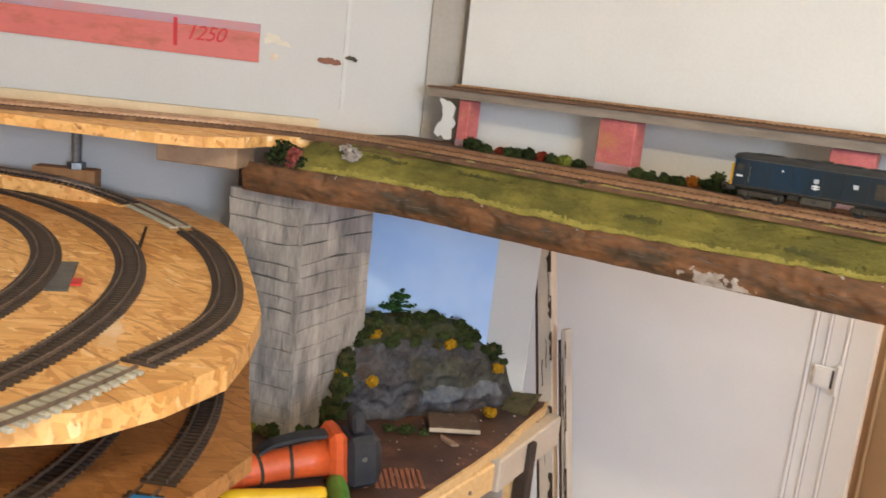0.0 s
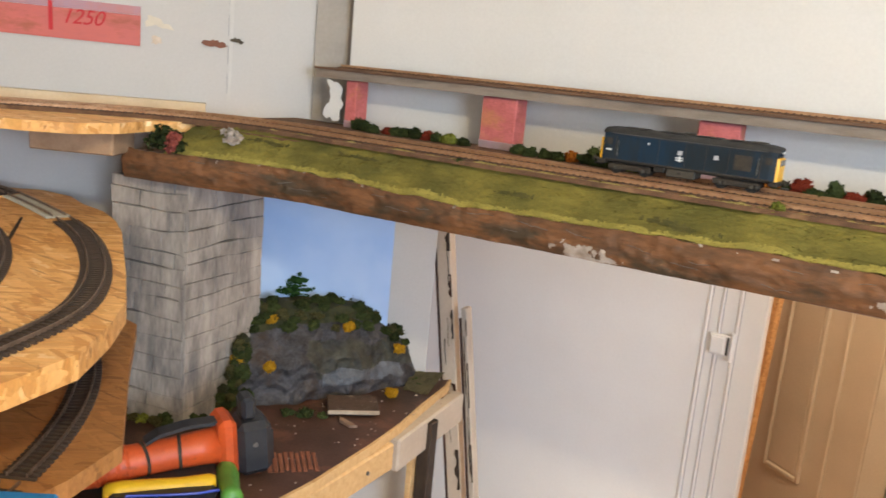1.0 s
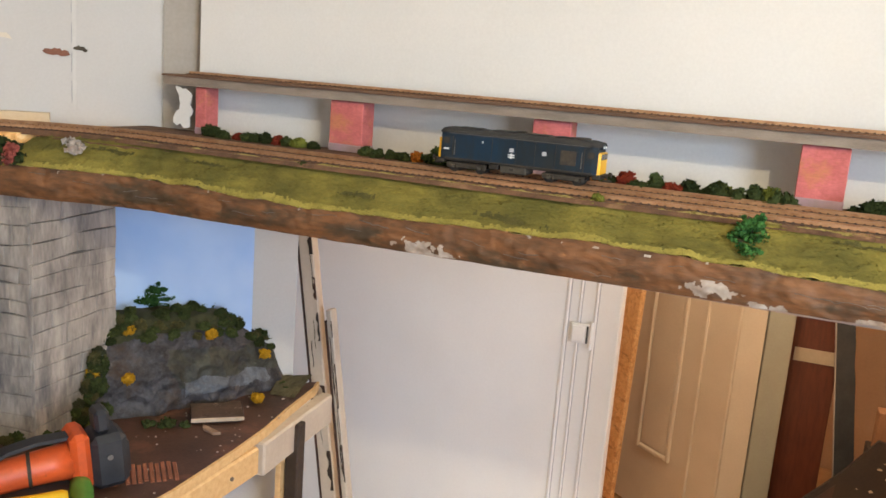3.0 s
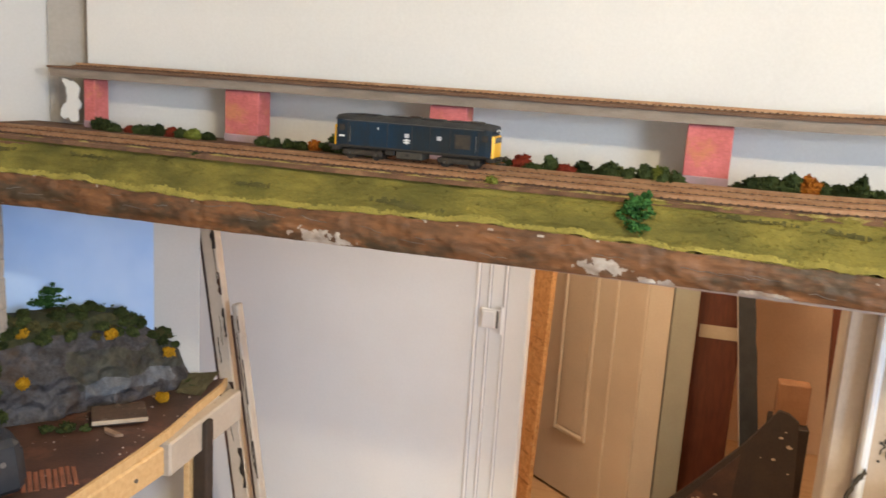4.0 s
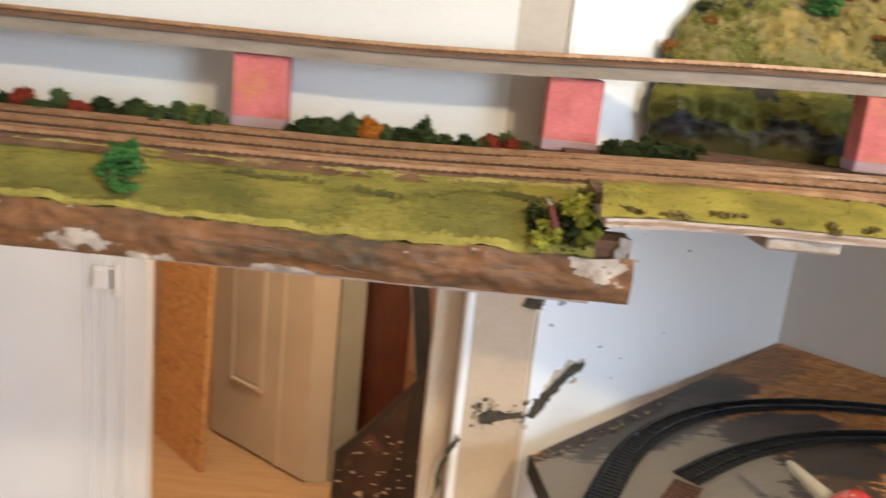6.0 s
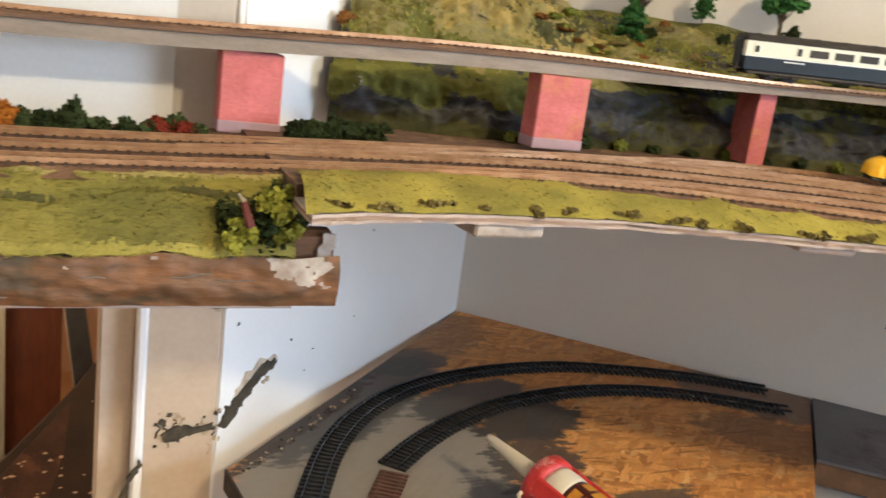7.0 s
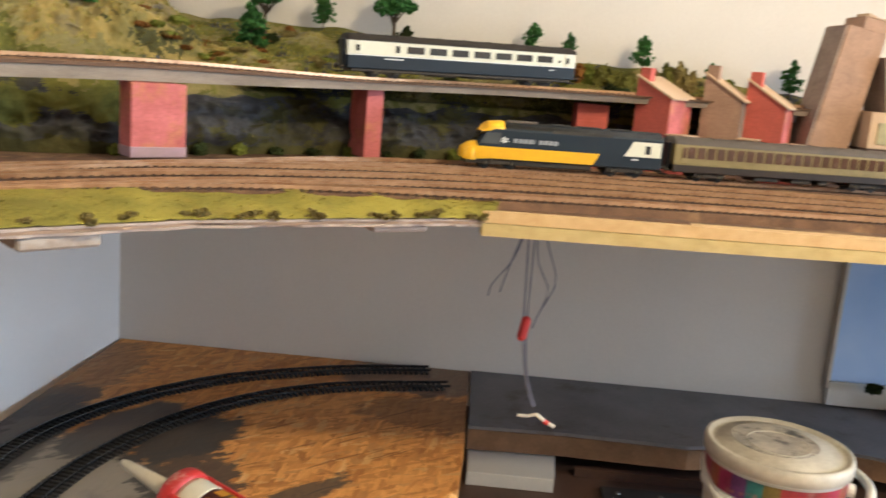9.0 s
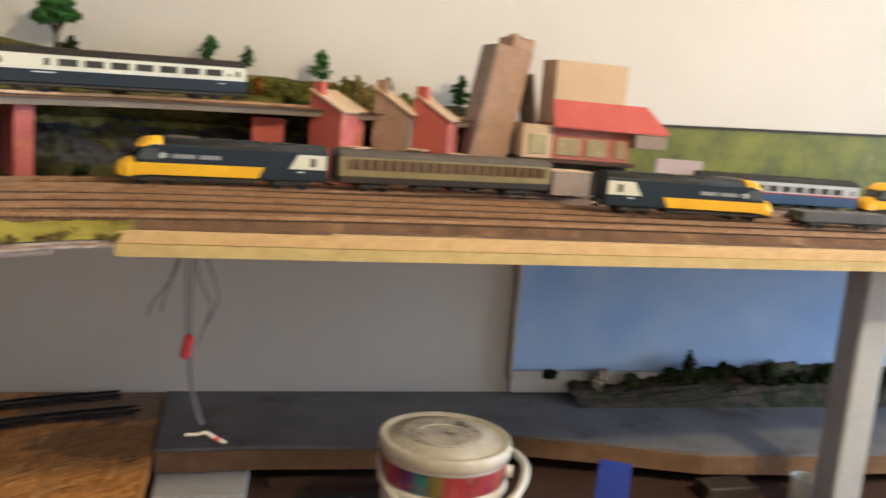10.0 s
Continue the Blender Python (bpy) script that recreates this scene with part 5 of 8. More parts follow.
part("leg", B((-0.02, -0.02, 0), (0.02, 0.02, 1.0), 0.002, pose(-0.80, 0.55, FLOOR)), PINE, sup)
part("leg", B((-0.02, -0.02, 0), (0.02, 0.02, 1.13), 0.002, pose(-0.50, 0.20, FLOOR)), PINE, sup)
for x, y in ((-0.50, 0.80), (-0.40, 0.60)):
    single("screw_hole", lathe(bmesh.new(), [(0.004, 0), (0.004, 0.0006)], 10), DARKW, "dark screw hole in the board", "screw hole", pose(x, y, 0.9532), "screw holes")

# ---------------- scenic ledge below the bridge ----------------
ledge = thing("scenic_ledge", "brown painted plywood ledge with pale sawn edge and pine framing", "baseboard")
LED = [(-0.396, 1.499), (-0.385, 1.469), (-0.370, 1.370), (-0.353, 1.283), (-0.343, 1.195), (-0.337, 1.110), (-0.333, 1.05), (-0.336, 0.95), (-0.36, 0.86), (-0.60, 0.80), (-0.80, 1.05), (-0.72, 1.20), (-0.43, 1.46)]
part("board", prism(LED, 0.772, 0.785, rough=0.001), SOIL, ledge, "brown painted ply")
part("sawn_edge", sweep(bmesh.new(), [Vector((x, y, 0.771)) for x, y in LED[:9]], [(-0.001, 0), (-0.001, 0.0145), (0.004, 0.0145), (0.004, 0)]), PINE, ledge, "pale sawn edge")
part("beam", B((0, -0.02, -0.045), (0.40, 0.02, 0), 0.003, pose(-0.356, 1.245, 0.7705, 0, 0, -88)), PINE, ledge, "pine framing beam")
part("side_rail", B((0, -0.012, -0.055), (0.24, 0.012, 0), 0.003, pose(-0.372, 1.495, 0.7705, 0, 0, -84)), CASE, ledge, "pale framing rail")
part("post", B((-0.012, -0.012, 0), (0.012, 0.012, 0.835), 0.002, pose(-0.350, 1.365, FLOOR, 0, 0, 5)), DARKW, ledge, "dark stained post")
part("post_strip", B((-0.004, -0.012, 0), (0.006, 0.012, 0.83), 0.001, pose(-0.370, 1.355, FLOOR, 0, 0, 5)), PINE, ledge)
part("nail", cyl(bmesh.new(), (-0.338, 1.175, 0.748), (-0.331, 1.175, 0.748), 0.003), STEEL, ledge)
for k in range(15):
    part("tile_ridge", B((-0.056 + 0.0078 * k, -0.030 + 0.006 * (k % 4 == 1), 0), (-0.056 + 0.0078 * k + 0.0058, 0.030 - 0.004 * (k % 3 == 2), 0.0014), 0.0006, pose(-0.406, 1.054, 0.7852, 0, 0, 46)), TILE, ledge)
for k in range(48):
    a, r = RND.uniform(0, 6.28), RND.uniform(0.0005, 0.0014)
    x, y = RND.uniform(-0.50, -0.345), RND.uniform(0.98, 1.40)
    part("grit", B((-r, -r, 0), (r, r, r), 0, pose(x, y, 0.785, 0, 0, k * 20)), PLAST, ledge)

# stone pier, block by block
pier = thing("stone_pier", "tall grey carved stone pier with uneven blocks and dark joints", "model pier")
PZ0, PZ1 = 0.785, 1.146
foot = [(-0.70, 1.020), (-0.578, 1.045), (-0.600, 1.255), (-0.71, 1.21)]
part("core", prism([(-0.6985, 1.0212), (-0.5787, 1.0462), (-0.5967, 1.211), (-0.705, 1.205)], PZ0, PZ1), MORT, pier, "dark mortar core")
for (ax, ay), (bx, by), cols in (((-0.70, 1.020), (-0.578, 1.045), 3), ((-0.578, 1.045), (-0.596, 1.212), 4)):
    d = Vector((bx - ax, by - ay, 0))
    L = d.length
    fmx = Matrix.Translation((ax, ay, 0)) @ Matrix.Rotation(math.atan2(d.y, d.x), 4, "Z")
    rows = [PZ0]
    while rows[-1] < PZ1 - 0.034:
        rows.append(rows[-1] + RND.uniform(0.020, 0.033))
    rows.append(PZ1)

    def joint(k, x):
        """Height of a wavering bed joint."""
        return rows[k] if k in (0, len(rows) - 1) else rows[k] + 0.0050 * nz(x + ax, k * 3.3, by, 22) + 0.002 * nz(x, k * 5.1, ax, 70)

    for k in range(len(rows) - 1):
        cuts = [0.0] + sorted(L * (c + (0.45 if k % 2 else 0.0) + RND.uniform(-0.32, 0.32)) / cols for c in range(1, cols)) + [L]
        for c0, c1 in zip(cuts, cuts[1:]):
            if c1 - c0 < 0.008:
                continue
            g, q, lean = RND.uniform(0.00015, 0.0006), RND.uniform(0.0, 0.0013), RND.uniform(-0.0025, 0.0025)
            bm = bmesh.new()
            rings = []
            for inset, y in ((0.0, 0.009), (0.0, -0.0026), (0.0008, -0.0032 - q)):
                x0, x1 = c0 + g + inset - (0.003 if c0 == 0 else 0), c1 - g - inset
                rings.append([bm.verts.new(fmx @ Vector(v)) for v in ((x0, y, joint(k, c0) + g + inset), (x1 + lean, y, joint(k, c1) + g + inset), (x1, y, joint(k + 1, c1) - g - inset), (x0 + lean, y, joint(k + 1, c0) - g - inset))])
            for a_, b_ in zip(rings, rings[1:]):
                for t in range(4):
                    bm.faces.new((a_[t], a_[(t + 1) % 4], b_[(t + 1) % 4], b_[t]))
            bm.faces.new(rings[-1])
            bmesh.ops.recalc_face_normals(bm, faces=bm.faces)
            part("stone", bm, STONE, pier)


def bush(c, rad, material, label, n=150, size=None, category="bush", group="model bushes", seed=0, name="bush"):
    rnd = random.Random(seed or int(abs(c[0] * 7919 + c[1] * 104729) * 1000))
    bm = bmesh.new()
    rr = bmesh.ops.create_icosphere(bm, subdivisions=2, radius=1.0)
    o = rnd.uniform(0, 50)
    for v in rr["verts"]:
        k = 0.78 + 0.55 * noise.noise(v.co * 1.6 + Vector((o, 0, 0))) + 0.25 * noise.noise(v.co * 4 + Vector((0, o, 0)))
        v.co = Vector((v.co.x * rad[0] * k, v.co.y * rad[1] * k, v.co.z * rad[2] * k + rad[2] * 0.75))
    sz = (size or max(rad) * 0.16)
    bm.faces.ensure_lookup_table()
    fs = list(bm.faces)
    for _ in range(n):
        f = rnd.choice(fs)
        c0 = f.calc_center_median()
        p = c0 + (c0 - Vector((0, 0, rad[2] * 0.75))) * rnd.uniform(-0.05, 0.25)
        qt = Euler((rnd.uniform(0, 6.28), rnd.uniform(0, 6.28), rnd.uniform(0, 6.28))).to_quaternion()
        s = sz * rnd.uniform(0.5, 1.1)
        bm.faces.new([bm.verts.new(p + qt @ Vector(w) * s) for w in ((-1, -.7, 0), (1, -.7, .25), (.8, .8, -.1), (-.8, .8, .3))])
    return single(name, bm, material, label, category, pose(*c), group)


def conifer(c, h, w, material, label, seed=1, tiers=7, group="model trees", n=900, leaf=0.062):
    """A small model tree: a trunk, side limbs and a ragged crown in tiers."""
    rnd = random.Random(seed)
    tr = thing("tree", label, "model tree", pose(*c), group)
    bm = cyl(bmesh.new(), (0, 0, -0.003), (0, 0, h * 0.9), h * 0.03, h * 0.01, 7)
    for k in range(8):
        a, z = rnd.uniform(0, 6.28), rnd.uniform(0.3, 0.8) * h
        cyl(bm, (0, 0, z), (math.cos(a) * w * 0.4, math.sin(a) * w * 0.4, z + h * 0.06), h * 0.01, h * 0.004, 5)
    part("trunk", bm, BARK, tr)
    bm = bmesh.new()
    for k in range(tiers):
        f = k / (tiers - 1)
        r = w * (0.46 * (1 - f) ** 0.55 * min(1, 0.6 + 1.6 * f) + 0.10) * rnd.uniform(0.85, 1.15)
        for j in range(3):
            a = rnd.uniform(0, 6.28)
            leaves(bm, (math.cos(a) * r * 0.5, math.sin(a) * r * 0.5, h * (0.22 + 0.74 * f)), (r * 0.85, r * 0.85, h * 0.105), n // (tiers * 3), w * leaf, rnd)
    part("crown", bm, material, tr)
    return tr


def broad(c, h, w, material, label, seed=1):
    """A flat-topped model tree with open limbs."""
    rnd = random.Random(seed)
    tr = thing("tree", label, "model tree", pose(*c), "model trees")
    bm = cyl(bmesh.new(), (0, 0, -0.003), (0, 0, h * 0.6), h * 0.04, h * 0.025, 8)
    tips = []
    for k in range(7):
        a = k * 0.9 + rnd.uniform(-0.3, 0.3)
        r = w * rnd.uniform(0.2, 0.42)
        tip = (math.cos(a) * r, math.sin(a) * r, h * rnd.uniform(0.66, 0.92))
        cyl(bm, (0, 0, h * rnd.uniform(0.4, 0.58)), tip, h * 0.02, h * 0.008, 5)
        tips.append(tip)
    part("trunk", bm, BARK, tr)
    bm = bmesh.new()
    for tip in tips + [(0, 0, h * 0.9)]:
        leaves(bm, tip, (w * 0.26, w * 0.26, h * 0.12), 130, w * 0.045, rnd)
    part("crown", bm, material, tr)
    return tr


for k in range(15):
    f = RND.random()
    x, y = (-0.70 + 0.12 * f, 1.010 + 0.024 * f) if k < 9 else (-0.572 - 0.010 * f, 1.05 + 0.09 * f)
    bush((x, y, 0.784), (RND.uniform(0.008, 0.014), RND.uniform(0.006, 0.010), RND.uniform(0.006, 0.016)), (DULL, LEAF, LEAF, LEAFY)[k % 4], "dull green scatter at the foot of the stone pier", 150, 0.0026)

# rock mound with gorse
cliff = thing("rock_mound", "dark slate rock mound with mossy edges and a shrubby top", "model rock")
RB = [Vector((-0.60, 1.135, 0)), Vector((-0.545, 1.20, 0)), Vector((-0.49, 1.29, 0)), Vector((-0.455, 1.39, 0)), Vector((-0.425, 1.455, 0))]
IN = Vector((-0.80, 0.55, 0))


def mound(u, v):
    k = u * (len(RB) - 1)
    i = min(int(k), len(RB) - 2)
    b = RB[i].lerp(RB[i + 1], k - i)
    H = 0.153 * smooth(-0.25, 0.22, u) * (1 - 0.35 * smooth(0.55, 0.9, u)) * (1 - 0.80 * smooth(0.88, 1.0, u))
    if v < 0.6:
        s = v / 0.6
        p = b + IN * (0.050 * s ** 1.6)
        z = H * (0.94 * s ** 0.85)
    else:
        s = (v - 0.6) / 0.4
        p = b + IN * (0.050 + 0.10 * s)
        z = H * (0.94 + 0.06 * math.sin(s * 2.2)) - 0.02 * s * s
    w = (1 - u) * u * 4
    n1 = 0.014 * nz(p.x, p.y, z * 1.4, 16) + 0.009 * (0.5 - abs(nz(p.x, p.y, z, 30))) + 0.005 * nz(p.x, p.y, z, 75) + 0.0028 * (0.4 - abs(nz(p.x, p.y, z, 150)))
    return Vector((p.x, p.y, 0.783 + max(0, z))) - IN * (n1 * (0.4 + 0.6 * min(1, w))) + Vector((0, 0, 0.006 * nz(p.x, p.y, 3, 30)))


bm = sheet(200, 130, mound)
for f in bm.faces:
    c = f.calc_center_median()
    if c.z > 0.90 + 0.02 * nz(c.x, c.y, c.z, 30) or f.normal.length and nz(c.x, c.y, c.z, 22) > 0.28 or c.y < 1.155 + 0.03 * nz(c.x, c.y, c.z, 40):
        f.material_index = 1
    elif 1.27 < c.y < 1.42 and c.z < 0.828 + 0.012 * nz(c.x, c.y, c.z, 25) and c.z > 0.806 + 0.008 * nz(c.x, c.y, 5, 40):
        f.material_index = 2
    elif c.y > 1.255 + 0.02 * nz(c.x, c.y, c.z, 20) and 0.82 < c.z < 0.868 + 0.02 * nz(c.x, c.y, c.z, 18):
        f.material_index = 3
part("rock", bm, [ROCK, MOSS, mat("blue_grey_rock_ledge", (0.105, 0.115, 0.135), (0.045, 0.048, 0.058), 0.6, 40, 260, 1.0), mat("olive_dark_rock", (0.050, 0.050, 0.038), (0.018, 0.017, 0.015), 0.65, 36, 260, 1.0)], cliff, "", True)
for k in range(66):
    u = 0.01 + 0.92 * k / 65
    p = mound(u, RND.uniform(0.44, 0.74))
    bush((p.x, p.y, p.z - 0.003), (RND.uniform(0.008, 0.015), RND.uniform(0.008, 0.015), RND.uniform(0.005, 0.011)), DULL if k % 5 == 0 else LEAF, "dark green scatter shrub on the rock mound", 340, 0.0021)
for k in range(46):
    p = mound(0.005 + 0.13 * RND.random(), RND.uniform(0.02, 0.6))
    bush((p.x, p.y, p.z - 0.004), (RND.uniform(0.008, 0.014), RND.uniform(0.008, 0.014), RND.uniform(0.007, 0.012)), DULL if k % 4 == 0 else LEAF, "dark green shrub at the side of the rock mound", 300, 0.002)
for k in range(24):
    f = (k + RND.random()) / 24
    bush((-0.573 + RND.uniform(-0.004, 0.012), 1.105 + 0.045 * f + RND.uniform(0, 0.015), 0.787 + 0.105 * f), (RND.uniform(0.007, 0.011), RND.uniform(0.008, 0.012), RND.uniform(0.006, 0.011)), (LEAF, DULL, LEAF, MATS["dark_moss"])[k % 4], "dark shrub growing up the foot of the stone pier", 280, 0.002)
for p in ((-0.576, 1.222, 0.917), (-0.572, 1.148, 0.868), (-0.552, 1.197, 0.849), (-0.503, 1.332, 0.897), (-0.460, 1.423, 0.848), (-0.427, 1.362, 0.793)):
    bush((p[0] + 0.003, p[1] - 0.003, p[2] - 0.008), (0.0115, 0.0115, 0.0105), GORSE, "golden yellow gorse tuft on the rock", 420, 0.0016, "gorse tuft", "gorse tufts")
conifer((-0.602, 1.312, 0.922), 0.050, 0.052, mat("mid_green_foliage", (0.020, 0.055, 0.016), (0.034, 0.085, 0.022), 0.95, 60, 300, 0.3, spec=0.1), "small dark green tree on top of the rock mound", 5, 6, n=6000, leaf=0.036)
for x, y, r in ((-0.50, 1.185, 0.012), (-0.475, 1.20, 0.014), (-0.455, 1.215, 0.010), (-0.43, 1.44, 0.014), (-0.415, 1.43, 0.010)):
    bush((x, y, 0.784), (r, r, r * 0.6), LEAF, "low dark green shrub at the foot of the rock", 100)
single("moss_patch", sheet(16, 14, lambda u, v: (-0.428 - 0.016 * v + 0.045 * u, 1.398 + 0.050 * v + 0.030 * u * v + 0.008 * u, 0.7866 + 0.015 * v + 0.002 * nz(u, v, 4, 6))), mat("olive_brown_moss", (0.072, 0.062, 0.028), (0.040, 0.036, 0.018), 0.95, 30, 380, 0.8), "flat olive moss patch at the corner of the ledge", "moss", kind="stuff")
slab = thing("loading_slab", "weathered dark brown slab with a pale front edge on the ledge", "slab", pose(-0.440, 1.2725, 0.7855, 0, 0, 41.7))
part("top", B((-0.0405, -0.029, 0.0078), (0.0405, 0.031, 0.0115), 0.0012), mat("weathered_slab", (0.085, 0.050, 0.033), (0.050, 0.031, 0.022), 0.8, 40, 220, 0.4, c=(0.20, 0.155, 0.12), cscale=60, cut=0.6), slab)
part("front_edge", B((-0.0405, -0.0315, 0.0040), (0.0405, -0.0287, 0.0105), 0.0008), mat("pale_sawn_edge", (0.50, 0.40, 0.30), (0.36, 0.27, 0.19), 0.8, 40, 220, 0.3), slab)
part("base", B((-0.036, -0.026, 0.0), (0.036, 0.026, 0.0080), 0.0008), DARKW, slab, "dark brown base")
single("broken_slat", prism([(-0.022, 0.006), (0.020, -0.004), (0.012, -0.012), (-0.012, -0.006)], 0, 0.004), PLYD, "broken brown slat lying on the ledge", "slat", pose(-0.412, 1.226, 0.7852, 0, 0, 0))
sky_board = structure("backdrop_sky", prism([(wx(-0.74, 1.20), 0.78), (wx(-0.487, 1.42), 0.78), (wx(-0.487, 1.42), 1.20), (wx(-0.74, 1.20), 1.20)], 0.004, 0.008, m=ww), SKYP, "sky blue painted backdrop board")

# hand tools on the ledge
tool = thing("cordless_torch", "orange and black cordless tool lying on its side", "power tool", pose(-0.430, 1.004, 0.8190, 0, -5, 60) @ Matrix.Diagonal((1.2, 1.2, 1.2, 1)))
bm = bmesh.new()
m = Matrix.Rotation(radians(90), 4, "Y")
lathe(bm, [(0.010, -0.175), (0.017, -0.172), (0.019, -0.15), (0.0185, -0.11), (0.0175, -0.07), (0.019, -0.04), (0.021, -0.02)], 20, Matrix.Translation((0, 0, 0.008)) @ m)
part("grip", bm, ORANGE, tool, "orange plastic grip", True)
for x in (-0.145, -0.135, -0.125, -0.115):
    part("grip_ring", lathe(bmesh.new(), [(0.0192, -0.002), (0.0198, 0), (0.0192, 0.002)], 20, Matrix.Translation((x, 0, 0.008)) @ m), ORANGE, tool)
part("collar", B((-0.022, -0.024, -0.025), (-0.002, 0.024, 0.042), 0.006), ORANGE, tool, "orange collar")
part("battery", B((-0.002, -0.024, -0.028), (0.036, 0.024, 0.034), 0.007), BLACKP, tool, "black battery block")
part("battery_clip", B((0.006, -0.014, 0.034), (0.022, 0.014, 0.060), 0.004), BLACKP, tool)
for x, turn in ((-0.098, 12), (-0.060, -9)):
    part("strap", lathe(bmesh.new(), [(0.0178, -0.002), (0.0194, -0.0015), (0.0194, 0.0015), (0.0178, 0.002)], 20, Matrix.Translation((x, 0, 0.008)) @ Matrix.Rotation(radians(turn), 4, "Z") @ m), UNDER, tool, "worn black band")
part("battery_latch", B((0.030, -0.018, -0.020), (0.039, 0.018, 0.022), 0.004), BLACKP, tool, "raised black end plate")
part("screw", cyl(bmesh.new(), (0.016, -0.024, 0.01), (0.016, -0.0255, 0.01), 0.003), STEEL, tool)
part("trigger_guard", sweep(bmesh.new(), [Vector((-0.095, 0, 0.026)), Vector((-0.08, 0, 0.033)), Vector((-0.05, 0, 0.036)), Vector((-0.02, 0, 0.034))], [(-0.009, 0), (-0.009, 0.004), (0.009, 0.004), (0.009, 0)]), BLACKP, tool)
single("driver_handle", lathe(bmesh.new(), [(0.006, 0), (0.011, 0.004), (0.0125, 0.02), (0.011, 0.09), (0.0125, 0.125), (0.010, 0.132)], 14, Matrix.Rotation(radians(90), 4, "Y")), YELP, "yellow plastic tool handle lying on the ledge", "tool handle", pose(-0.484, 0.839, 0.800, 0, 0, 52), shade=True)
single("driver_handle", lathe(bmesh.new(), [(0.006, 0), (0.013, 0.008), (0.0145, 0.03), (0.012, 0.07), (0.014, 0.085), (0.010, 0.09)], 14, Matrix.Rotation(radians(90), 4, "Y")), GREENP, "green plastic tool handle lying on the ledge", "tool handle", pose(-0.425, 0.982, 0.801, 0, 0, -39), shade=True)
single("black_pouch", B((-0.06, -0.05, 0), (0.06, 0.05, 0.018), 0.006), BLACKP, "black tool pouch under the handles", "pouch", pose(-0.44, 0.90, 0.7855, 0, 0, 30))
single("rope_offcut", tube(bmesh.new(), [(-0.45, 0.845, 0.8052), (-0.415, 0.878, 0.8056), (-0.392, 0.905, 0.8054), (-0.380, 0.928, 0.8050)], 0.0018), DBLUEP, "short blue rope offcut on the tool pouch", "rope")

# ---------------- lower eastern table ----------------
tab = thing("lower_table", "strand board table in the corner, partly painted grey, with curved tracks", "table")
TB = [(0.695, 1.322), (1.142, 1.795), (1.554, 1.414), (1.372, 1.218), (1.279, 1.123), (1.205, 1.105), (1.115, 1.09), (0.95, 1.05), (0.72, 1.15)]
part("top", prism(TB, 0.873, 0.8935, rough=0.001), OSBT, tab)
part("leg", B((-0.02, -0.02, 0), (0.02, 0.02, 0.94), 0.002, pose(1.10, 1.30, FLOOR)), PINE, tab)
part("leg", B((-0.02, -0.02, 0), (0.02, 0.02, 0.94), 0.002, pose(0.80, 1.25, FLOOR)), PINE, tab)
part("leg", B((-0.02, -0.02, 0), (0.02, 0.02, 0.94), 0.002, pose(1.12, 1.70, FLOOR)), PINE, tab)


DIRT = mat("dark_brown_dirt", (0.060, 0.040, 0.028), (0.030, 0.022, 0.017), 0.9, 40, 260, 0.5)
PATCH = [  # middle, half sizes, turn, colour, ragged, cover
    (0.83, 1.24, 0.150, 0.270, -22, (0.255, 0.230, 0.195), 0.22, 0.96),
    (0.93, 1.10, 0.060, 0.180, -10, (0.090, 0.080, 0.070), 0.60, 0.80),
    (0.885, 1.485, 0.200, 0.062, 47, (0.085, 0.076, 0.068), 0.45, 0.95),
    (0.975, 1.575, 0.070, 0.030, 20, (0.060, 0.050, 0.042), 0.90, 0.85),
    (1.020, 1.462, 0.105, 0.040, 25, (0.070, 0.063, 0.058), 0.50, 0.95),
    (1.075, 1.395, 0.080, 0.048, 15, (0.045, 0.040, 0.036), 0.75, 0.97),
    (1.035, 1.290, 0.050, 0.095, -20, (0.050, 0.044, 0.040), 1.30, 0.90),
    (1.100, 1.196, 0.085, 0.022, 10, (0.060, 0.052, 0.045), 1.00, 0.85),
    (1.470, 1.425, 0.125, 0.075, -42, (0.120, 0.105, 0.098), 0.50, 0.75),
    (1.400, 1.300, 0.110, 0.060, -42, (0.120, 0.055, 0.026), 0.80, 0.60),
    (1.040, 1.690, 0.090, 0.120, -45, (0.150, 0.080, 0.042), 1.00, 0.55),
    (0.800, 1.425, 0.170, 0.020, 46, (0.050, 0.034, 0.024), 0.90, 0.95),
]
painted(OSBT, PATCH)
part("dirty_edge", sweep(bmesh.new(), [Vector((0.6945, 1.321, 0.8725)), Vector((0.7195, 1.151, 0.8725))], [(-0.0015, 0), (-0.0015, 0.0225), (0.001, 0.0225), (0.001, 0)]), DIRT, tab, "dark dirty table edge")
LT = [(0.715, 1.13, 0), (0.7585, 1.2354, 0), (0.8087, 1.3465, 0), (0.868, 1.428, 0), (0.9437, 1.490, 0), (1.03, 1.527, 0), (1.119, 1.545, 0), (1.224, 1.5445, 0), (1.376, 1.503, 0), (1.505, 1.437, 0)]
track("curved_track", [p + Vector((0, 0, 0.9010)) for p in spline(LT)], "black curved track on the lower table", SLEEPK, BLACKR, "curved tracks")
LT2 = [(0.8635, 1.3019, 0), (0.912, 1.3476, 0), (0.972, 1.392, 0), (1.071, 1.441, 0), (1.198, 1.464, 0), (1.329, 1.445, 0), (1.481, 1.372, 0)]
track("curved_track", [p + Vector((0, 0, 0.9010)) for p in spline(LT2)], "shorter black curved track on the lower table", SLEEPK, BLACKR, "curved tracks")
rusty = thing("sleeper_strip", "short strip of bare rusty-brown sleepers by the curved track", "track piece")
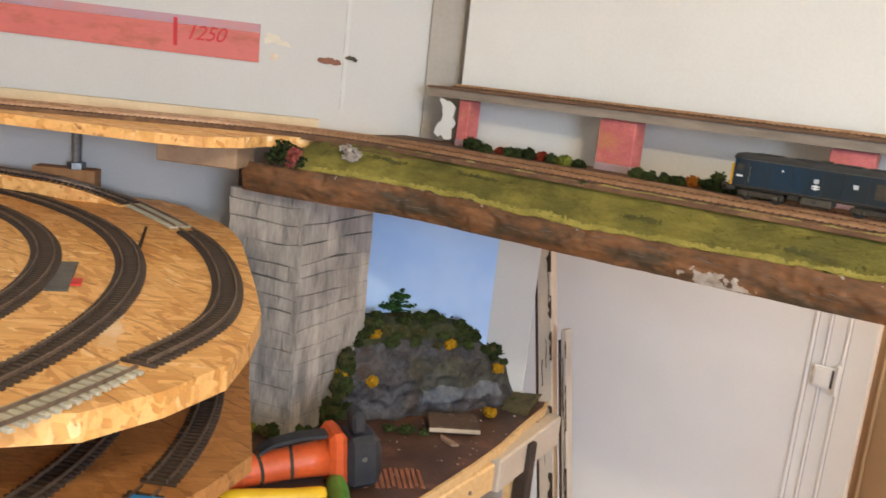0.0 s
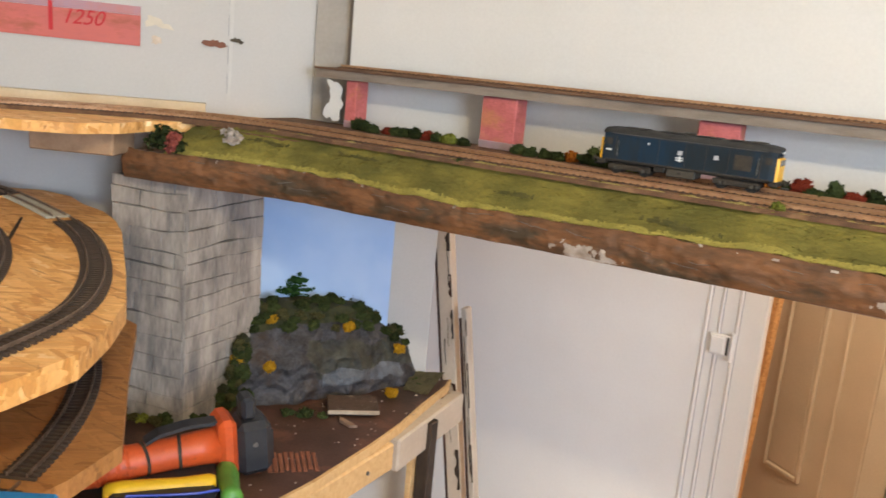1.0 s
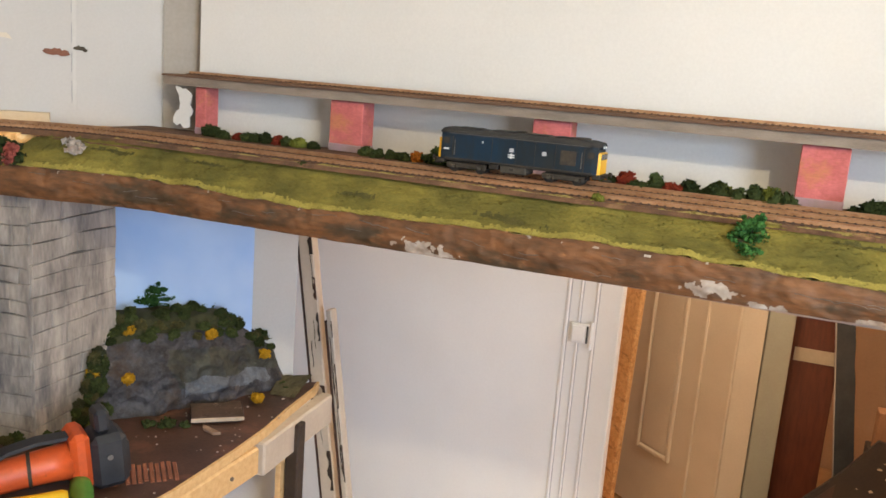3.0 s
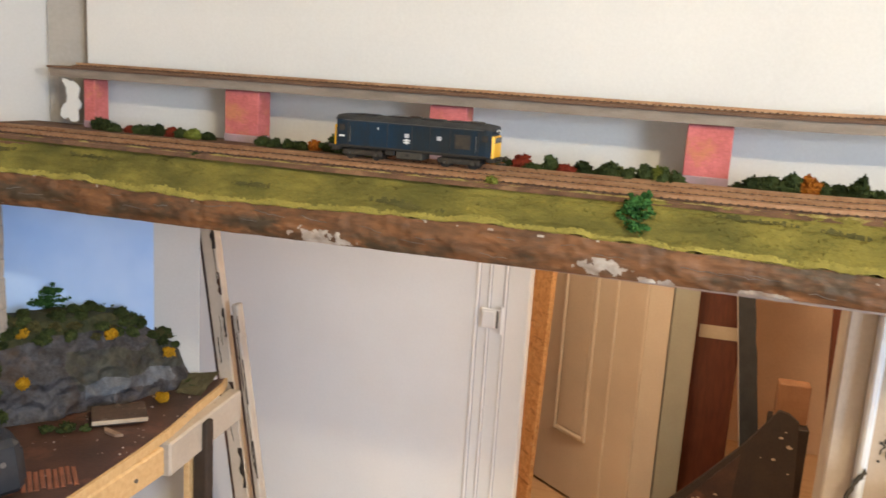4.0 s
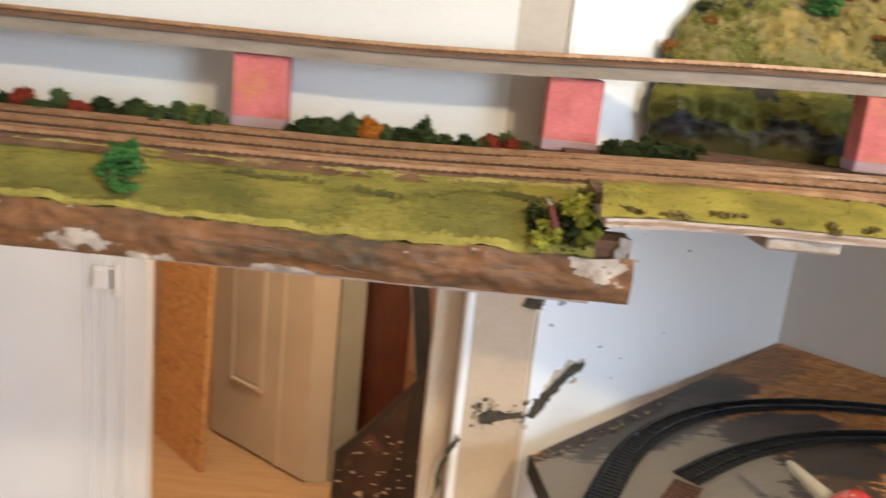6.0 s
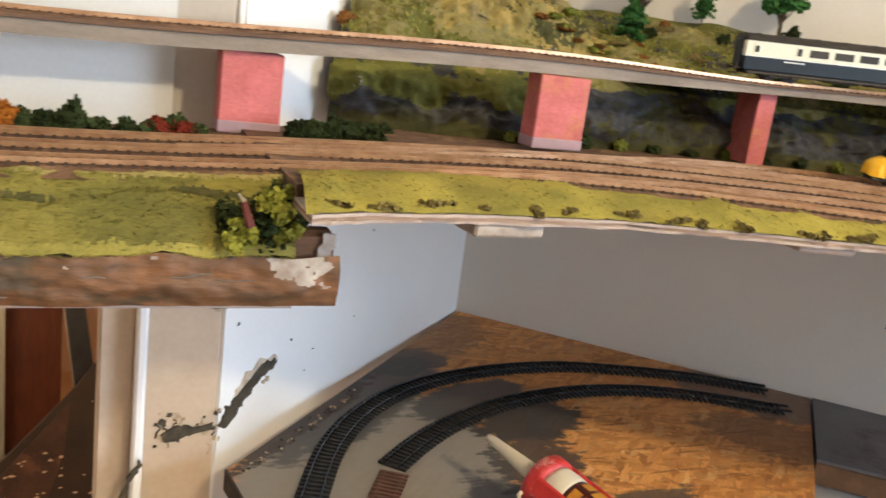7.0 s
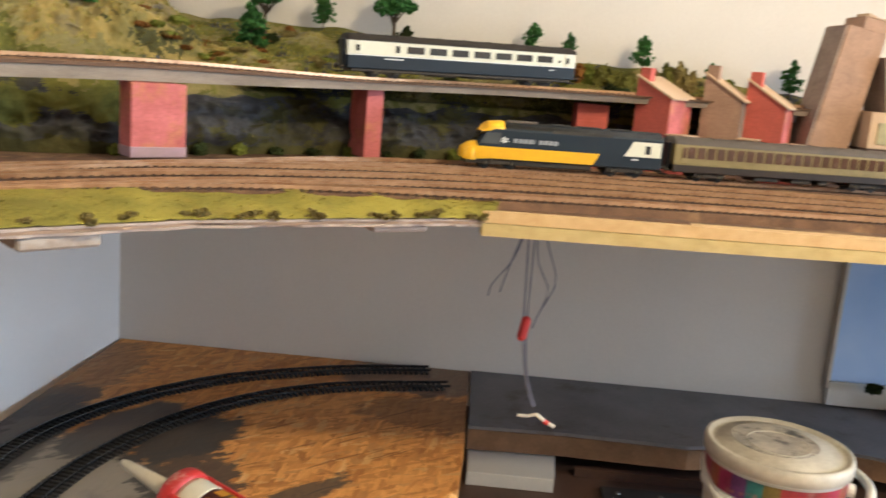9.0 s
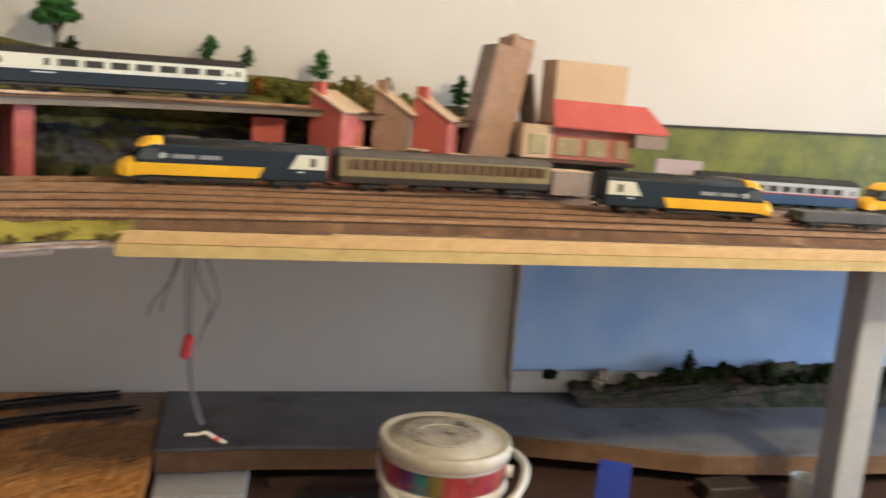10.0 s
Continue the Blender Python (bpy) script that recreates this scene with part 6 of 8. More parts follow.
for i in range(13):
    f = i / 12
    part("sleeper", B((-0.0155, -0.0017, 0), (0.0155, 0.0017, 0.003), 0.0004, pose(0.862 - 0.044 * f, 1.287 - 0.075 * f, 0.8946, 0, 0, -32 + 5 * f)), RUSTB, rusty)
for s in (-1, 1):
    part("web", sweep(bmesh.new(), [Vector((0.862 + s * 0.0085, 1.287 - s * 0.005, 0.8948)), Vector((0.818 + s * 0.0085, 1.212 - s * 0.005, 0.8948))], [(-0.0012, 0), (-0.0012, 0.0016), (0.0012, 0.0016), (0.0012, 0)]), RUSTB, rusty)
for k in range(160):
    t = RND.random()
    x, y = 0.70 + 0.17 * t, 1.318 + 0.185 * t
    single("plaster_crumb", B((-0.0016 - 0.0006 * (k % 4), -0.0012, 0), (0.0014, 0.0012, 0.0017), 0.0005, pose(0, 0, 0, 20, 10, k * 33)), (FRINGE, PLYD, DIRT, DIRT)[k // 3 % 4], "pale plaster crumb along the wall edge", "plaster crumb", pose(x + RND.uniform(0.004, 0.016), y - RND.uniform(0.004, 0.016), 0.8962), "plaster crumbs") if k % 3 == 0 else None

# cartridge gun
gun = thing("sealant_gun", "red framed sealant gun with a white nozzle lying on the table", "sealant gun", look((0.948, 1.238, 0.952), (1.02, 1.02, 0.925)) @ Matrix.Rotation(radians(180), 4, "X"))
part("nozzle", lathe(bmesh.new(), [(0.0028, -0.012), (0.0045, -0.006), (0.009, 0.055), (0.0095, 0.068)], 16), NOZZ, gun, "ivory plastic nozzle", True)
part("front_ring", lathe(bmesh.new(), [(0.012, 0.066), (0.0265, 0.066), (0.029, 0.069), (0.029, 0.080), (0.0265, 0.083), (0.012, 0.083)], 28), REDW, gun, "worn red front ring", True)
part("cartridge", lathe(bmesh.new(), [(0.0235, 0.083), (0.0245, 0.085), (0.0245, 0.30), (0.023, 0.302)], 28), TUBE, gun, "dark red printed cartridge", True)
part("cartridge_cap", lathe(bmesh.new(), [(0.0247, 0.083), (0.0252, 0.088), (0.0252, 0.105), (0.0247, 0.107)], 28), NOZZ, gun, "ivory cartridge cap", True)
for a in (200, 340):
    part("frame_bar", B((0.024, -0.010, 0.078), (0.029, 0.010, 0.32), 0.002, Matrix.Rotation(radians(a), 4, "Z")), REDW, gun, "worn red frame bar")
for a in (0, 45, 90, 135, 180, 225, 270, 315):
    for z0, z1, dy in ((0.112, 0.122, 0.006), (0.126, 0.146, 0.0075), (0.150, 0.160, 0.005), (0.165, 0.186, 0.0075), (0.19, 0.20, 0.006)):
        part("print_bar", B((0.0243, -dy, z0), (0.0250, dy, z1), 0.0003, Matrix.Rotation(radians(a + z0 * 300), 4, "Z")), mat("gold_print", (0.55, 0.26, 0.03), (0.42, 0.16, 0.02), 0.4, 80, 300, 0), gun, "gold label print")
part("hook", tube(bmesh.new(), [(0.030 * math.cos(t), 0.0, 0.076) if 0 else (0.029 + 0.008 * math.sin(t), 0.004, 0.078 + 0.008 * math.cos(t)) for t in [i * 0.5 for i in range(10)]], 0.002), NOZZ, gun, "white wire hook")

# shelf past the table
road = thing("grey_roadway_board", "blue-grey painted roadway board along the wall with a ragged front edge", "baseboard")
RW = [ea(0.569, 0.003, 0), ea(2.4, 0.003, 0), ea(2.4, 0.31, 0), ea(1.9, 0.285, 0), ea(1.48, 0.278, 0), ea(1.34, 0.268, 0), ea(1.20, 0.225, 0), ea(1.06, 0.184, 0), ea(0.98, 0.196, 0), ea(0.86, 0.226, 0), ea(0.70, 0.220, 0), ea(0.569, 0.226, 0)]
part("top", prism([(p.x, p.y) for p in RW], 0.880, 0.8955, rough=0.001), SLATE, road)
part("front_edge", sweep(bmesh.new(), [p + Vector((0, 0, 0.879)) for p in RW[2:]][::-1], [(-0.002, -0.016), (-0.003, 0.012), (0.002, 0.012), (0.002, -0.016)]), mat("rough_brown_edge", (0.15, 0.08, 0.04), (0.24, 0.13, 0.07), 0.8, 30, 220, 0.5), road, "rough brown edge")
shelf = thing("lower_shelf", "dark brown shelf below the roadway board", "shelf")
SH = [ea(0.55, 0.02, 0), ea(2.4, 0.02, 0), ea(2.4, 0.52, 0), ea(0.52, 0.52, 0)]
part("top", prism([(p.x, p.y) for p in SH], 0.822, 0.842), BROWNT, shelf)
part("front_strip", sweep(bmesh.new(), [ea(0.715, 0.232, 0.8425), ea(0.96, 0.236, 0.8425)], [(-0.004, 0), (-0.004, 0.012), (0.004, 0.012), (0.004, 0)]), SOIL, shelf)
for s, d in ((0.7, 0.06), (1.5, 0.06), (0.7, 0.48), (1.5, 0.48)):
    part("leg", B((-0.02, -0.02, 0), (0.02, 0.02, 0.892), 0.002, Matrix.Translation(ea(s, d, FLOOR))), PINE, shelf)
for s in (0.65, 1.2, 1.8, 2.3):
    part("roadway_support", B((-0.01, -0.05, 0), (0.01, 0.05, 0.038), 0.001, Matrix.Translation(ea(s, 0.08, 0.842)) @ Matrix.Rotation(radians(47), 4, "Z")), PINE, shelf)
single("flat_box", prism([tuple(ea(0.571, 0.185, 0))[:2], tuple(ea(0.692, 0.180, 0))[:2], tuple(ea(0.682, 0.290, 0))[:2], tuple(ea(0.571, 0.290, 0))[:2]], 0.8428, 0.8605, bevel=0.001), PAPER, "pale grey flat box lying on the shelf", "box")
plate = thing("steel_plate", "dark metal plate with screw holes on the shelf", "metal plate", Matrix.Translation(ea(0.82, 0.29, 0.8428)) @ Matrix.Rotation(radians(-43), 4, "Z"))
part("plate", B((-0.075, -0.025, 0), (0.075, 0.025, 0.004), 0.001), GREYW, plate)
for x in (-0.055, 0.0, 0.055):
    part("screw", lathe(bmesh.new(), [(0.004, 0.004), (0.003, 0.0055)], 10, Matrix.Translation((x, 0.008, 0))), STEEL, plate)
# hanging wires
wires = thing("hanging_wires", "thin grey-blue wires hanging from the board, with red connector", "cable")
top = Vector((1.292, 1.068, 1.216))
part("wire", tube(bmesh.new(), spline([top, (1.29, 1.063, 1.16), (1.287, 1.057, 1.105), (1.289, 1.052, 1.06), (1.293, 1.045, 1.030), (1.298, 1.037, 1.010)]), 0.0010, 5), WIRE, wires)
part("wire", tube(bmesh.new(), spline([top + Vector((0.006, -0.004, 0)), (1.294, 1.06, 1.16), (1.290, 1.055, 1.105), (1.290, 1.050, 1.06), (1.296, 1.044, 1.030), (1.300, 1.036, 1.010)]), 0.0009, 5), WIRE, wires)
for pts in ([(1.294, 1.068, 1.216), (1.285, 1.078, 1.17), (1.270, 1.092, 1.14), (1.268, 1.095, 1.118)], [(1.298, 1.062, 1.216), (1.300, 1.058, 1.17), (1.309, 1.048, 1.14), (1.302, 1.056, 1.105), (1.300, 1.058, 1.09)], [(1.300, 1.060, 1.216), (1.308, 1.05, 1.18), (1.314, 1.043, 1.15), (1.306, 1.051, 1.12)], [(1.293, 1.068, 1.216), (1.281, 1.080, 1.16), (1.276, 1.086, 1.13)]):
    part("wire", tube(bmesh.new(), spline(pts), 0.0008, 5), WIRE, wires)
part("connector", B((-0.006, -0.0045, -0.016), (0.006, 0.0045, 0.010), 0.003, pose(1.287, 1.055, 1.103, 8, 12, 30)), REDP, wires, "red plastic connector")
part("wire_end", tube(bmesh.new(), [(1.299, 1.037, 1.010), (1.304, 1.032, 1.005), (1.310, 1.035, 1.001), (1.317, 1.026, 0.996)], 0.0022, 6), TUBW, wires, "white wire end")
part("wire_end", tube(bmesh.new(), [(1.299, 1.037, 1.010), (1.293, 1.043, 1.007), (1.285, 1.051, 1.007)], 0.0018, 6), TUBW, wires, "white wire end")
part("wire_tip", tube(bmesh.new(), [(1.3085, 1.0345, 1.0015), (1.3125, 1.0315, 0.9990)], 0.0027, 6), REDP, wires, "red band")

# paint tub
tub = thing("paint_tub", "white plastic paint tub with a stained lid, coloured label and handle", "paint tub", pose(1.520, 0.882, 0.8425))
part("body", lathe(bmesh.new(), [(0.064, 0.0), (0.067, 0.003), (0.0725, 0.128), (0.073, 0.130)], 56), TUBW, tub, "", True)
part("lid", lathe(bmesh.new(), [(0.0735, 0.130), (0.0770, 0.1315), (0.0775, 0.141), (0.0760, 0.1465), (0.0725, 0.1475), (0.0705, 0.144), (0.0645, 0.143), (0.0635, 0.1455), (0.0, 0.1455)], 56), LID, tub, "stained cream lid", True)
part("lid_stain", lathe(bmesh.new(), [(0.046, 0.1456), (0.046, 0.1461), (0.0, 0.1461)], 40, pose(0.006, 0.008, 0)), mat("grey_lid_stain", (0.30, 0.27, 0.24), (0.52, 0.46, 0.38), 0.5, 50, 160, 0.2, c=(0.10, 0.095, 0.09), cscale=60, cut=0.53), tub, "grey stain")
part("lid_ring", tube(bmesh.new(), [(0.033 * math.cos(t), 0.033 * math.sin(t), 0.1463) for t in [i * 0.2 for i in range(31)]], 0.0008, 5), LID, tub)
cols = [(0.36, 0.03, 0.04), (0.40, 0.025, 0.07), (0.38, 0.09, 0.04), (0.34, 0.025, 0.09), (0.15, 0.04, 0.17), (0.03, 0.22, 0.22), (0.20, 0.15, 0.04), (0.40, 0.04, 0.05), (0.36, 0.025, 0.04)]
for k in range(27):
    c = cols[k % 9]
    a0, a1 = 2 * math.pi * k / 27, 2 * math.pi * (k + 1) / 27
    bm = bmesh.new()
    vs = [[bm.verts.new((r * math.cos(a0 + (a1 - a0) * j / 4), r * math.sin(a0 + (a1 - a0) * j / 4), z)) for j in range(5)] for r, z in ((0.0724, 0.102), (0.0736, 0.1265))]
    for j in range(4):
        bm.faces.new((vs[0][j], vs[0][j + 1], vs[1][j + 1], vs[1][j]))
    part("label_band", bm, mat("label_%d" % (k % 9), c, tuple(v * 0.5 for v in c), 0.4, 60, 300, 0, c=(0.30, 0.12, 0.10), cscale=70, cut=0.55), tub, "coloured label block")
part("rim", lathe(bmesh.new(), [(0.071, 0.092), (0.0755, 0.093), (0.0755, 0.099), (0.071, 0.100)], 56), TUBW, tub, "", True)
RT_, FT_ = Vector((0.466, -0.885, 0)), Vector((-0.885, -0.466, 0))
loop = [RT_ * (0.012 + 0.084 * math.cos(radians(a))) + FT_ * (0.083 * math.sin(radians(a))) + Vector((0, 0, 0.116 - 0.034 * max(0, math.sin(radians(a))))) for a in range(-60, 186, 6)]
part("handle", tube(bmesh.new(), loop, 0.0048, 8), TUBW, tub, "white plastic handle", True)
part("handle_lug", lathe(bmesh.new(), [(0.007, -0.003), (0.008, 0.0), (0.007, 0.006)], 12, Matrix.Translation(RT_ * 0.0745 + Vector((0, 0, 0.112))) @ RT_.to_track_quat("Z", "Y").to_matrix().to_4x4()), TUBW, tub, "white handle lug")
single("blue_carton", prism([(-0.018, 0), (0.018, 0), (0.014, 0.085), (-0.006, 0.10)], -0.02, 0.02, m=Matrix.Rotation(radians(90), 4, "X")), DBLUEP, "bright blue carton with a pale top standing on the shelf", "carton", Matrix.Translation(ea(1.135, 0.39, 0.8425)) @ Matrix.Rotation(radians(20), 4, "Z"))
single("white_cup", lathe(bmesh.new(), [(0.018, 0), (0.020, 0.002), (0.022, 0.045), (0.020, 0.045), (0.018, 0.004)], 24), TUBW, "small white cup standing on the shelf", "cup", Matrix.Translation(ea(1.46, 0.34, 0.8425)), shade=True)
single("wood_offcut", B((-0.04, -0.02, 0), (0.04, 0.02, 0.022), 0.002), DARKW, "dark brown wooden offcut on the shelf", "offcut", Matrix.Translation(ea(1.36, 0.30, 0.8425)) @ Matrix.Rotation(radians(-40), 4, "Z"))
postp = thing("support_post", "grey painted square support post under the station board", "post", Matrix.Translation(ea(1.46, 0.40, FLOOR)) @ Matrix.Rotation(radians(-43), 4, "Z"))
part("post", B((-0.022, -0.022, 0), (0.022, 0.022, 1.287), 0.003), GREYPOST, postp)
single("black_cable", tube(bmesh.new(), [tuple(ea(1.36 + 0.1 * f, 0.34, 1.212 - 0.02 * math.sin(f * 3.1))) for f in [i / 8 for i in range(9)]], 0.003, 6), BLACKP, "black cable looping under the station board", "cable")
# low backdrop
lowsky = thing("low_backdrop", "sky blue painted backdrop board with a pale frame on the lower wall", "backdrop", Matrix.Translation(ea(1.122, 0.003, 0.0)) @ Matrix.Rotation(math.atan2(-0.678, 0.735), 4, "Z"), kind="structure")
part("sky_panel", B((0.0, -0.010, 0.937), (1.4, -0.001, 1.217), 0.001), SKYP, lowsky, "blue sky paint")
part("frame_strip", B((-0.007, -0.014, 0.925), (-0.001, -0.001, 1.217), 0.001), CASE, lowsky, "narrow timber strip")
part("white_strip", B((-0.001, -0.012, 0.898), (0.45, -0.001, 0.936), 0.001), WHITE, lowsky)
for s, r, hgt, mt, lab in ((1.18, 0.014, 0.010, LEAF, "small dark shrub"), (1.27, 0.03, 0.018, mat("tan_rock", (0.34, 0.25, 0.16), (0.22, 0.16, 0.11), 0.9, 40, 260, 0.5), "tan rock"), (1.33, 0.02, 0.016, LEAF, "dark shrub")):
    bush(tuple(ea(s, 0.035, 0.93 if s < 1.2 else 0.915)), (r, 0.012, hgt), mt, lab + " standing before the lower backdrop", 160, 0.003)
rockm = single("low_rock", sheet(200, 40, lambda u, v: ea(1.22 + 0.95 * u, 0.012 + 0.07 * v, 0.8955 + (0.018 + 0.034 * smooth(0.05, 0.35, u) + 0.014 * nz(u, v, 0, 13) + 0.010 * nz(u, v, 0, 40) + 0.004 * nz(u, v, 0, 110)) * (1 - v) ** 0.8)), [mat("dark_brown_rock", (0.12, 0.085, 0.06), (0.05, 0.04, 0.03), 0.9, 30, 220, 0.8, c=(0.05, 0.055, 0.02), cscale=18, cut=0.52), MOSS], "low dark brown rocky bank under the backdrop", "model rock", shade=True)
for p in rockm.data.polygons:
    c = p.center
    if nz(c.x, c.y, c.z, 45) + 0.7 * nz(c.x, c.y, c.z, 130) > 0.25:
        p.material_index = 1
for k in range(34):
    s = 1.40 + 0.85 * k / 33
    bush(tuple(ea(s, 0.02 + 0.04 * RND.random(), 0.925 + 0.012 * RND.random())), (RND.uniform(0.010, 0.022), 0.014, RND.uniform(0.008, 0.018)), LEAF, "dark green shrub on the low rocky bank", 150, 0.0026)
conifer(tuple(ea(1.435, 0.035, 0.93)), 0.05, 0.028, LEAF, "small dark tree in front of the lower backdrop", 31)

# ---------------- rolling stock ----------------
def loft(bm, rings, mi=0, cap=True):
    """Joins rings of equally many points into one skin."""
    vs = [[bm.verts.new(p) for p in r] for r in rings]
    n = len(vs[0])
    for a, b in zip(vs, vs[1:]):
        for i in range(n - 1):
            f = bm.faces.new((a[i], b[i], b[i + 1], a[i + 1]))
            f.material_index = mi
    if cap:
        for ring in (vs[0], vs[-1][::-1]):
            f = bm.faces.new(ring)
            f.material_index = mi
    bmesh.ops.recalc_face_normals(bm, faces=bm.faces)
    return bm


def bogie(parent, x, L, r, n=2, mt=None):
    """A bogie: side frames with axle boxes and springs, and its wheels."""
    bg = part("bogie", B((x - L / 2, -0.0105, r * 0.9), (x + L / 2, 0.0105, r * 1.9), 0.001), mt or UNDER, parent)
    for s in (-1, 1):
        part("side_frame", B((x - L / 2 - 0.002, s * 0.0128 - 0.0015, r * 0.75), (x + L / 2 + 0.002, s * 0.0128 + 0.0015, r * 1.75), 0.0008), mt or UNDER, bg)
        for k in range(n):
            wx0 = x + (k / (n - 1) - 0.5) * L * 0.72
            part("axle_box", B((wx0 - 0.0022, s * 0.0148 - 0.0012, r * 0.7), (wx0 + 0.0022, s * 0.0148 + 0.0012, r * 1.35), 0.0006), TANK, bg)
            part("spring", cyl(bmesh.new(), (wx0 + 0.005, s * 0.0146, r * 0.8), (wx0 + 0.005, s * 0.0146, r * 1.5), 0.0014, seg=8), UNDER, bg)
    for k in range(n):
        wx0 = x + (k / (n - 1) - 0.5) * L * 0.72
        for s in (-1, 1):
            part("wheel", lathe(bmesh.new(), [(r * 0.5, -0.0012), (r, -0.0012), (r, 0.0008), (r * 1.1, 0.0012), (r * 0.5, 0.0012)], 18, Matrix.Translation((wx0, s * 0.0083, r)) @ Matrix.Rotation(radians(90), 4, "X")), UNDER, bg)
    return bg


def buffers(parent, x, s, z=0.014):
    for y in (-0.011, 0.011):
        part("buffer", cyl(cyl(bmesh.new(), (x, y, z), (x + s * 0.006, y, z), 0.0013, seg=8), (x + s * 0.006, y, z), (x + s * 0.0072, y, z), 0.003, seg=12), UNDER, parent)
    part("coupling", B((x, -0.004, z - 0.007), (x + s * 0.009, 0.004, z - 0.005), 0.0004), UNDER, parent)


def side_bar(name, parent, x0, x1, z0, z1, y, material, label="", t=0.0004, both=True):
    for s in ((-1, 1) if both else (-1,)):
        part(name, B((x0, s * y - t, z0), (x1, s * y + t, z1)), material, parent, label)


def diesel(m):
    """A weathered blue diesel with yellow ends."""
    L, W = 0.196, 0.0178
    lo = thing("diesel_locomotive", "weathered blue model diesel locomotive with grey roof and yellow ends", "model locomotive", m)

    def ring(x, w, top):
        pts = [(-w, 0.0150), (-w, 0.0430 * top), (-w * 0.93, 0.0466 * top), (w * 0.93, 0.0466 * top), (w, 0.0430 * top), (w, 0.0150)]
        return [(x, y, z) for y, z in pts]

    part("body", loft(bmesh.new(), [ring(-L / 2 + 0.0035, W * 0.94, 0.97), ring(-L / 2 + 0.010, W, 1), ring(L / 2 - 0.010, W, 1), ring(L / 2 - 0.0035, W * 0.94, 0.97)]), BLUE, lo)
    rr = []
    for x, k in ((-L / 2 + 0.002, 0.86), (-L / 2 + 0.012, 1), (L / 2 - 0.012, 1), (L / 2 - 0.002, 0.86)):
        rr.append([(x, W * 0.97 * math.cos(a) * (0.97 if k < 1 else 1), 0.0455 * (0.985 if k < 1 else 1) + 0.0068 * k * math.sin(a)) for a in [math.pi * i / 10 for i in range(11)]])
    part("roof", loft(bmesh.new(), rr), ROOF, lo, "dusty grey roof", True)
    for x in (-0.062, -0.02, 0.02, 0.055):
        part("roof_panel", B((x - 0.014, -0.008, 0.0515), (x + 0.014, 0.008, 0.0528), 0.0005), ROOF, lo)
    part("roof_fan", lathe(bmesh.new(), [(0.009, 0.0515), (0.009, 0.0535), (0.0, 0.0535)], 20, Matrix.Translation((0.072, 0, 0))), UNDER, lo)
    part("exhaust", B((-0.008, -0.004, 0.0525), (0.004, 0.004, 0.0542), 0.0005), UNDER, lo)
    for s in (-1, 1):
        e = s * (L / 2 - 0.0034)
        ends = [[(e, y, z) for y, z in ((-W * 0.93, 0.0150), (-W * 0.93, 0.0395), (W * 0.93, 0.0395), (W * 0.93, 0.0150))], [(e + s * 0.0030, y, z) for y, z in ((-W * 0.86, 0.0155), (-W * 0.84, 0.0385), (W * 0.84, 0.0385), (W * 0.86, 0.0155))]]
        front = part("yellow_end", loft(bmesh.new(), ends), YELLOW, lo, "yellow warning end")
        for y0, y1 in ((-0.0142, -0.0052), (-0.0042, 0.0042), (0.0052, 0.0142)):
            part("cab_window", B((e + s * 0.0012, y0, 0.0315), (e + s * 0.0034, y1, 0.0378), 0.0003), GLASSD, front)
        part("headcode_box", B((e - s * 0.001, -0.0075, 0.0425), (e + s * 0.0022, 0.0075, 0.0478), 0.0005), BLUE, front)
        for y in (-0.005, 0.005):
            part("marker_light", lathe(bmesh.new(), [(0.0014, 0), (0.0014, 0.0008), (0, 0.001)], 10, Matrix.Translation((e + s * 0.0022, y, 0.0452)) @ Matrix.Rotation(radians(90 * s), 4, "Y")), WPRINT, front)
        part("skirt", B((e - 0.006, -W * 0.9, 0.0095), (e + 0.004, W * 0.9, 0.0152), 0.001), UNDER, lo)
        buffers(lo, e + s * 0.004, s)
        side_bar("cab_side_window", lo, min(s * 0.0835, s * 0.0905), max(s * 0.0835, s * 0.0905), 0.0325, 0.0395, W + 0.0001, GLASSD, "dark cab side window")
        side_bar("cab_door_line", lo, s * 0.0790 - 0.0004, s * 0.0790 + 0.0004, 0.0165, 0.0425, W + 0.0001, UNDER)
        side_bar("handrail", lo, s * 0.0765 - 0.0003, s * 0.0765 + 0.0003, 0.020, 0.038, W + 0.0006, STEEL)
    side_bar("grille", lo, 0.052, 0.070, 0.0225, 0.0385, W + 0.0001, UNDER, "dark radiator grille")
    side_bar("engine_room_window", lo, -0.0085, -0.0035, 0.0300, 0.0345, W + 0.0002, PAPER, "small pale window")
    side_bar("engine_room_window", lo, 0.0305, 0.0355, 0.0300, 0.0345, W + 0.0002, PAPER, "small pale window")
    side_bar("white_tag", lo, -0.0425, -0.0410, 0.0365, 0.0390, W + 0.0002, WPRINT, "tiny white tag")
    for dz in (0.0238, 0.0262):
        side_bar("emblem_bar", lo, -0.0100, -0.0020, dz, dz + 0.0012, W + 0.0002, WPRINT, "white emblem stroke")
    side_bar("emblem_bar", lo, -0.0068, -0.0052, 0.0225, 0.0288, W + 0.0002, WPRINT, "white emblem stroke")
    side_bar("number_bar", lo, -0.0905, -0.0835, 0.0255, 0.0275, W + 0.0002, WPRINT, "white number bar")
    side_bar("sole_bar", lo, -L / 2 + 0.008, L / 2 - 0.008, 0.0150, 0.0165, W + 0.0002, UNDER)
    side_bar("gutter", lo, -L / 2 + 0.014, L / 2 - 0.014, 0.0448, 0.0455, W * 0.985, GREYP)
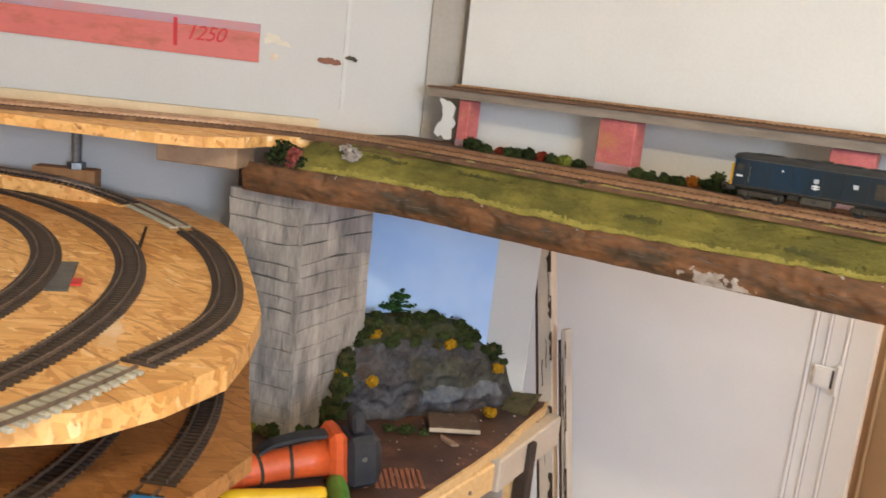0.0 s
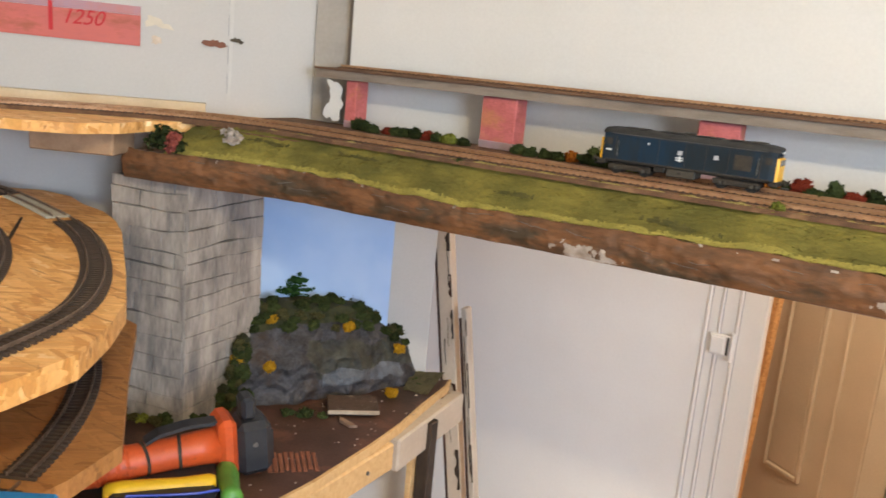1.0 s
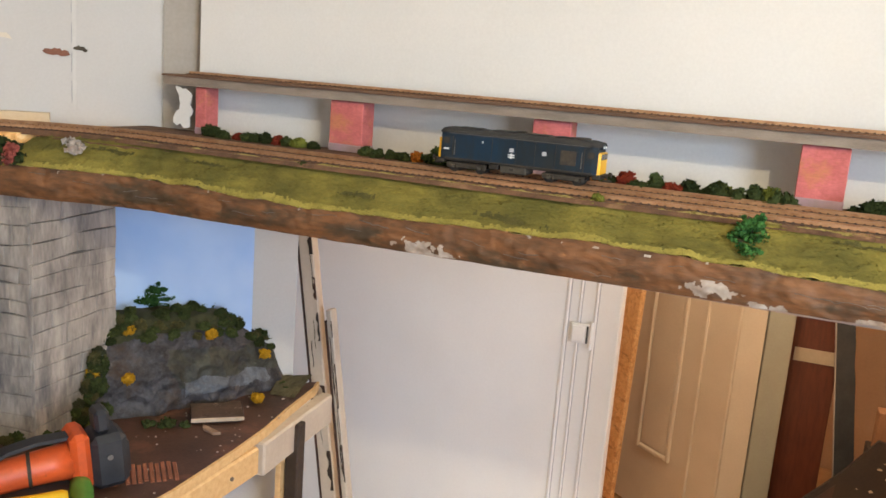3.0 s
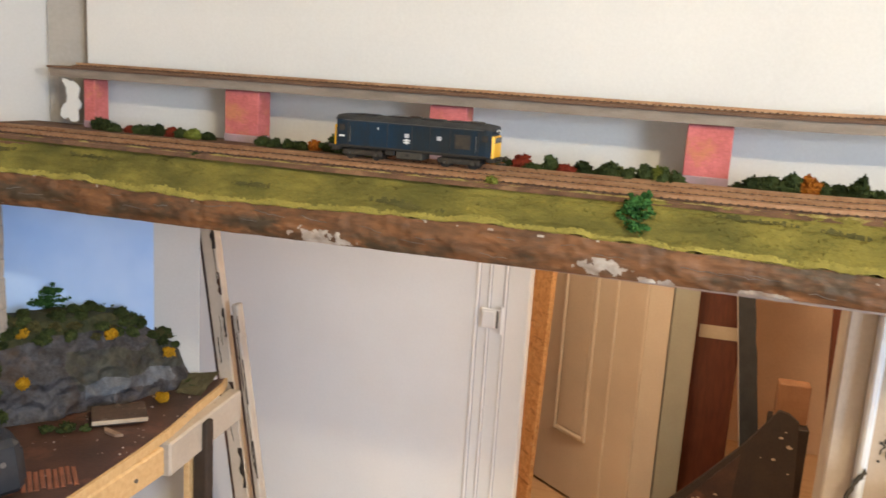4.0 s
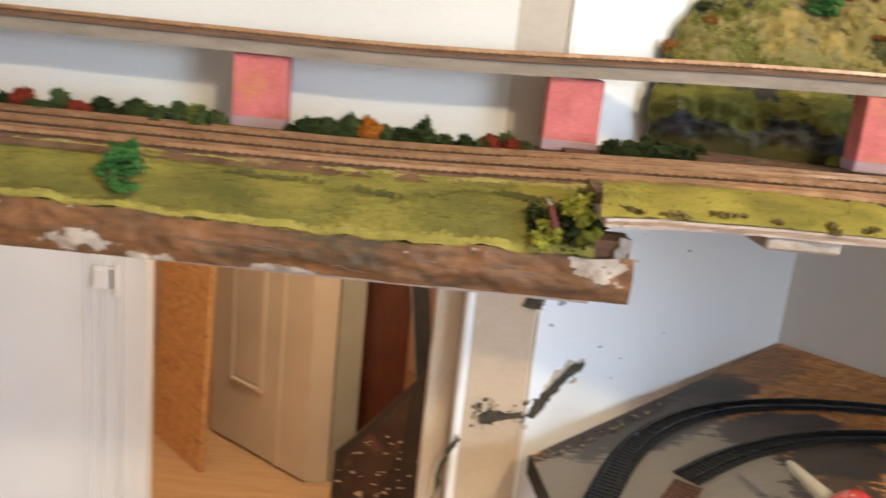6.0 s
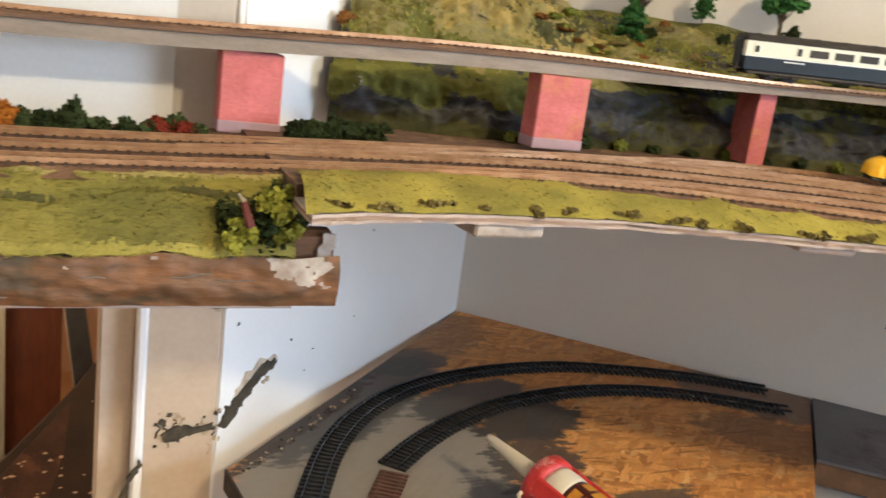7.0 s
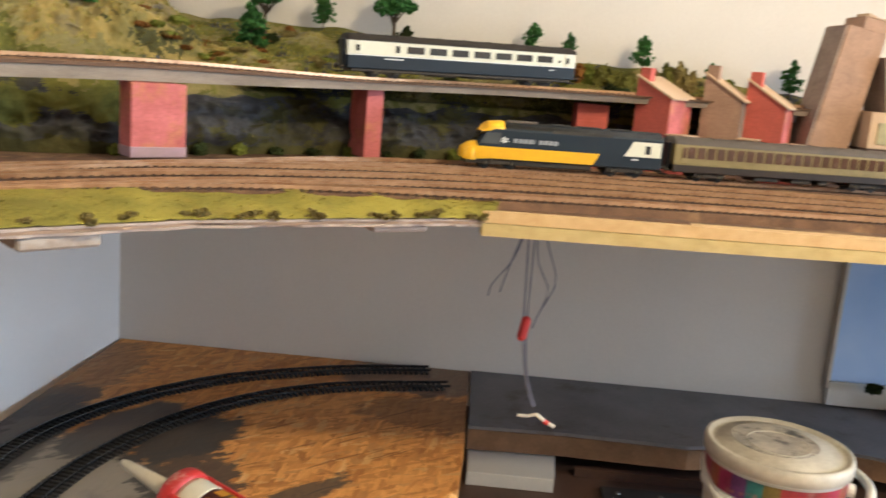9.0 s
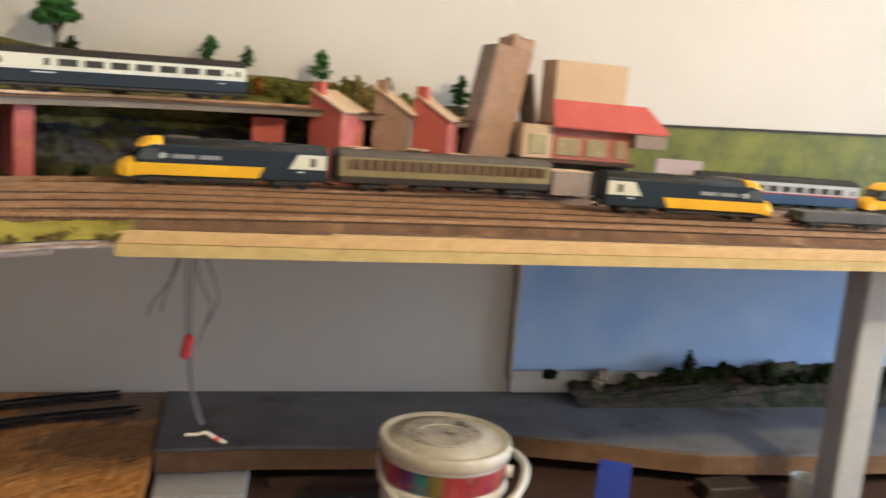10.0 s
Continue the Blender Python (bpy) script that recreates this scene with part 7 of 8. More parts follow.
    for x in (-0.030, 0.0, 0.022, 0.046):
        side_bar("panel_line", lo, x - 0.0002, x + 0.0002, 0.0170, 0.0440, W + 0.0001, UNDER)
    tk = part("fuel_tank", B((-0.020, -0.0150, 0.0045), (0.012, 0.0150, 0.0148), 0.0015), TANK, lo, "dusty fuel tank")
    part("tank_gauge", B((-0.008, -0.0156, 0.008), (-0.003, -0.0148, 0.011), 0.0002), UNDER, tk)
    part("battery_box", B((-0.034, -0.0140, 0.0075), (-0.022, 0.0140, 0.0148), 0.001), UNDER, lo)
    part("frame", B((-L / 2 + 0.006, -0.013, 0.0125), (L / 2 - 0.006, 0.013, 0.0152), 0.0005), UNDER, lo)
    for x in (-0.062, 0.056):
        bogie(lo, x, 0.046, 0.0062)
    return lo


CABG = mat("grey_cab_glass", (0.085, 0.09, 0.095), (0.06, 0.065, 0.07), 0.15, 30, 200, 0)


def power_car(m, label):
    """A wedge-nosed power car: yellow nose and flash, grey-blue sides."""
    L, W = 0.232, 0.0175
    pc = thing("power_car", label, "model locomotive", m)

    def ring(x, w, z0, top, sh):
        return [(x, -w, z0), (x, -w, sh), (x, -w * 0.90, top - 0.004), (x, -w * 0.6, top), (x, w * 0.6, top), (x, w * 0.90, top - 0.004), (x, w, sh), (x, w, z0)]

    x0 = -L / 2
    part("body", loft(bmesh.new(), [ring(x0 + 0.034, W, 0.0110, 0.0495, 0.042), ring(L / 2, W, 0.0110, 0.0495, 0.042)]), DBLUE, pc, "", False)
    part("nose", loft(bmesh.new(), [ring(x0, W * 0.55, 0.0105, 0.0195, 0.0165), ring(x0 + 0.002, W * 0.70, 0.0092, 0.0222, 0.0182), ring(x0 + 0.008, W * 0.86, 0.0088, 0.0258, 0.0215), ring(x0 + 0.0162, W * 0.95, 0.0088, 0.0288, 0.0246)]), YELLOW, pc, "yellow wedge nose", True)
    part("valance", B((x0 + 0.004, -W * 0.8, 0.0050), (x0 + 0.026, W * 0.8, 0.0090), 0.001), UNDER, pc, "black underside skirt")
    part("cab_front", loft(bmesh.new(), [ring(x0 + 0.0160, W * 0.95, 0.0088, 0.0288, 0.0246), ring(x0 + 0.0255, W * 0.975, 0.0090, 0.0455, 0.0380), ring(x0 + 0.0342, W, 0.0110, 0.0495, 0.042)]), DBLUE, pc)
    part("cab_roof", loft(bmesh.new(), [ring(x0 + 0.0205, W * 0.84, 0.0395, 0.0402, 0.0400), ring(x0 + 0.0240, W * 0.93, 0.0400, 0.0462, 0.0430), ring(x0 + 0.0300, W * 0.965, 0.0408, 0.0500, 0.0448), ring(x0 + 0.0450, W * 0.975, 0.0425, 0.0514, 0.0458)]), YELLOW, pc, "yellow cab roof", True)
    for s in (-1, 1):
        bm = bmesh.new()
        y = s * (W + 0.0006)
        for pts, nm, mt, lab in (
            ([(x0 + 0.032, 0.0115), (x0 + 0.150, 0.0115), (x0 + 0.157, 0.0240), (x0 + 0.032, 0.0240)], "yellow_flash", YELLOW, "yellow side flash"),
            ([(x0 + 0.015, 0.0100), (x0 + 0.033, 0.0115), (x0 + 0.033, 0.0240), (x0 + 0.015, 0.0240)], "cab_flash", YELLOW, "yellow cab side"),
            ([(x0 + 0.0185, 0.0272), (x0 + 0.0415, 0.0272), (x0 + 0.0415, 0.0392), (x0 + 0.0252, 0.0392)], "cab_window", CABG, "dark cab side window"),
            ([(x0 + 0.186, 0.0235), (x0 + 0.230, 0.0235), (x0 + 0.230, 0.0400), (x0 + 0.196, 0.0400)], "ivory_panel", IVORY, "ivory luggage panel"),
            ([(x0 + 0.211, 0.0270), (x0 + 0.217, 0.0270), (x0 + 0.217, 0.0360), (x0 + 0.211, 0.0360)], "guard_window", GLASSD, "dark guard window"),
        ):
            t = 0.0004 if nm in ("yellow_flash", "ivory_panel", "cab_flash") else 0.0009
            b = bmesh.new()
            if nm in ("cab_flash", "cab_window"):
                def yy(px):
                    return s * (W * (0.945 + 0.055 * smooth(x0 + 0.014, x0 + 0.033, px)) + t)
            else:
                def yy(px):
                    return s * (W + t)
            outer = [b.verts.new((px, yy(px), pz)) for px, pz in pts]
            inner = [b.verts.new((px, yy(px) - s * 0.002, pz)) for px, pz in pts]
            b.faces.new(outer if s < 0 else outer[::-1])
            for i in range(4):
                b.faces.new((outer[i], outer[(i + 1) % 4], inner[(i + 1) % 4], inner[i]))
            bmesh.ops.recalc_face_normals(b, faces=b.faces)
            part(nm, b, mt, pc, lab)
    side_bar("emblem_bar", pc, x0 + 0.0400, x0 + 0.0500, 0.0300, 0.0312, W + 0.0003, WPRINT, "white emblem stroke")
    side_bar("emblem_bar", pc, x0 + 0.0400, x0 + 0.0500, 0.0325, 0.0337, W + 0.0003, WPRINT, "white emblem stroke")
    side_bar("emblem_bar", pc, x0 + 0.0440, x0 + 0.0460, 0.0285, 0.0352, W + 0.0003, WPRINT, "white emblem stroke")
    for k in range(9):
        side_bar("lettering_bar", pc, x0 + 0.0560 + 0.0058 * k, x0 + 0.0560 + 0.0058 * k + (0.0046 if k != 4 else 0.001), 0.0295, 0.0340, W + 0.0003, GREY, "pale grey lettering bar")
    side_bar("number_bar", pc, x0 + 0.196, x0 + 0.203, 0.0195, 0.0212, W + 0.0003, WPRINT, "white number bar")
    part("windscreen", loft(bmesh.new(), [[(x0 + 0.0160, y, 0.0300) for y in (-0.0128, -0.0127, 0.0127, 0.0128)], [(x0 + 0.0232, y, 0.0428) for y in (-0.0110, -0.0109, 0.0109, 0.0110)]], cap=False), GLASSD, pc, "dark windscreen")
    rr = [[(x, W * 0.95 * math.cos(a), 0.0440 + 0.0068 * math.sin(a)) for a in [math.pi * i / 10 for i in range(11)]] for x in (x0 + 0.0452, L / 2 - 0.0005)]
    part("roof", loft(bmesh.new(), rr), ROOF, pc, "dark grey roof", True)
    part("roof_exhaust", B((x0 + 0.052, -0.007, 0.0495), (x0 + 0.085, 0.007, 0.0525), 0.0008), ROOFB, pc)
    for x in (x0 + 0.10, x0 + 0.135, x0 + 0.17):
        part("roof_panel", B((x, -0.009, 0.0498), (x + 0.025, 0.009, 0.0512), 0.0005), ROOF, pc)
    side_bar("roof_grille", pc, x0 + 0.10, x0 + 0.17, 0.0425, 0.0455, W * 0.975, UNDER)
    part("underframe", B((x0 + 0.065, -0.0145, 0.0045), (x0 + 0.150, 0.0145, 0.0112), 0.001), UNDER, pc)
    part("frame", B((x0 + 0.012, -0.012, 0.0090), (L / 2 - 0.002, 0.012, 0.0114), 0.0005), UNDER, pc)
    for x in (x0 + 0.042, L / 2 - 0.042):
        bogie(pc, x, 0.042, 0.0062)
    buffers(pc, L / 2, 1)
    return pc


def coach(m, L, label, roof, upper, lower, wins, ww_, wz0, wz1, trim=None, panes=GLASSD, low_split=0.0255):
    """A carriage: two-tone sides, a row of windows, domed roof, underframe and bogies."""
    W = 0.0178
    co = thing("carriage", label, "model carriage", m)
    part("lower_body", B((-L / 2, -W, 0.0098), (L / 2, W, low_split), 0.001), lower, co)
    part("upper_body", B((-L / 2, -W + 0.0002, low_split), (L / 2, W - 0.0002, 0.0425), 0.0008), upper, co)
    part("waist_stripe", B((-L / 2 + 0.0004, -W - 0.0002, low_split - 0.0006), (L / 2 - 0.0004, W + 0.0002, low_split + 0.0004)), trim or WPRINT, co)
    rr = []
    for x, k in ((-L / 2 - 0.0005, 0.9), (-L / 2 + 0.003, 1), (L / 2 - 0.003, 1), (L / 2 + 0.0005, 0.9)):
        rr.append([(x, W * 1.01 * math.cos(a), 0.0418 + 0.0085 * k * math.sin(a)) for a in [math.pi * i / 12 for i in range(13)]])
    part("roof", loft(bmesh.new(), rr), roof, co, "", True)
    for k in range(9):
        part("roof_rib", B((-L / 2 + L * (k + 0.5) / 9 - 0.0004, -0.010, 0.0490), (-L / 2 + L * (k + 0.5) / 9 + 0.0004, 0.010, 0.0506)), roof, co)
    for x in wins:
        side_bar("window", co, x - ww_ / 2, x + ww_ / 2, wz0, wz1, W + 0.0002, panes)
    for s in (-1, 1):
        part("door", B((s * (L / 2 - 0.012) - 0.004, -W - 0.0004, low_split + 0.0008), (s * (L / 2 - 0.012) + 0.004, W + 0.0004, 0.0415), 0.0003), upper, co)
        side_bar("door_window", co, s * (L / 2 - 0.012) - 0.0022, s * (L / 2 - 0.012) + 0.0022, wz0, wz1 - 0.001, W + 0.0006, panes)
        part("gangway", B((s * L / 2 - 0.0005 if s > 0 else s * L / 2 - 0.004, -0.008, 0.013), (s * L / 2 + 0.004 if s > 0 else s * L / 2 + 0.0005, 0.008, 0.043), 0.0006), BLACKP, co)
        buffers(co, s * L / 2, s, 0.0115)
        bogie(co, s * (L / 2 - 0.048), 0.036, 0.0058)
    part("underframe", B((-L / 2 + 0.004, -0.0145, 0.0105), (L / 2 - 0.004, 0.0145, 0.0128), 0.0005), UNDER, co)
    for x0_, x1_ in ((-0.045, -0.012), (0.004, 0.030), (0.040, 0.052)):
        part("equipment_box", B((x0_, -0.0140, 0.0045), (x1_, 0.0140, 0.0108), 0.001), UNDER, co)
    return co


i0 = min(range(len(T2)), key=lambda k: abs(T2[k].x - 0.06))
diesel(pose(T2[i0].x, T2[i0].y, T2[i0].z, 0, 0, 1))
hm = pose(1.394, 1.129, RT + 0.0160, 0, 0, -30) @ Matrix.Diagonal((1.0, 1.0, 1.03, 1))
power_car(hm, "model power car, yellow wedge nose, grey-blue sides and ivory panel")
hd = Vector((math.cos(radians(-30)), math.sin(radians(-30)), 0))
cc = Vector((1.394, 1.127, RT + 0.0160)) + Vector((math.cos(radians(-27)), math.sin(radians(-27)), 0)) * 0.126 + hd * 0.156
coach(pose(cc.x, cc.y, cc.z, 0, 0, -30), 0.300, "dirty brown and cream model carriage with many small windows", ROOFB, STONEC, CHOC, [-0.1292 + 0.0123 * k for k in range(22)], 0.0094, 0.0265, 0.0392, STONEC, mat("brown_carriage_glass", (0.07, 0.035, 0.02), (0.11, 0.05, 0.03), 0.25, 60, 200, 0), 0.0190)
gw = cc + hd * 0.186
van = thing("card_van", "plain grey-brown card van body behind the carriage", "model wagon", pose(gw.x, gw.y, gw.z, 0, 0, -30))
part("body", B((-0.031, -0.016, 0.004), (0.031, 0.016, 0.036), 0.0006), CARDG, van)
part("top_card", B((-0.032, -0.017, 0.0362), (0.032, 0.017, 0.038)), CARDL, van)
power_car(pose(1.772, 0.718, RT + 0.0165, 0, 0, -43) @ Matrix.Rotation(radians(180), 4, "Z"), "model power car with yellow nose pointing along the front line")
p = ea(1.435, 0.20, RT + 0.0160)
coach(pose(p.x, p.y, p.z, 0, 0, -42.7), 0.272, "pale grey and blue model carriage with a red roof line", ROOF, mat("pale_grey_paint", (0.50, 0.52, 0.56), (0.44, 0.46, 0.50), 0.45, 30, 200, 0.05), mat("mid_blue_paint", (0.03, 0.075, 0.17), (0.025, 0.06, 0.14), 0.45, 30, 200, 0.05), [-0.10 + 0.022 * k for k in range(10)], 0.015, 0.0285, 0.0365, REDP)
p = ea(1.705, 0.20, RT + 0.0160)
power_car(pose(p.x, p.y, p.z, 0, 0, -42.7), "model power car with yellow nose coupled to the pale carriage")
fw = thing("flat_wagon", "low dark grey model wagon on the front line", "model wagon", pose(1.910, 0.562, RT + 0.0150, 0, 0, -38))
part("body", B((-0.070, -0.0155, 0.008), (0.070, 0.0155, 0.021), 0.0008), GREYP, fw)
part("frame", B((-0.068, -0.012, 0.0062), (0.068, 0.012, 0.0079), 0.0004), UNDER, fw)
for x in (-0.045, 0.045):
    bogie(fw, x, 0.024, 0.0045)
for s in (-1, 1):
    buffers(fw, s * 0.070, s, 0.0115)
f0, f1 = (min(VP, key=lambda p: abs(p.x - x)) + Vector((0, 0, 0.0215 * thin(x))) for x in (1.282, 1.487))
mk, md = (f0 + f1) / 2, (f1 - f0).normalized()
ivory = coach(pose(mk.x, mk.y, mk.z, 0, -math.degrees(math.asin(md.z)), math.degrees(math.atan2(md.y, md.x))), 0.302, "long blue and ivory model carriage with dark roof", mat("dark_brown_roof", (0.040, 0.031, 0.025), (0.026, 0.021, 0.018), 0.75, 40, 220, 0.15, spec=0.2), IVORY, DBLUE, [-0.0673 + 0.029 * k for k in range(7)], 0.0215, 0.0300, 0.0378)
# Black strip also paints the shadow where the body curves under.
part("skirt", B((-0.146, -0.0166, 0.0060), (0.146, 0.0166, 0.0100), 0.001), UNDER, ivory, "black lower skirt with the shade under the curved body")
side_bar("door_window", ivory, -0.0925, -0.0875, 0.0300, 0.0378, 0.0180, GLASSD)
side_bar("door_window", ivory, 0.1255, 0.1290, 0.0305, 0.0335, 0.0180, GLASSD)
side_bar("lettering_bar", ivory, -0.106, -0.082, 0.0215, 0.0228, 0.0180, WPRINT, "white lettering bar")
side_bar("lettering_bar", ivory, 0.113, 0.121, 0.0205, 0.0215, 0.0180, WPRINT, "white lettering bar")

# ---------------- bushes and trees along the line ----------------
n = 0
bx = -0.462
rb = random.Random(11)
while bx < 0.80:
    skip = any(abs(bx - c) < 0.030 for c in (-0.235, 0.062, 0.383, 0.688))
    if not skip:
        hgt = rb.uniform(0.007, 0.0135) * (0.6 if bx > 0.78 else 1) * (1.25 if 0.30 < bx < 0.35 or 0.44 < bx < 0.6 else 1)
        k = rb.random() if bx < 0.72 else 0.0
        mt, lab = (LEAF, "dark green bush beside the track") if k < 0.84 else (LEAFY, "yellow-green bush beside the track") if k < 0.94 else (LEAFO, "rust orange bush beside the track") if k < 0.98 else (LEAFR, "red-brown bush beside the track")
        y = 1.252 + 0.012 * rb.random() + 0.02 * smooth(0.3, 0.9, bx)
        bush((bx, y, RT - 0.007 + lev(bx)), (rb.uniform(0.009, 0.015), 0.010, hgt), mt, lab, 230, 0.0021)
    bx += rb.uniform(0.014, 0.021)
for x, hgt, mt, lab in ((0.012, 0.026, LEAF, "taller dark green bush beside the track"), (0.275, 0.022, LEAF, "taller dark green bush beside the track"), (-0.02, 0.020, LEAFY, "tall yellow-green bush beside the track"), (0.497, 0.024, LEAFO, "tall orange bush beside the track"), (0.475, 0.024, LEAF, "tall dark green bush beside the track"), (0.545, 0.022, LEAF, "tall dark green bush beside the track"), (0.61, 0.015, LEAFR, "low scarlet bush beside the track"), (0.63, 0.014, LEAFR, "low scarlet bush beside the track"), (0.335, 0.020, LEAFY, "lime green bush beside the track"), (0.135, 0.012, LEAFO, "low orange bush beside the track")):
    bush((x, 1.255 + 0.02 * smooth(0.3, 0.9, x), RT - 0.006 + lev(x)), (0.013, 0.011, hgt * 0.62), mt, lab, 260, 0.0022)
for k in range(6):
    x = 0.755 + 0.015 * k
    bush((x, 1.335 + 0.004 * k, RT + 0.002), (0.010, 0.009, 0.005 + 0.003 * rb.random()), LEAF, "dark shrub at the foot of the hillside", 180, 0.002)
tree = conifer((0.325, 1.092, 1.198), 0.044, 0.036, LEAFB, "bright green leaning tree on the grass bank", 3, 6, n=2200, leaf=0.045)
tree.matrix_world = pose(0.322, 1.092, 1.197, 8, 20, 0)
bush((0.175, 1.108, RT - 0.008), (0.008, 0.006, 0.006), LEAFY, "small bright tuft at the edge of the track", 120, 0.0016)
bush((-0.185, 1.10, RT - 0.010), (0.006, 0.006, 0.004), LEAF, "tiny dark tuft on the bank", 80, 0.0015)
rb = random.Random(23)
endb = thing("end_bush", "dense mixed green and dark red bush on the bridge end", "model bush", pose(0.658, 1.083, 1.189))
part("dark_leaves", leaves(bmesh.new(), (0.008, 0.002, 0.026), (0.027, 0.015, 0.027), 1500, 0.0019, rb), LEAF, endb)
LIMEL = mat("fresh_lime_foliage", (0.20, 0.205, 0.032), (0.30, 0.285, 0.045), 0.95, 60, 300, 0.3, spec=0.1)
for c, r in (((0.013, -0.012, 0.038), 0.014), ((-0.010, -0.013, 0.013), 0.012), ((0.024, -0.008, 0.016), 0.009)):
    part("lime_leaves", leaves(bmesh.new(), c, (r, r * 0.7, r * 0.9), 420, 0.0019, rb), LIMEL, endb, "yellow-green leaves")
part("red_stick", cyl(bmesh.new(), (-0.003, -0.016, 0.022), (-0.008, -0.015, 0.038), 0.0032, 0.0022, 7), mat("dull_red_paint", (0.12, 0.024, 0.018), (0.07, 0.016, 0.014), 0.7, 40, 200, 0.1), endb, "dull red stick in the bush")
part("pale_tip", cyl(bmesh.new(), (-0.0078, -0.0155, 0.0385), (-0.0120, -0.0155, 0.0430), 0.0014, 0.0008, 6), PLAST, endb, "pale broken tip")
wb = thing("end_bush", "small green and pink-red bush beside the bridge track", "model bush", pose(-0.592, 1.020, 1.190))
part("dark_leaves", leaves(bmesh.new(), (-0.005, 0, 0.018), (0.032, 0.022, 0.020), 420, 0.003, rb), LEAF, wb)
part("red_leaves", leaves(bmesh.new(), (0.012, -0.008, 0.016), (0.016, 0.012, 0.014), 200, 0.003, rb), mat("dusty_pink_foliage", (0.30, 0.07, 0.05), (0.22, 0.05, 0.04), 0.95, 60, 300, 0.3), wb, "dusty pink leaves")
single("white_rubble", leaves(bmesh.new(), (0, 0, 0.004), (0.018, 0.010, 0.008), 120, 0.004, rb), PLAST, "white plaster rubble beside the bush", "rubble", pose(-0.52, 1.065, 1.215))
DRY = mat("dry_brown_flock", (0.20, 0.145, 0.04), (0.13, 0.10, 0.03), 0.95, 60, 400, 0.4)
for k in range(22):
    p = Vector(verge(rb.random() ** 0.8 * 0.96, 0.01 + 0.10 * rb.random()))
    w = rb.choice((0.004, 0.005, 0.008, 0.012))
    single("verge_tuft", leaves(bmesh.new(), (0, 0, 0.0), (w, 0.004, rb.uniform(0.0012, 0.003)), int(60 + 6000 * w), 0.0016, rb), DRY, "dry brown moss tuft on the grass verge", "grass tuft", pose(p.x, p.y, p.z, 0, 0, rb.uniform(-20, 20)), "verge tufts")

# ---------------- hillside in the corner ----------------
hill = thing("hillside", "rocky hillside with dark slate cliffs and mossy green slopes", "model hill")
WL = spline([(0.822, 1.478, 0), (0.98, 1.625, 0), (1.085, 1.705, 0), (1.16, 1.735, 0), (1.24, 1.70, 0), (1.42, 1.535, 0), (1.62, 1.352, 0), (1.90, 1.095, 0)], 0.01)
FLn = spline([(0.792, 1.436, 0), (0.85, 1.398, 0), (0.93, 1.374, 0), (1.06, 1.375, 0), (1.18, 1.378, 0), (1.30, 1.362, 0), (1.45, 1.312, 0), (1.60, 1.24, 0), (1.80, 1.08, 0)], 0.01)


def along(path, u):
    k = u * (len(path) - 1)
    i = min(int(k), len(path) - 2)
    return path[i].lerp(path[i + 1], k - i)


def hilltop(u):
    return 1.405 + 0.085 * smooth(0.03, 0.14, u) * (1 - smooth(0.31, 0.36, u)) - 0.022 * smooth(0.55, 0.75, u) - 0.02 * smooth(0.85, 1, u) - 0.03 * smooth(0.03, 0.0, u)


def crag(u):
    return smooth(0.10, 0.17, u) * (1 - smooth(0.31, 0.35, u))


def slope(u, v):
    a, b = along(FLn, u), along(WL, u)
    if v < 0.42:
        s = v / 0.42
        q, z = 0.10 * s ** 1.5, 1.236 + 0.075 * s ** 0.8
    else:
        s = (v - 0.42) / 0.58
        q, z = 0.10 + 0.90 * s, 1.311 + (hilltop(u) - 1.311) * ((0.18 * smooth(0, 0.35, s) + 0.82 * s ** 1.25) * (1 - crag(u)) + s ** 0.7 * crag(u))
    p = a.lerp(b, q)
    out = (a - b).normalized()
    d = (0.026 * nz(p.x, p.y, z, 10) + 0.018 * (0.45 - abs(nz(p.x, p.y, z, 19))) + 0.012 * (0.4 - abs(nz(p.x, p.y, z * 1.6, 42))) + 0.005 * nz(p.x, p.y, z, 90)) * smooth(0.0, 0.1, v) * (1 - smooth(0.85, 1.0, v))
    d *= 1 - 0.7 * smooth(0.26, 0.38, v) * (1 - smooth(0.45, 0.55, v))
    return Vector((p.x, p.y, z)) + out * d + Vector((0, 0, abs(d) * 0.35 + 0.006 * nz(p.x, p.y, 2, 22) * smooth(0.42, 0.52, v)))


bm = sheet(400, 170, slope)
bm.normal_update()
for f in bm.faces:
    c = f.calc_center_median()
    q = nz(c.x, c.y, c.z, 15) + 0.5 * nz(c.x, c.y, c.z, 40) + 0.45 * nz(c.x, c.y, c.z, 110) + rb.uniform(-0.12, 0.12)
    # Below deck height the moss is swapped darker, painting the viaduct's shade.
    if c.z < 1.305 + 0.012 * nz(c.x, c.y, 0, 25):
        f.material_index = 0 if q > -0.30 - 0.3 * smooth(1.0, 0.88, c.x) else 4
        if c.z < 1.252 + 0.01 * q:
            f.material_index = 4
        if c.x < 1.02 and c.z > 1.275 + 0.02 * q:
            f.material_index = 1
    else:
        f.material_index = 2 if q > 0.10 else 1
        if 0.93 < c.x + 0.05 * q < 1.17 and c.y > 1.43:
            f.material_index = 3 if q > -0.55 else 4
        elif q < -0.42:
            f.material_index = 0
part("rock", bm, [CLIFF, mat("olive_moss", (0.155, 0.142, 0.032), (0.08, 0.08, 0.021), 0.95, 20, 320, 0.9, spec=0.1), ROCKT, CRAG, DULL], hill, "", True)
bm = bmesh.new()
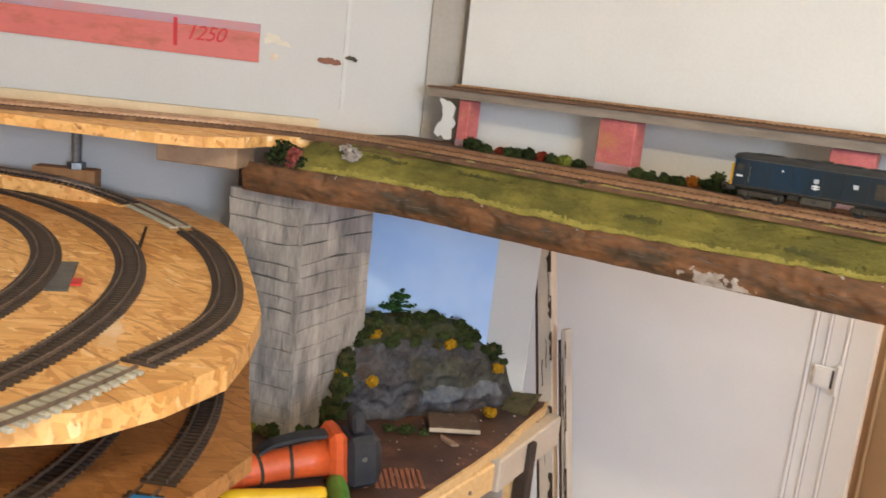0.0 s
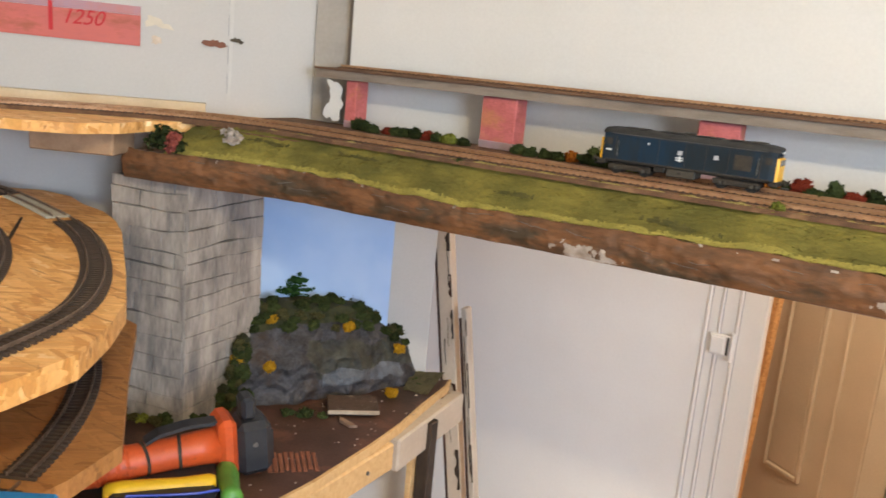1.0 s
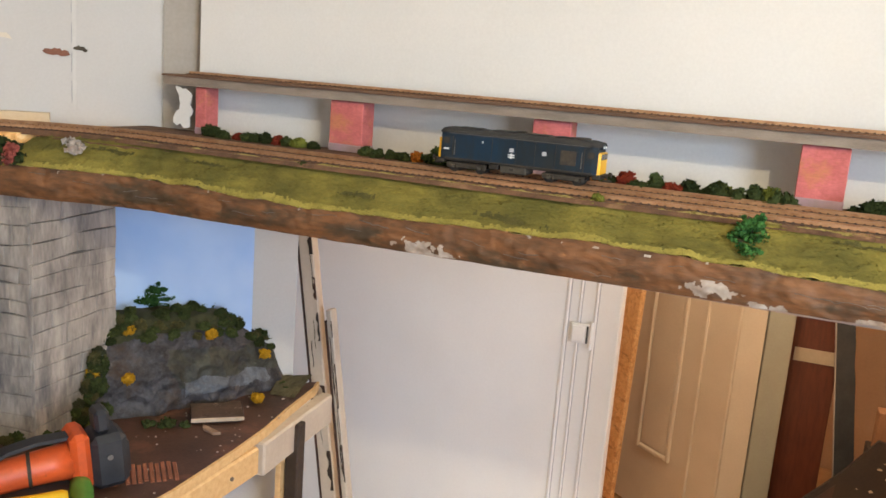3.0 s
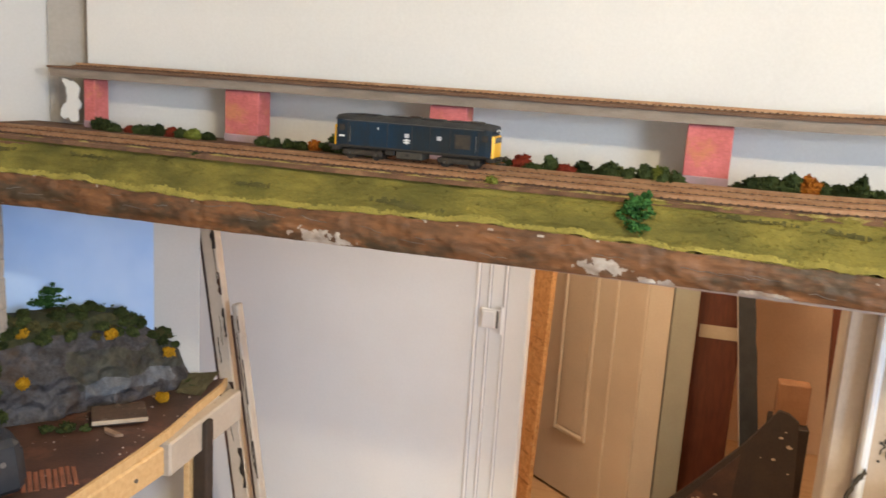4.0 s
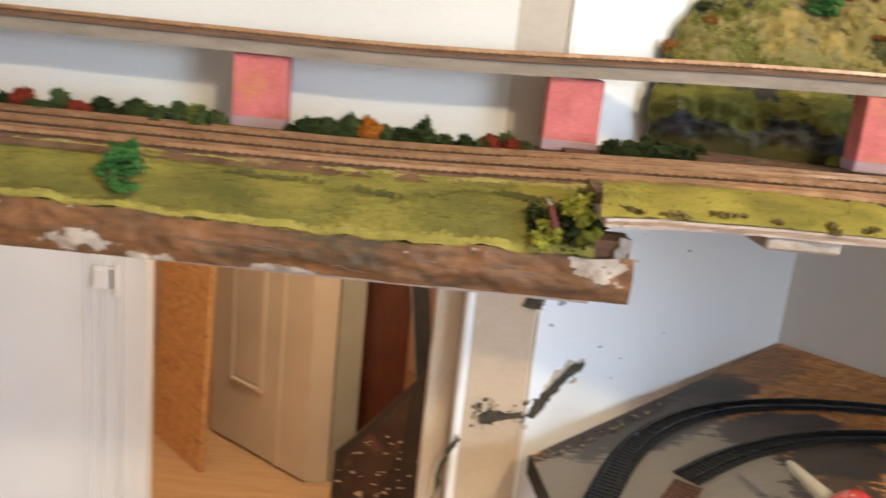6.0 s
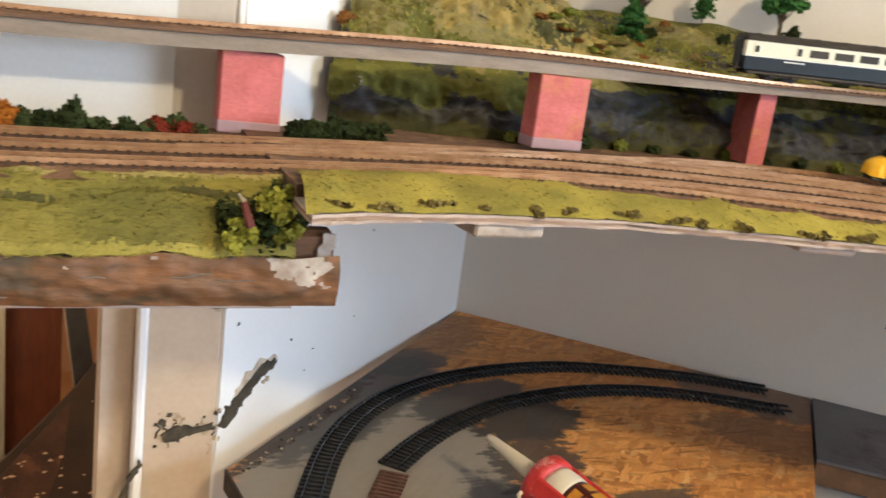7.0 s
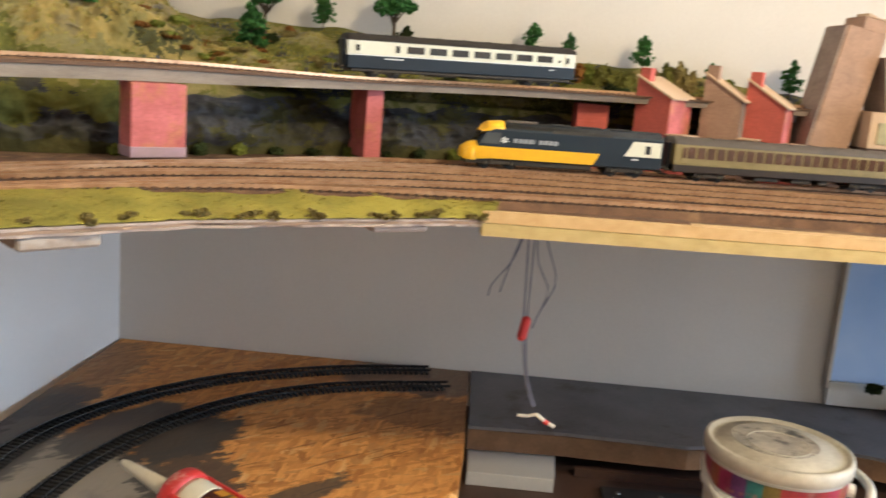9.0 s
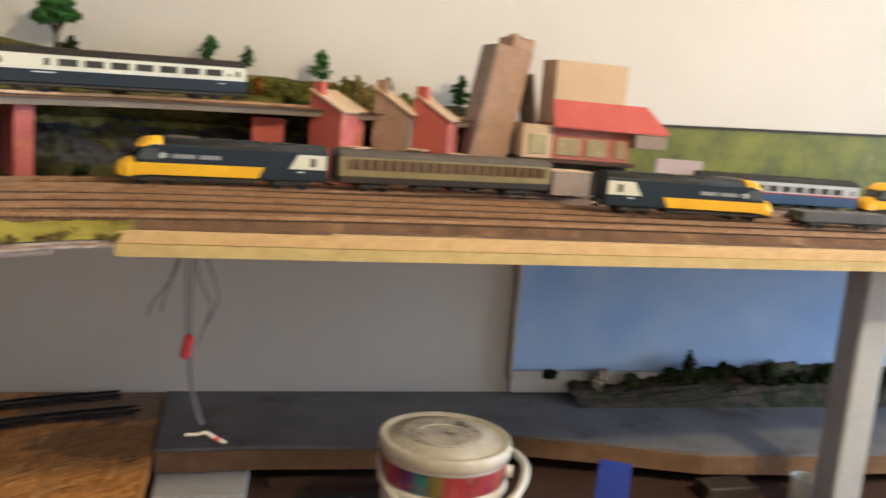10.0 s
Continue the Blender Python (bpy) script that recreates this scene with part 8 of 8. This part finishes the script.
for _ in range(5000):
    u, v = rb.random(), 0.45 + 0.5 * rb.random()
    p = slope(u, v)
    a, w = rb.uniform(0, 6.28), rb.uniform(0.0008, 0.002)
    d = Vector((math.cos(a) * w, math.sin(a) * w, 0))
    bm.faces.new([bm.verts.new(q) for q in (p - d, p + d, p + Vector((rb.gauss(0, 0.002), rb.gauss(0, 0.002), rb.uniform(0.002, 0.006))))])
tagged(part("grass", bm, EDGEG, hill, "short yellow-green grass"), kind="stuff")
for k in range(46):
    u, v = rb.random(), rb.uniform(0.5, 0.95)
    p = slope(u, v)
    mt, lab = rb.choice([(LEAF, "dark green shrub on the hillside"), (LEAF, "dark green shrub on the hillside"), (mat("rust_foliage", (0.24, 0.10, 0.025), (0.17, 0.07, 0.02), 0.95, 60, 300, 0.3, spec=0.1), "rust brown shrub on the hillside"), (LEAFY, "yellow-green shrub on the hillside"), (DRY, "dry brown shrub on the hillside")])
    bush((p.x, p.y, p.z - 0.004), (rb.uniform(0.008, 0.016), rb.uniform(0.008, 0.014), rb.uniform(0.005, 0.010)), mt, lab, 340, 0.0014)
for k in range(34):
    x = 1.04 + 0.22 * rb.random()
    near = min((slope(i / 60, j / 40) for i in range(10, 40) for j in range(18, 40)), key=lambda w: (w.x - x) ** 2 + (w.y - 1.45 - 0.45 * max(0, x - 1.12) - 0.05 * (k % 3)) ** 2)
    bush((near.x, near.y, near.z - 0.003), (rb.uniform(0.008, 0.018), rb.uniform(0.007, 0.012), rb.uniform(0.002, 0.005)), (MATS["rust_foliage"], DRY, MATS["rust_foliage"], LEAFY, DRY)[k % 5], "rust brown and yellow scrub on the hillside", 420, 0.0013)
for k in range(18):
    u = 0.2 + 0.75 * k / 17
    p = slope(u, 0.03)
    bush((p.x - 0.004, p.y - 0.008, 1.240), (0.010, 0.008, 0.005 + 0.005 * rb.random()), LEAF if k % 3 else LEAFY, "small shrub at the foot of the cliff", 110, 0.002)


def on_hill(s, d):
    """Height of the slope near a place by the eastern wall."""
    q = ea(s, d, 0)
    best = min(((slope(i / 90, j / 24) for i in range(91) for j in range(10, 25))), key=lambda w: (w.x - q.x) ** 2 + (w.y - q.y) ** 2)
    return Vector((q.x, q.y, best.z - 0.003))


for s, hgt, w, mt, lab, sd in ((0.310, 0.046, 0.030, LEAFB, "small green conifer at the top of the hillside", 41), (0.614, 0.040, 0.028, LEAFB, "small green conifer behind the carriage", 42), (0.665, 0.030, 0.020, LEAFB, "tiny green conifer behind the carriage", 43), (0.772, 0.044, 0.028, LEAFB, "small green conifer above the red house", 44), (0.985, 0.050, 0.030, LEAFB, "dark green conifer beside the tower", 45), (0.87, 0.024, 0.018, LEAFB, "tiny green conifer between the houses", 46)):
    q = ea(s, 0.035, 1.404 - 0.012 * smooth(0.4, 0.62, s) - 0.012 * smooth(0.65, 0.8, s) - 0.022 * smooth(0.8, 0.98, s))
    conifer((q.x, q.y, q.z), hgt, w, mt, lab, sd)
for s, d, hgt, w, mt, sd in ((0.228, 0.12, 0.060, 0.044, LEAFB, 51), (0.432, 0.05, 0.040, 0.032, LEAF, 52), (0.05, 0.10, 0.05, 0.03, LEAFB, 53)):
    q = on_hill(s, d)
    conifer((q.x, q.y, q.z), hgt, w, mt, "dark green model tree on the hillside", sd)
q = slope(0.19, 0.62)
conifer((q.x, q.y, q.z - 0.004), 0.05, 0.036, LEAFB, "bright green model tree on the mossy slope", 58)
for s, sd in ((0.229, 61), (0.414, 62), (0.08, 63)):
    q = on_hill(s, 0.05)
    broad((q.x, q.y, q.z), 0.088 if sd == 62 else 0.074, 0.062, LEAFB if sd != 63 else LEAF, "flat-topped light green model tree by the wall", sd)
for s, w, hgt in ((0.672, 0.014, 0.016), (0.685, 0.015, 0.020), (0.70, 0.017, 0.020), (0.717, 0.018, 0.021), (0.735, 0.018, 0.020), (0.755, 0.016, 0.017), (0.79, 0.014, 0.018), (0.812, 0.016, 0.026), (0.828, 0.017, 0.028), (0.843, 0.015, 0.020), (0.90, 0.013, 0.018)):
    q = ea(s, 0.03, vz(1.6) + 0.014)
    bush(tuple(q), (w, 0.012, hgt), MATS["rust_foliage"] if s == 0.685 else LEAFY if s in (0.70, 0.90) else DRY if s in (0.828, 0.843) else MATS["olive_moss"], "low shrub along the top of the viaduct", 260, 0.0024)
q = slope(0.03, 0.45)
single("plaster_flake", leaves(bmesh.new(), (0, 0, 0.012), (0.004, 0.004, 0.009), 40, 0.002, rb), PLAST, "white plaster flake at the edge of the hillside", "plaster flake", pose(q.x - 0.004, q.y - 0.02, 1.27))
scene_m = Matrix.Translation(ea(0.0, 0.002, 0)) @ Matrix.Rotation(math.atan2(-0.678, 0.735), 4, "Z") @ Matrix.Rotation(radians(90), 4, "X")
back = thing("printed_backscene", "low printed backscene card of green woods with dark edge", "backscene card")
part("card", prism([(1.20, 1.2405), (2.60, 1.2405), (2.60, 1.402), (1.20, 1.3535)], 0.001, 0.004, m=scene_m), mat("printed_woods", (0.20, 0.205, 0.035), (0.085, 0.105, 0.03), 0.6, 16, 60, 0.0, c=(0.30, 0.32, 0.34), cscale=13, cut=0.60), back)
part("top_edge", prism([(1.20, 1.3536), (2.60, 1.4021), (2.60, 1.4065), (1.20, 1.358)], 0.001, 0.006, m=scene_m), DARKW, back, "dark brown top edge")
for k in range(9):
    q = ea(1.235 + 0.016 * k, 0.03 + 0.04 * rb.random(), 1.239)
    bush(tuple(q), (rb.uniform(0.010, 0.016), 0.012, rb.uniform(0.012, 0.022)), (DULL, LEAF, LEAFY)[k % 3], "rough shrub beside the station", 170, 0.0026)

# ---------------- card buildings ----------------
EW = math.degrees(math.atan2(-0.678, 0.735))


def gable(name, s, d, w, dep, hh, ridge, wallm, roofm, label, turn=0, chimney=True, wall2=None):
    """A card house end: sloping single-pitch roof, chimney, side wall and lean-to."""
    p = ea(s, d, 1.2405)
    hs = thing(name, label, "model building", Matrix.Translation(p) @ Matrix.Rotation(radians(EW + turn), 4, "Z"))
    bm = bmesh.new()
    fr = [(-w / 2, 0, 0), (w / 2, 0, 0), (w / 2, 0, hh), (-w / 2, 0, ridge)]
    a = [bm.verts.new(v) for v in fr]
    b = [bm.verts.new((v[0], dep, v[2])) for v in fr]
    bm.faces.new(a)
    bm.faces.new(b[::-1])
    for i in range(4):
        bm.faces.new((a[i], b[i], b[(i + 1) % 4], a[(i + 1) % 4]))
    bmesh.ops.recalc_face_normals(bm, faces=bm.faces)
    part("wall", bm, wallm, hs)
    ang = math.atan2(ridge - hh, w)
    part("roof", B((-0.002, -0.003, 0.0004), (math.hypot(w, ridge - hh) + 0.006, dep + 0.003, 0.0026), 0, Matrix.Translation((-w / 2, 0, ridge)) @ Matrix.Rotation(ang, 4, "Y")), roofm, hs)
    if chimney:
        part("chimney", B((-w / 2 + 0.001, 0.002, ridge - 0.008), (-w / 2 + 0.016, 0.014, ridge + 0.012), 0.0006), wallm, hs)
    part("side_wall", B((w / 2 - 0.0006, 0.001, 0), (w / 2 + 0.0012, dep - 0.001, hh - 0.001)), wall2 or CARDL, hs)
    part("lean_to_roof", B((w / 2, -0.002, hh * 0.55), (w / 2 + 0.026, dep * 0.7, hh * 0.55 + 0.002), 0, Matrix.Translation((0, 0, 0))), CARDL, hs)
    part("lean_to", B((w / 2 + 0.001, 0.002, 0), (w / 2 + 0.02, dep * 0.6, hh * 0.55)), wallm, hs)
    return hs


gable("card_house", 0.767, 0.172, 0.050, 0.055, 0.104, 0.128, BRICK, CARDL, "red brick paper house with tan roof and chimney", -42, wall2=BRICKP)
gable("card_house", 0.856, 0.168, 0.050, 0.045, 0.108, 0.138, CARD, CARDL, "unpainted grey-brown card house end with chimney", -28, wall2=CARDG)
gable("card_house", 0.910, 0.172, 0.050, 0.045, 0.104, 0.134, BRICK, CARDL, "red brick paper house end with tall chimney", -32, wall2=BRICKP)
tw = thing("card_tower", "tall grey-brown card tower leaning to one side", "model building", Matrix.Translation(ea(0.989, 0.170, 1.2445)) @ Matrix.Rotation(radians(EW + 10), 4, "Z") @ Matrix.Rotation(radians(10.5), 4, "Y"))
part("block", B((-0.027, 0, 0), (0.027, 0.048, 0.208), 0.0006), CARD, tw)
part("upper_block", B((-0.008, 0.001, 0.2082), (0.0265, 0.046, 0.224), 0.0006), CARD, tw)
part("side_card", B((-0.0305, 0.001, 0), (-0.0272, 0.047, 0.206), 0.0004), CARDG, tw)
for k in range(5):
    part("torn_edge", B((-0.006 + 0.0062 * k, 0.000, 0.2242), (-0.001 + 0.0062 * k, 0.012 + 0.02 * rb.random(), 0.2255 + 0.003 * rb.random())), CARDL, tw, "torn card edge")
stn = thing("card_station", "card station with red roof, tan upper block and small windows", "model building", Matrix.Translation(ea(1.145, 0.175, 1.2405)) @ Matrix.Rotation(radians(EW + 4), 4, "Z"))
# Dark box added to fill the dark gap below the raised wall.
part("plinth", B((-0.108, 0.012, 0), (0.070, 0.06, 0.056), 0.001), DARKW, stn, "dark box added to fill the dark gap under the station")
part("floor_slab", B((-0.110, -0.008, 0.0562), (0.072, 0.062, 0.0618), 0.0008), SOIL, stn, "brown floor board")
part("lower_wall", B((-0.058, -0.002, 0.062), (0.064, 0.06, 0.112), 0.0006), brick_mat("pink_brick_paper", (0.52, 0.17, 0.125), (0.42, 0.145, 0.11), (0.95, 0.85, 0.8), (0.46, 0.19, 0.13)), stn)
bm = bmesh.new()
vs = [bm.verts.new(v) for v in ((-0.066, -0.018, 0.106), (0.118, -0.018, 0.106), (0.09, 0.008, 0.142), (-0.060, 0.008, 0.142), (-0.066, -0.018, 0.109), (0.118, -0.018, 0.109), (0.09, 0.008, 0.145), (-0.060, 0.008, 0.145))]
for q in ((0, 1, 2, 3), (7, 6, 5, 4), (0, 4, 5, 1), (1, 5, 6, 2), (2, 6, 7, 3), (3, 7, 4, 0)):
    bm.faces.new([vs[i] for i in q])
bmesh.ops.recalc_face_normals(bm, faces=bm.faces)
part("roof", bm, ROOFR, stn, "red paper roof")
part("eave_board", B((0.064, -0.016, 0.085), (0.116, 0.055, 0.105), 0.001), CARDG, stn)
part("upper_block", B((-0.058, 0.010, 0.112), (0.055, 0.06, 0.200), 0.0006), CARDL, stn, "plain tan card block")
part("side_card", B((-0.0615, 0.012, 0.04), (-0.0585, 0.07, 0.19), 0.0005, Matrix.Rotation(radians(-10), 4, "Y")), CARDG, stn, "dark card side")
ext = part("extension", B((-0.106, -0.004, 0.062), (-0.060, 0.04, 0.108), 0.0006), CARDL, stn, "tan extension")
for x0_ in (-0.096,):
    part("window", B((x0_, -0.006, 0.068), (x0_ + 0.026, -0.0035, 0.095), 0.0004), mat("pale_window_print", (0.42, 0.36, 0.20), (0.30, 0.26, 0.15), 0.5, 60, 300, 0), ext)
for x0_, w_ in ((-0.052, 0.034), (-0.006, 0.030), (0.040, 0.016)):
    wn = part("window", B((x0_, -0.0045, 0.068), (x0_ + w_, -0.0022, 0.092), 0.0004), MATS["pale_window_print"], stn, "pale printed window")
    for k in range(3):
        part("glazing_bar", B((x0_ + w_ * (k + 0.7) / 3.6, -0.0052, 0.069), (x0_ + w_ * (k + 0.7) / 3.6 + 0.0022, -0.0046, 0.091)), CARD, wn)
single("platform", prism([tuple(ea(0.98, 0.150, 0))[:2], tuple(ea(2.0, 0.150, 0))[:2], tuple(ea(2.0, 0.245, 0))[:2], tuple(ea(1.0, 0.215, 0))[:2]], 1.2398, 1.2520), CARDG, "low grey card platform in front of the station", "platform")
single("leaning_sheet", prism([tuple(ea(1.24, 0.20, 0))[:2], tuple(ea(1.31, 0.205, 0))[:2], tuple(ea(1.31, 0.202, 0))[:2], tuple(ea(1.24, 0.197, 0))[:2]], 1.252, 1.315), mat("lilac_card", (0.50, 0.42, 0.46), (0.44, 0.34, 0.36), 0.7, 20, 200, 0), "pale lilac card leaning against the station", "card")
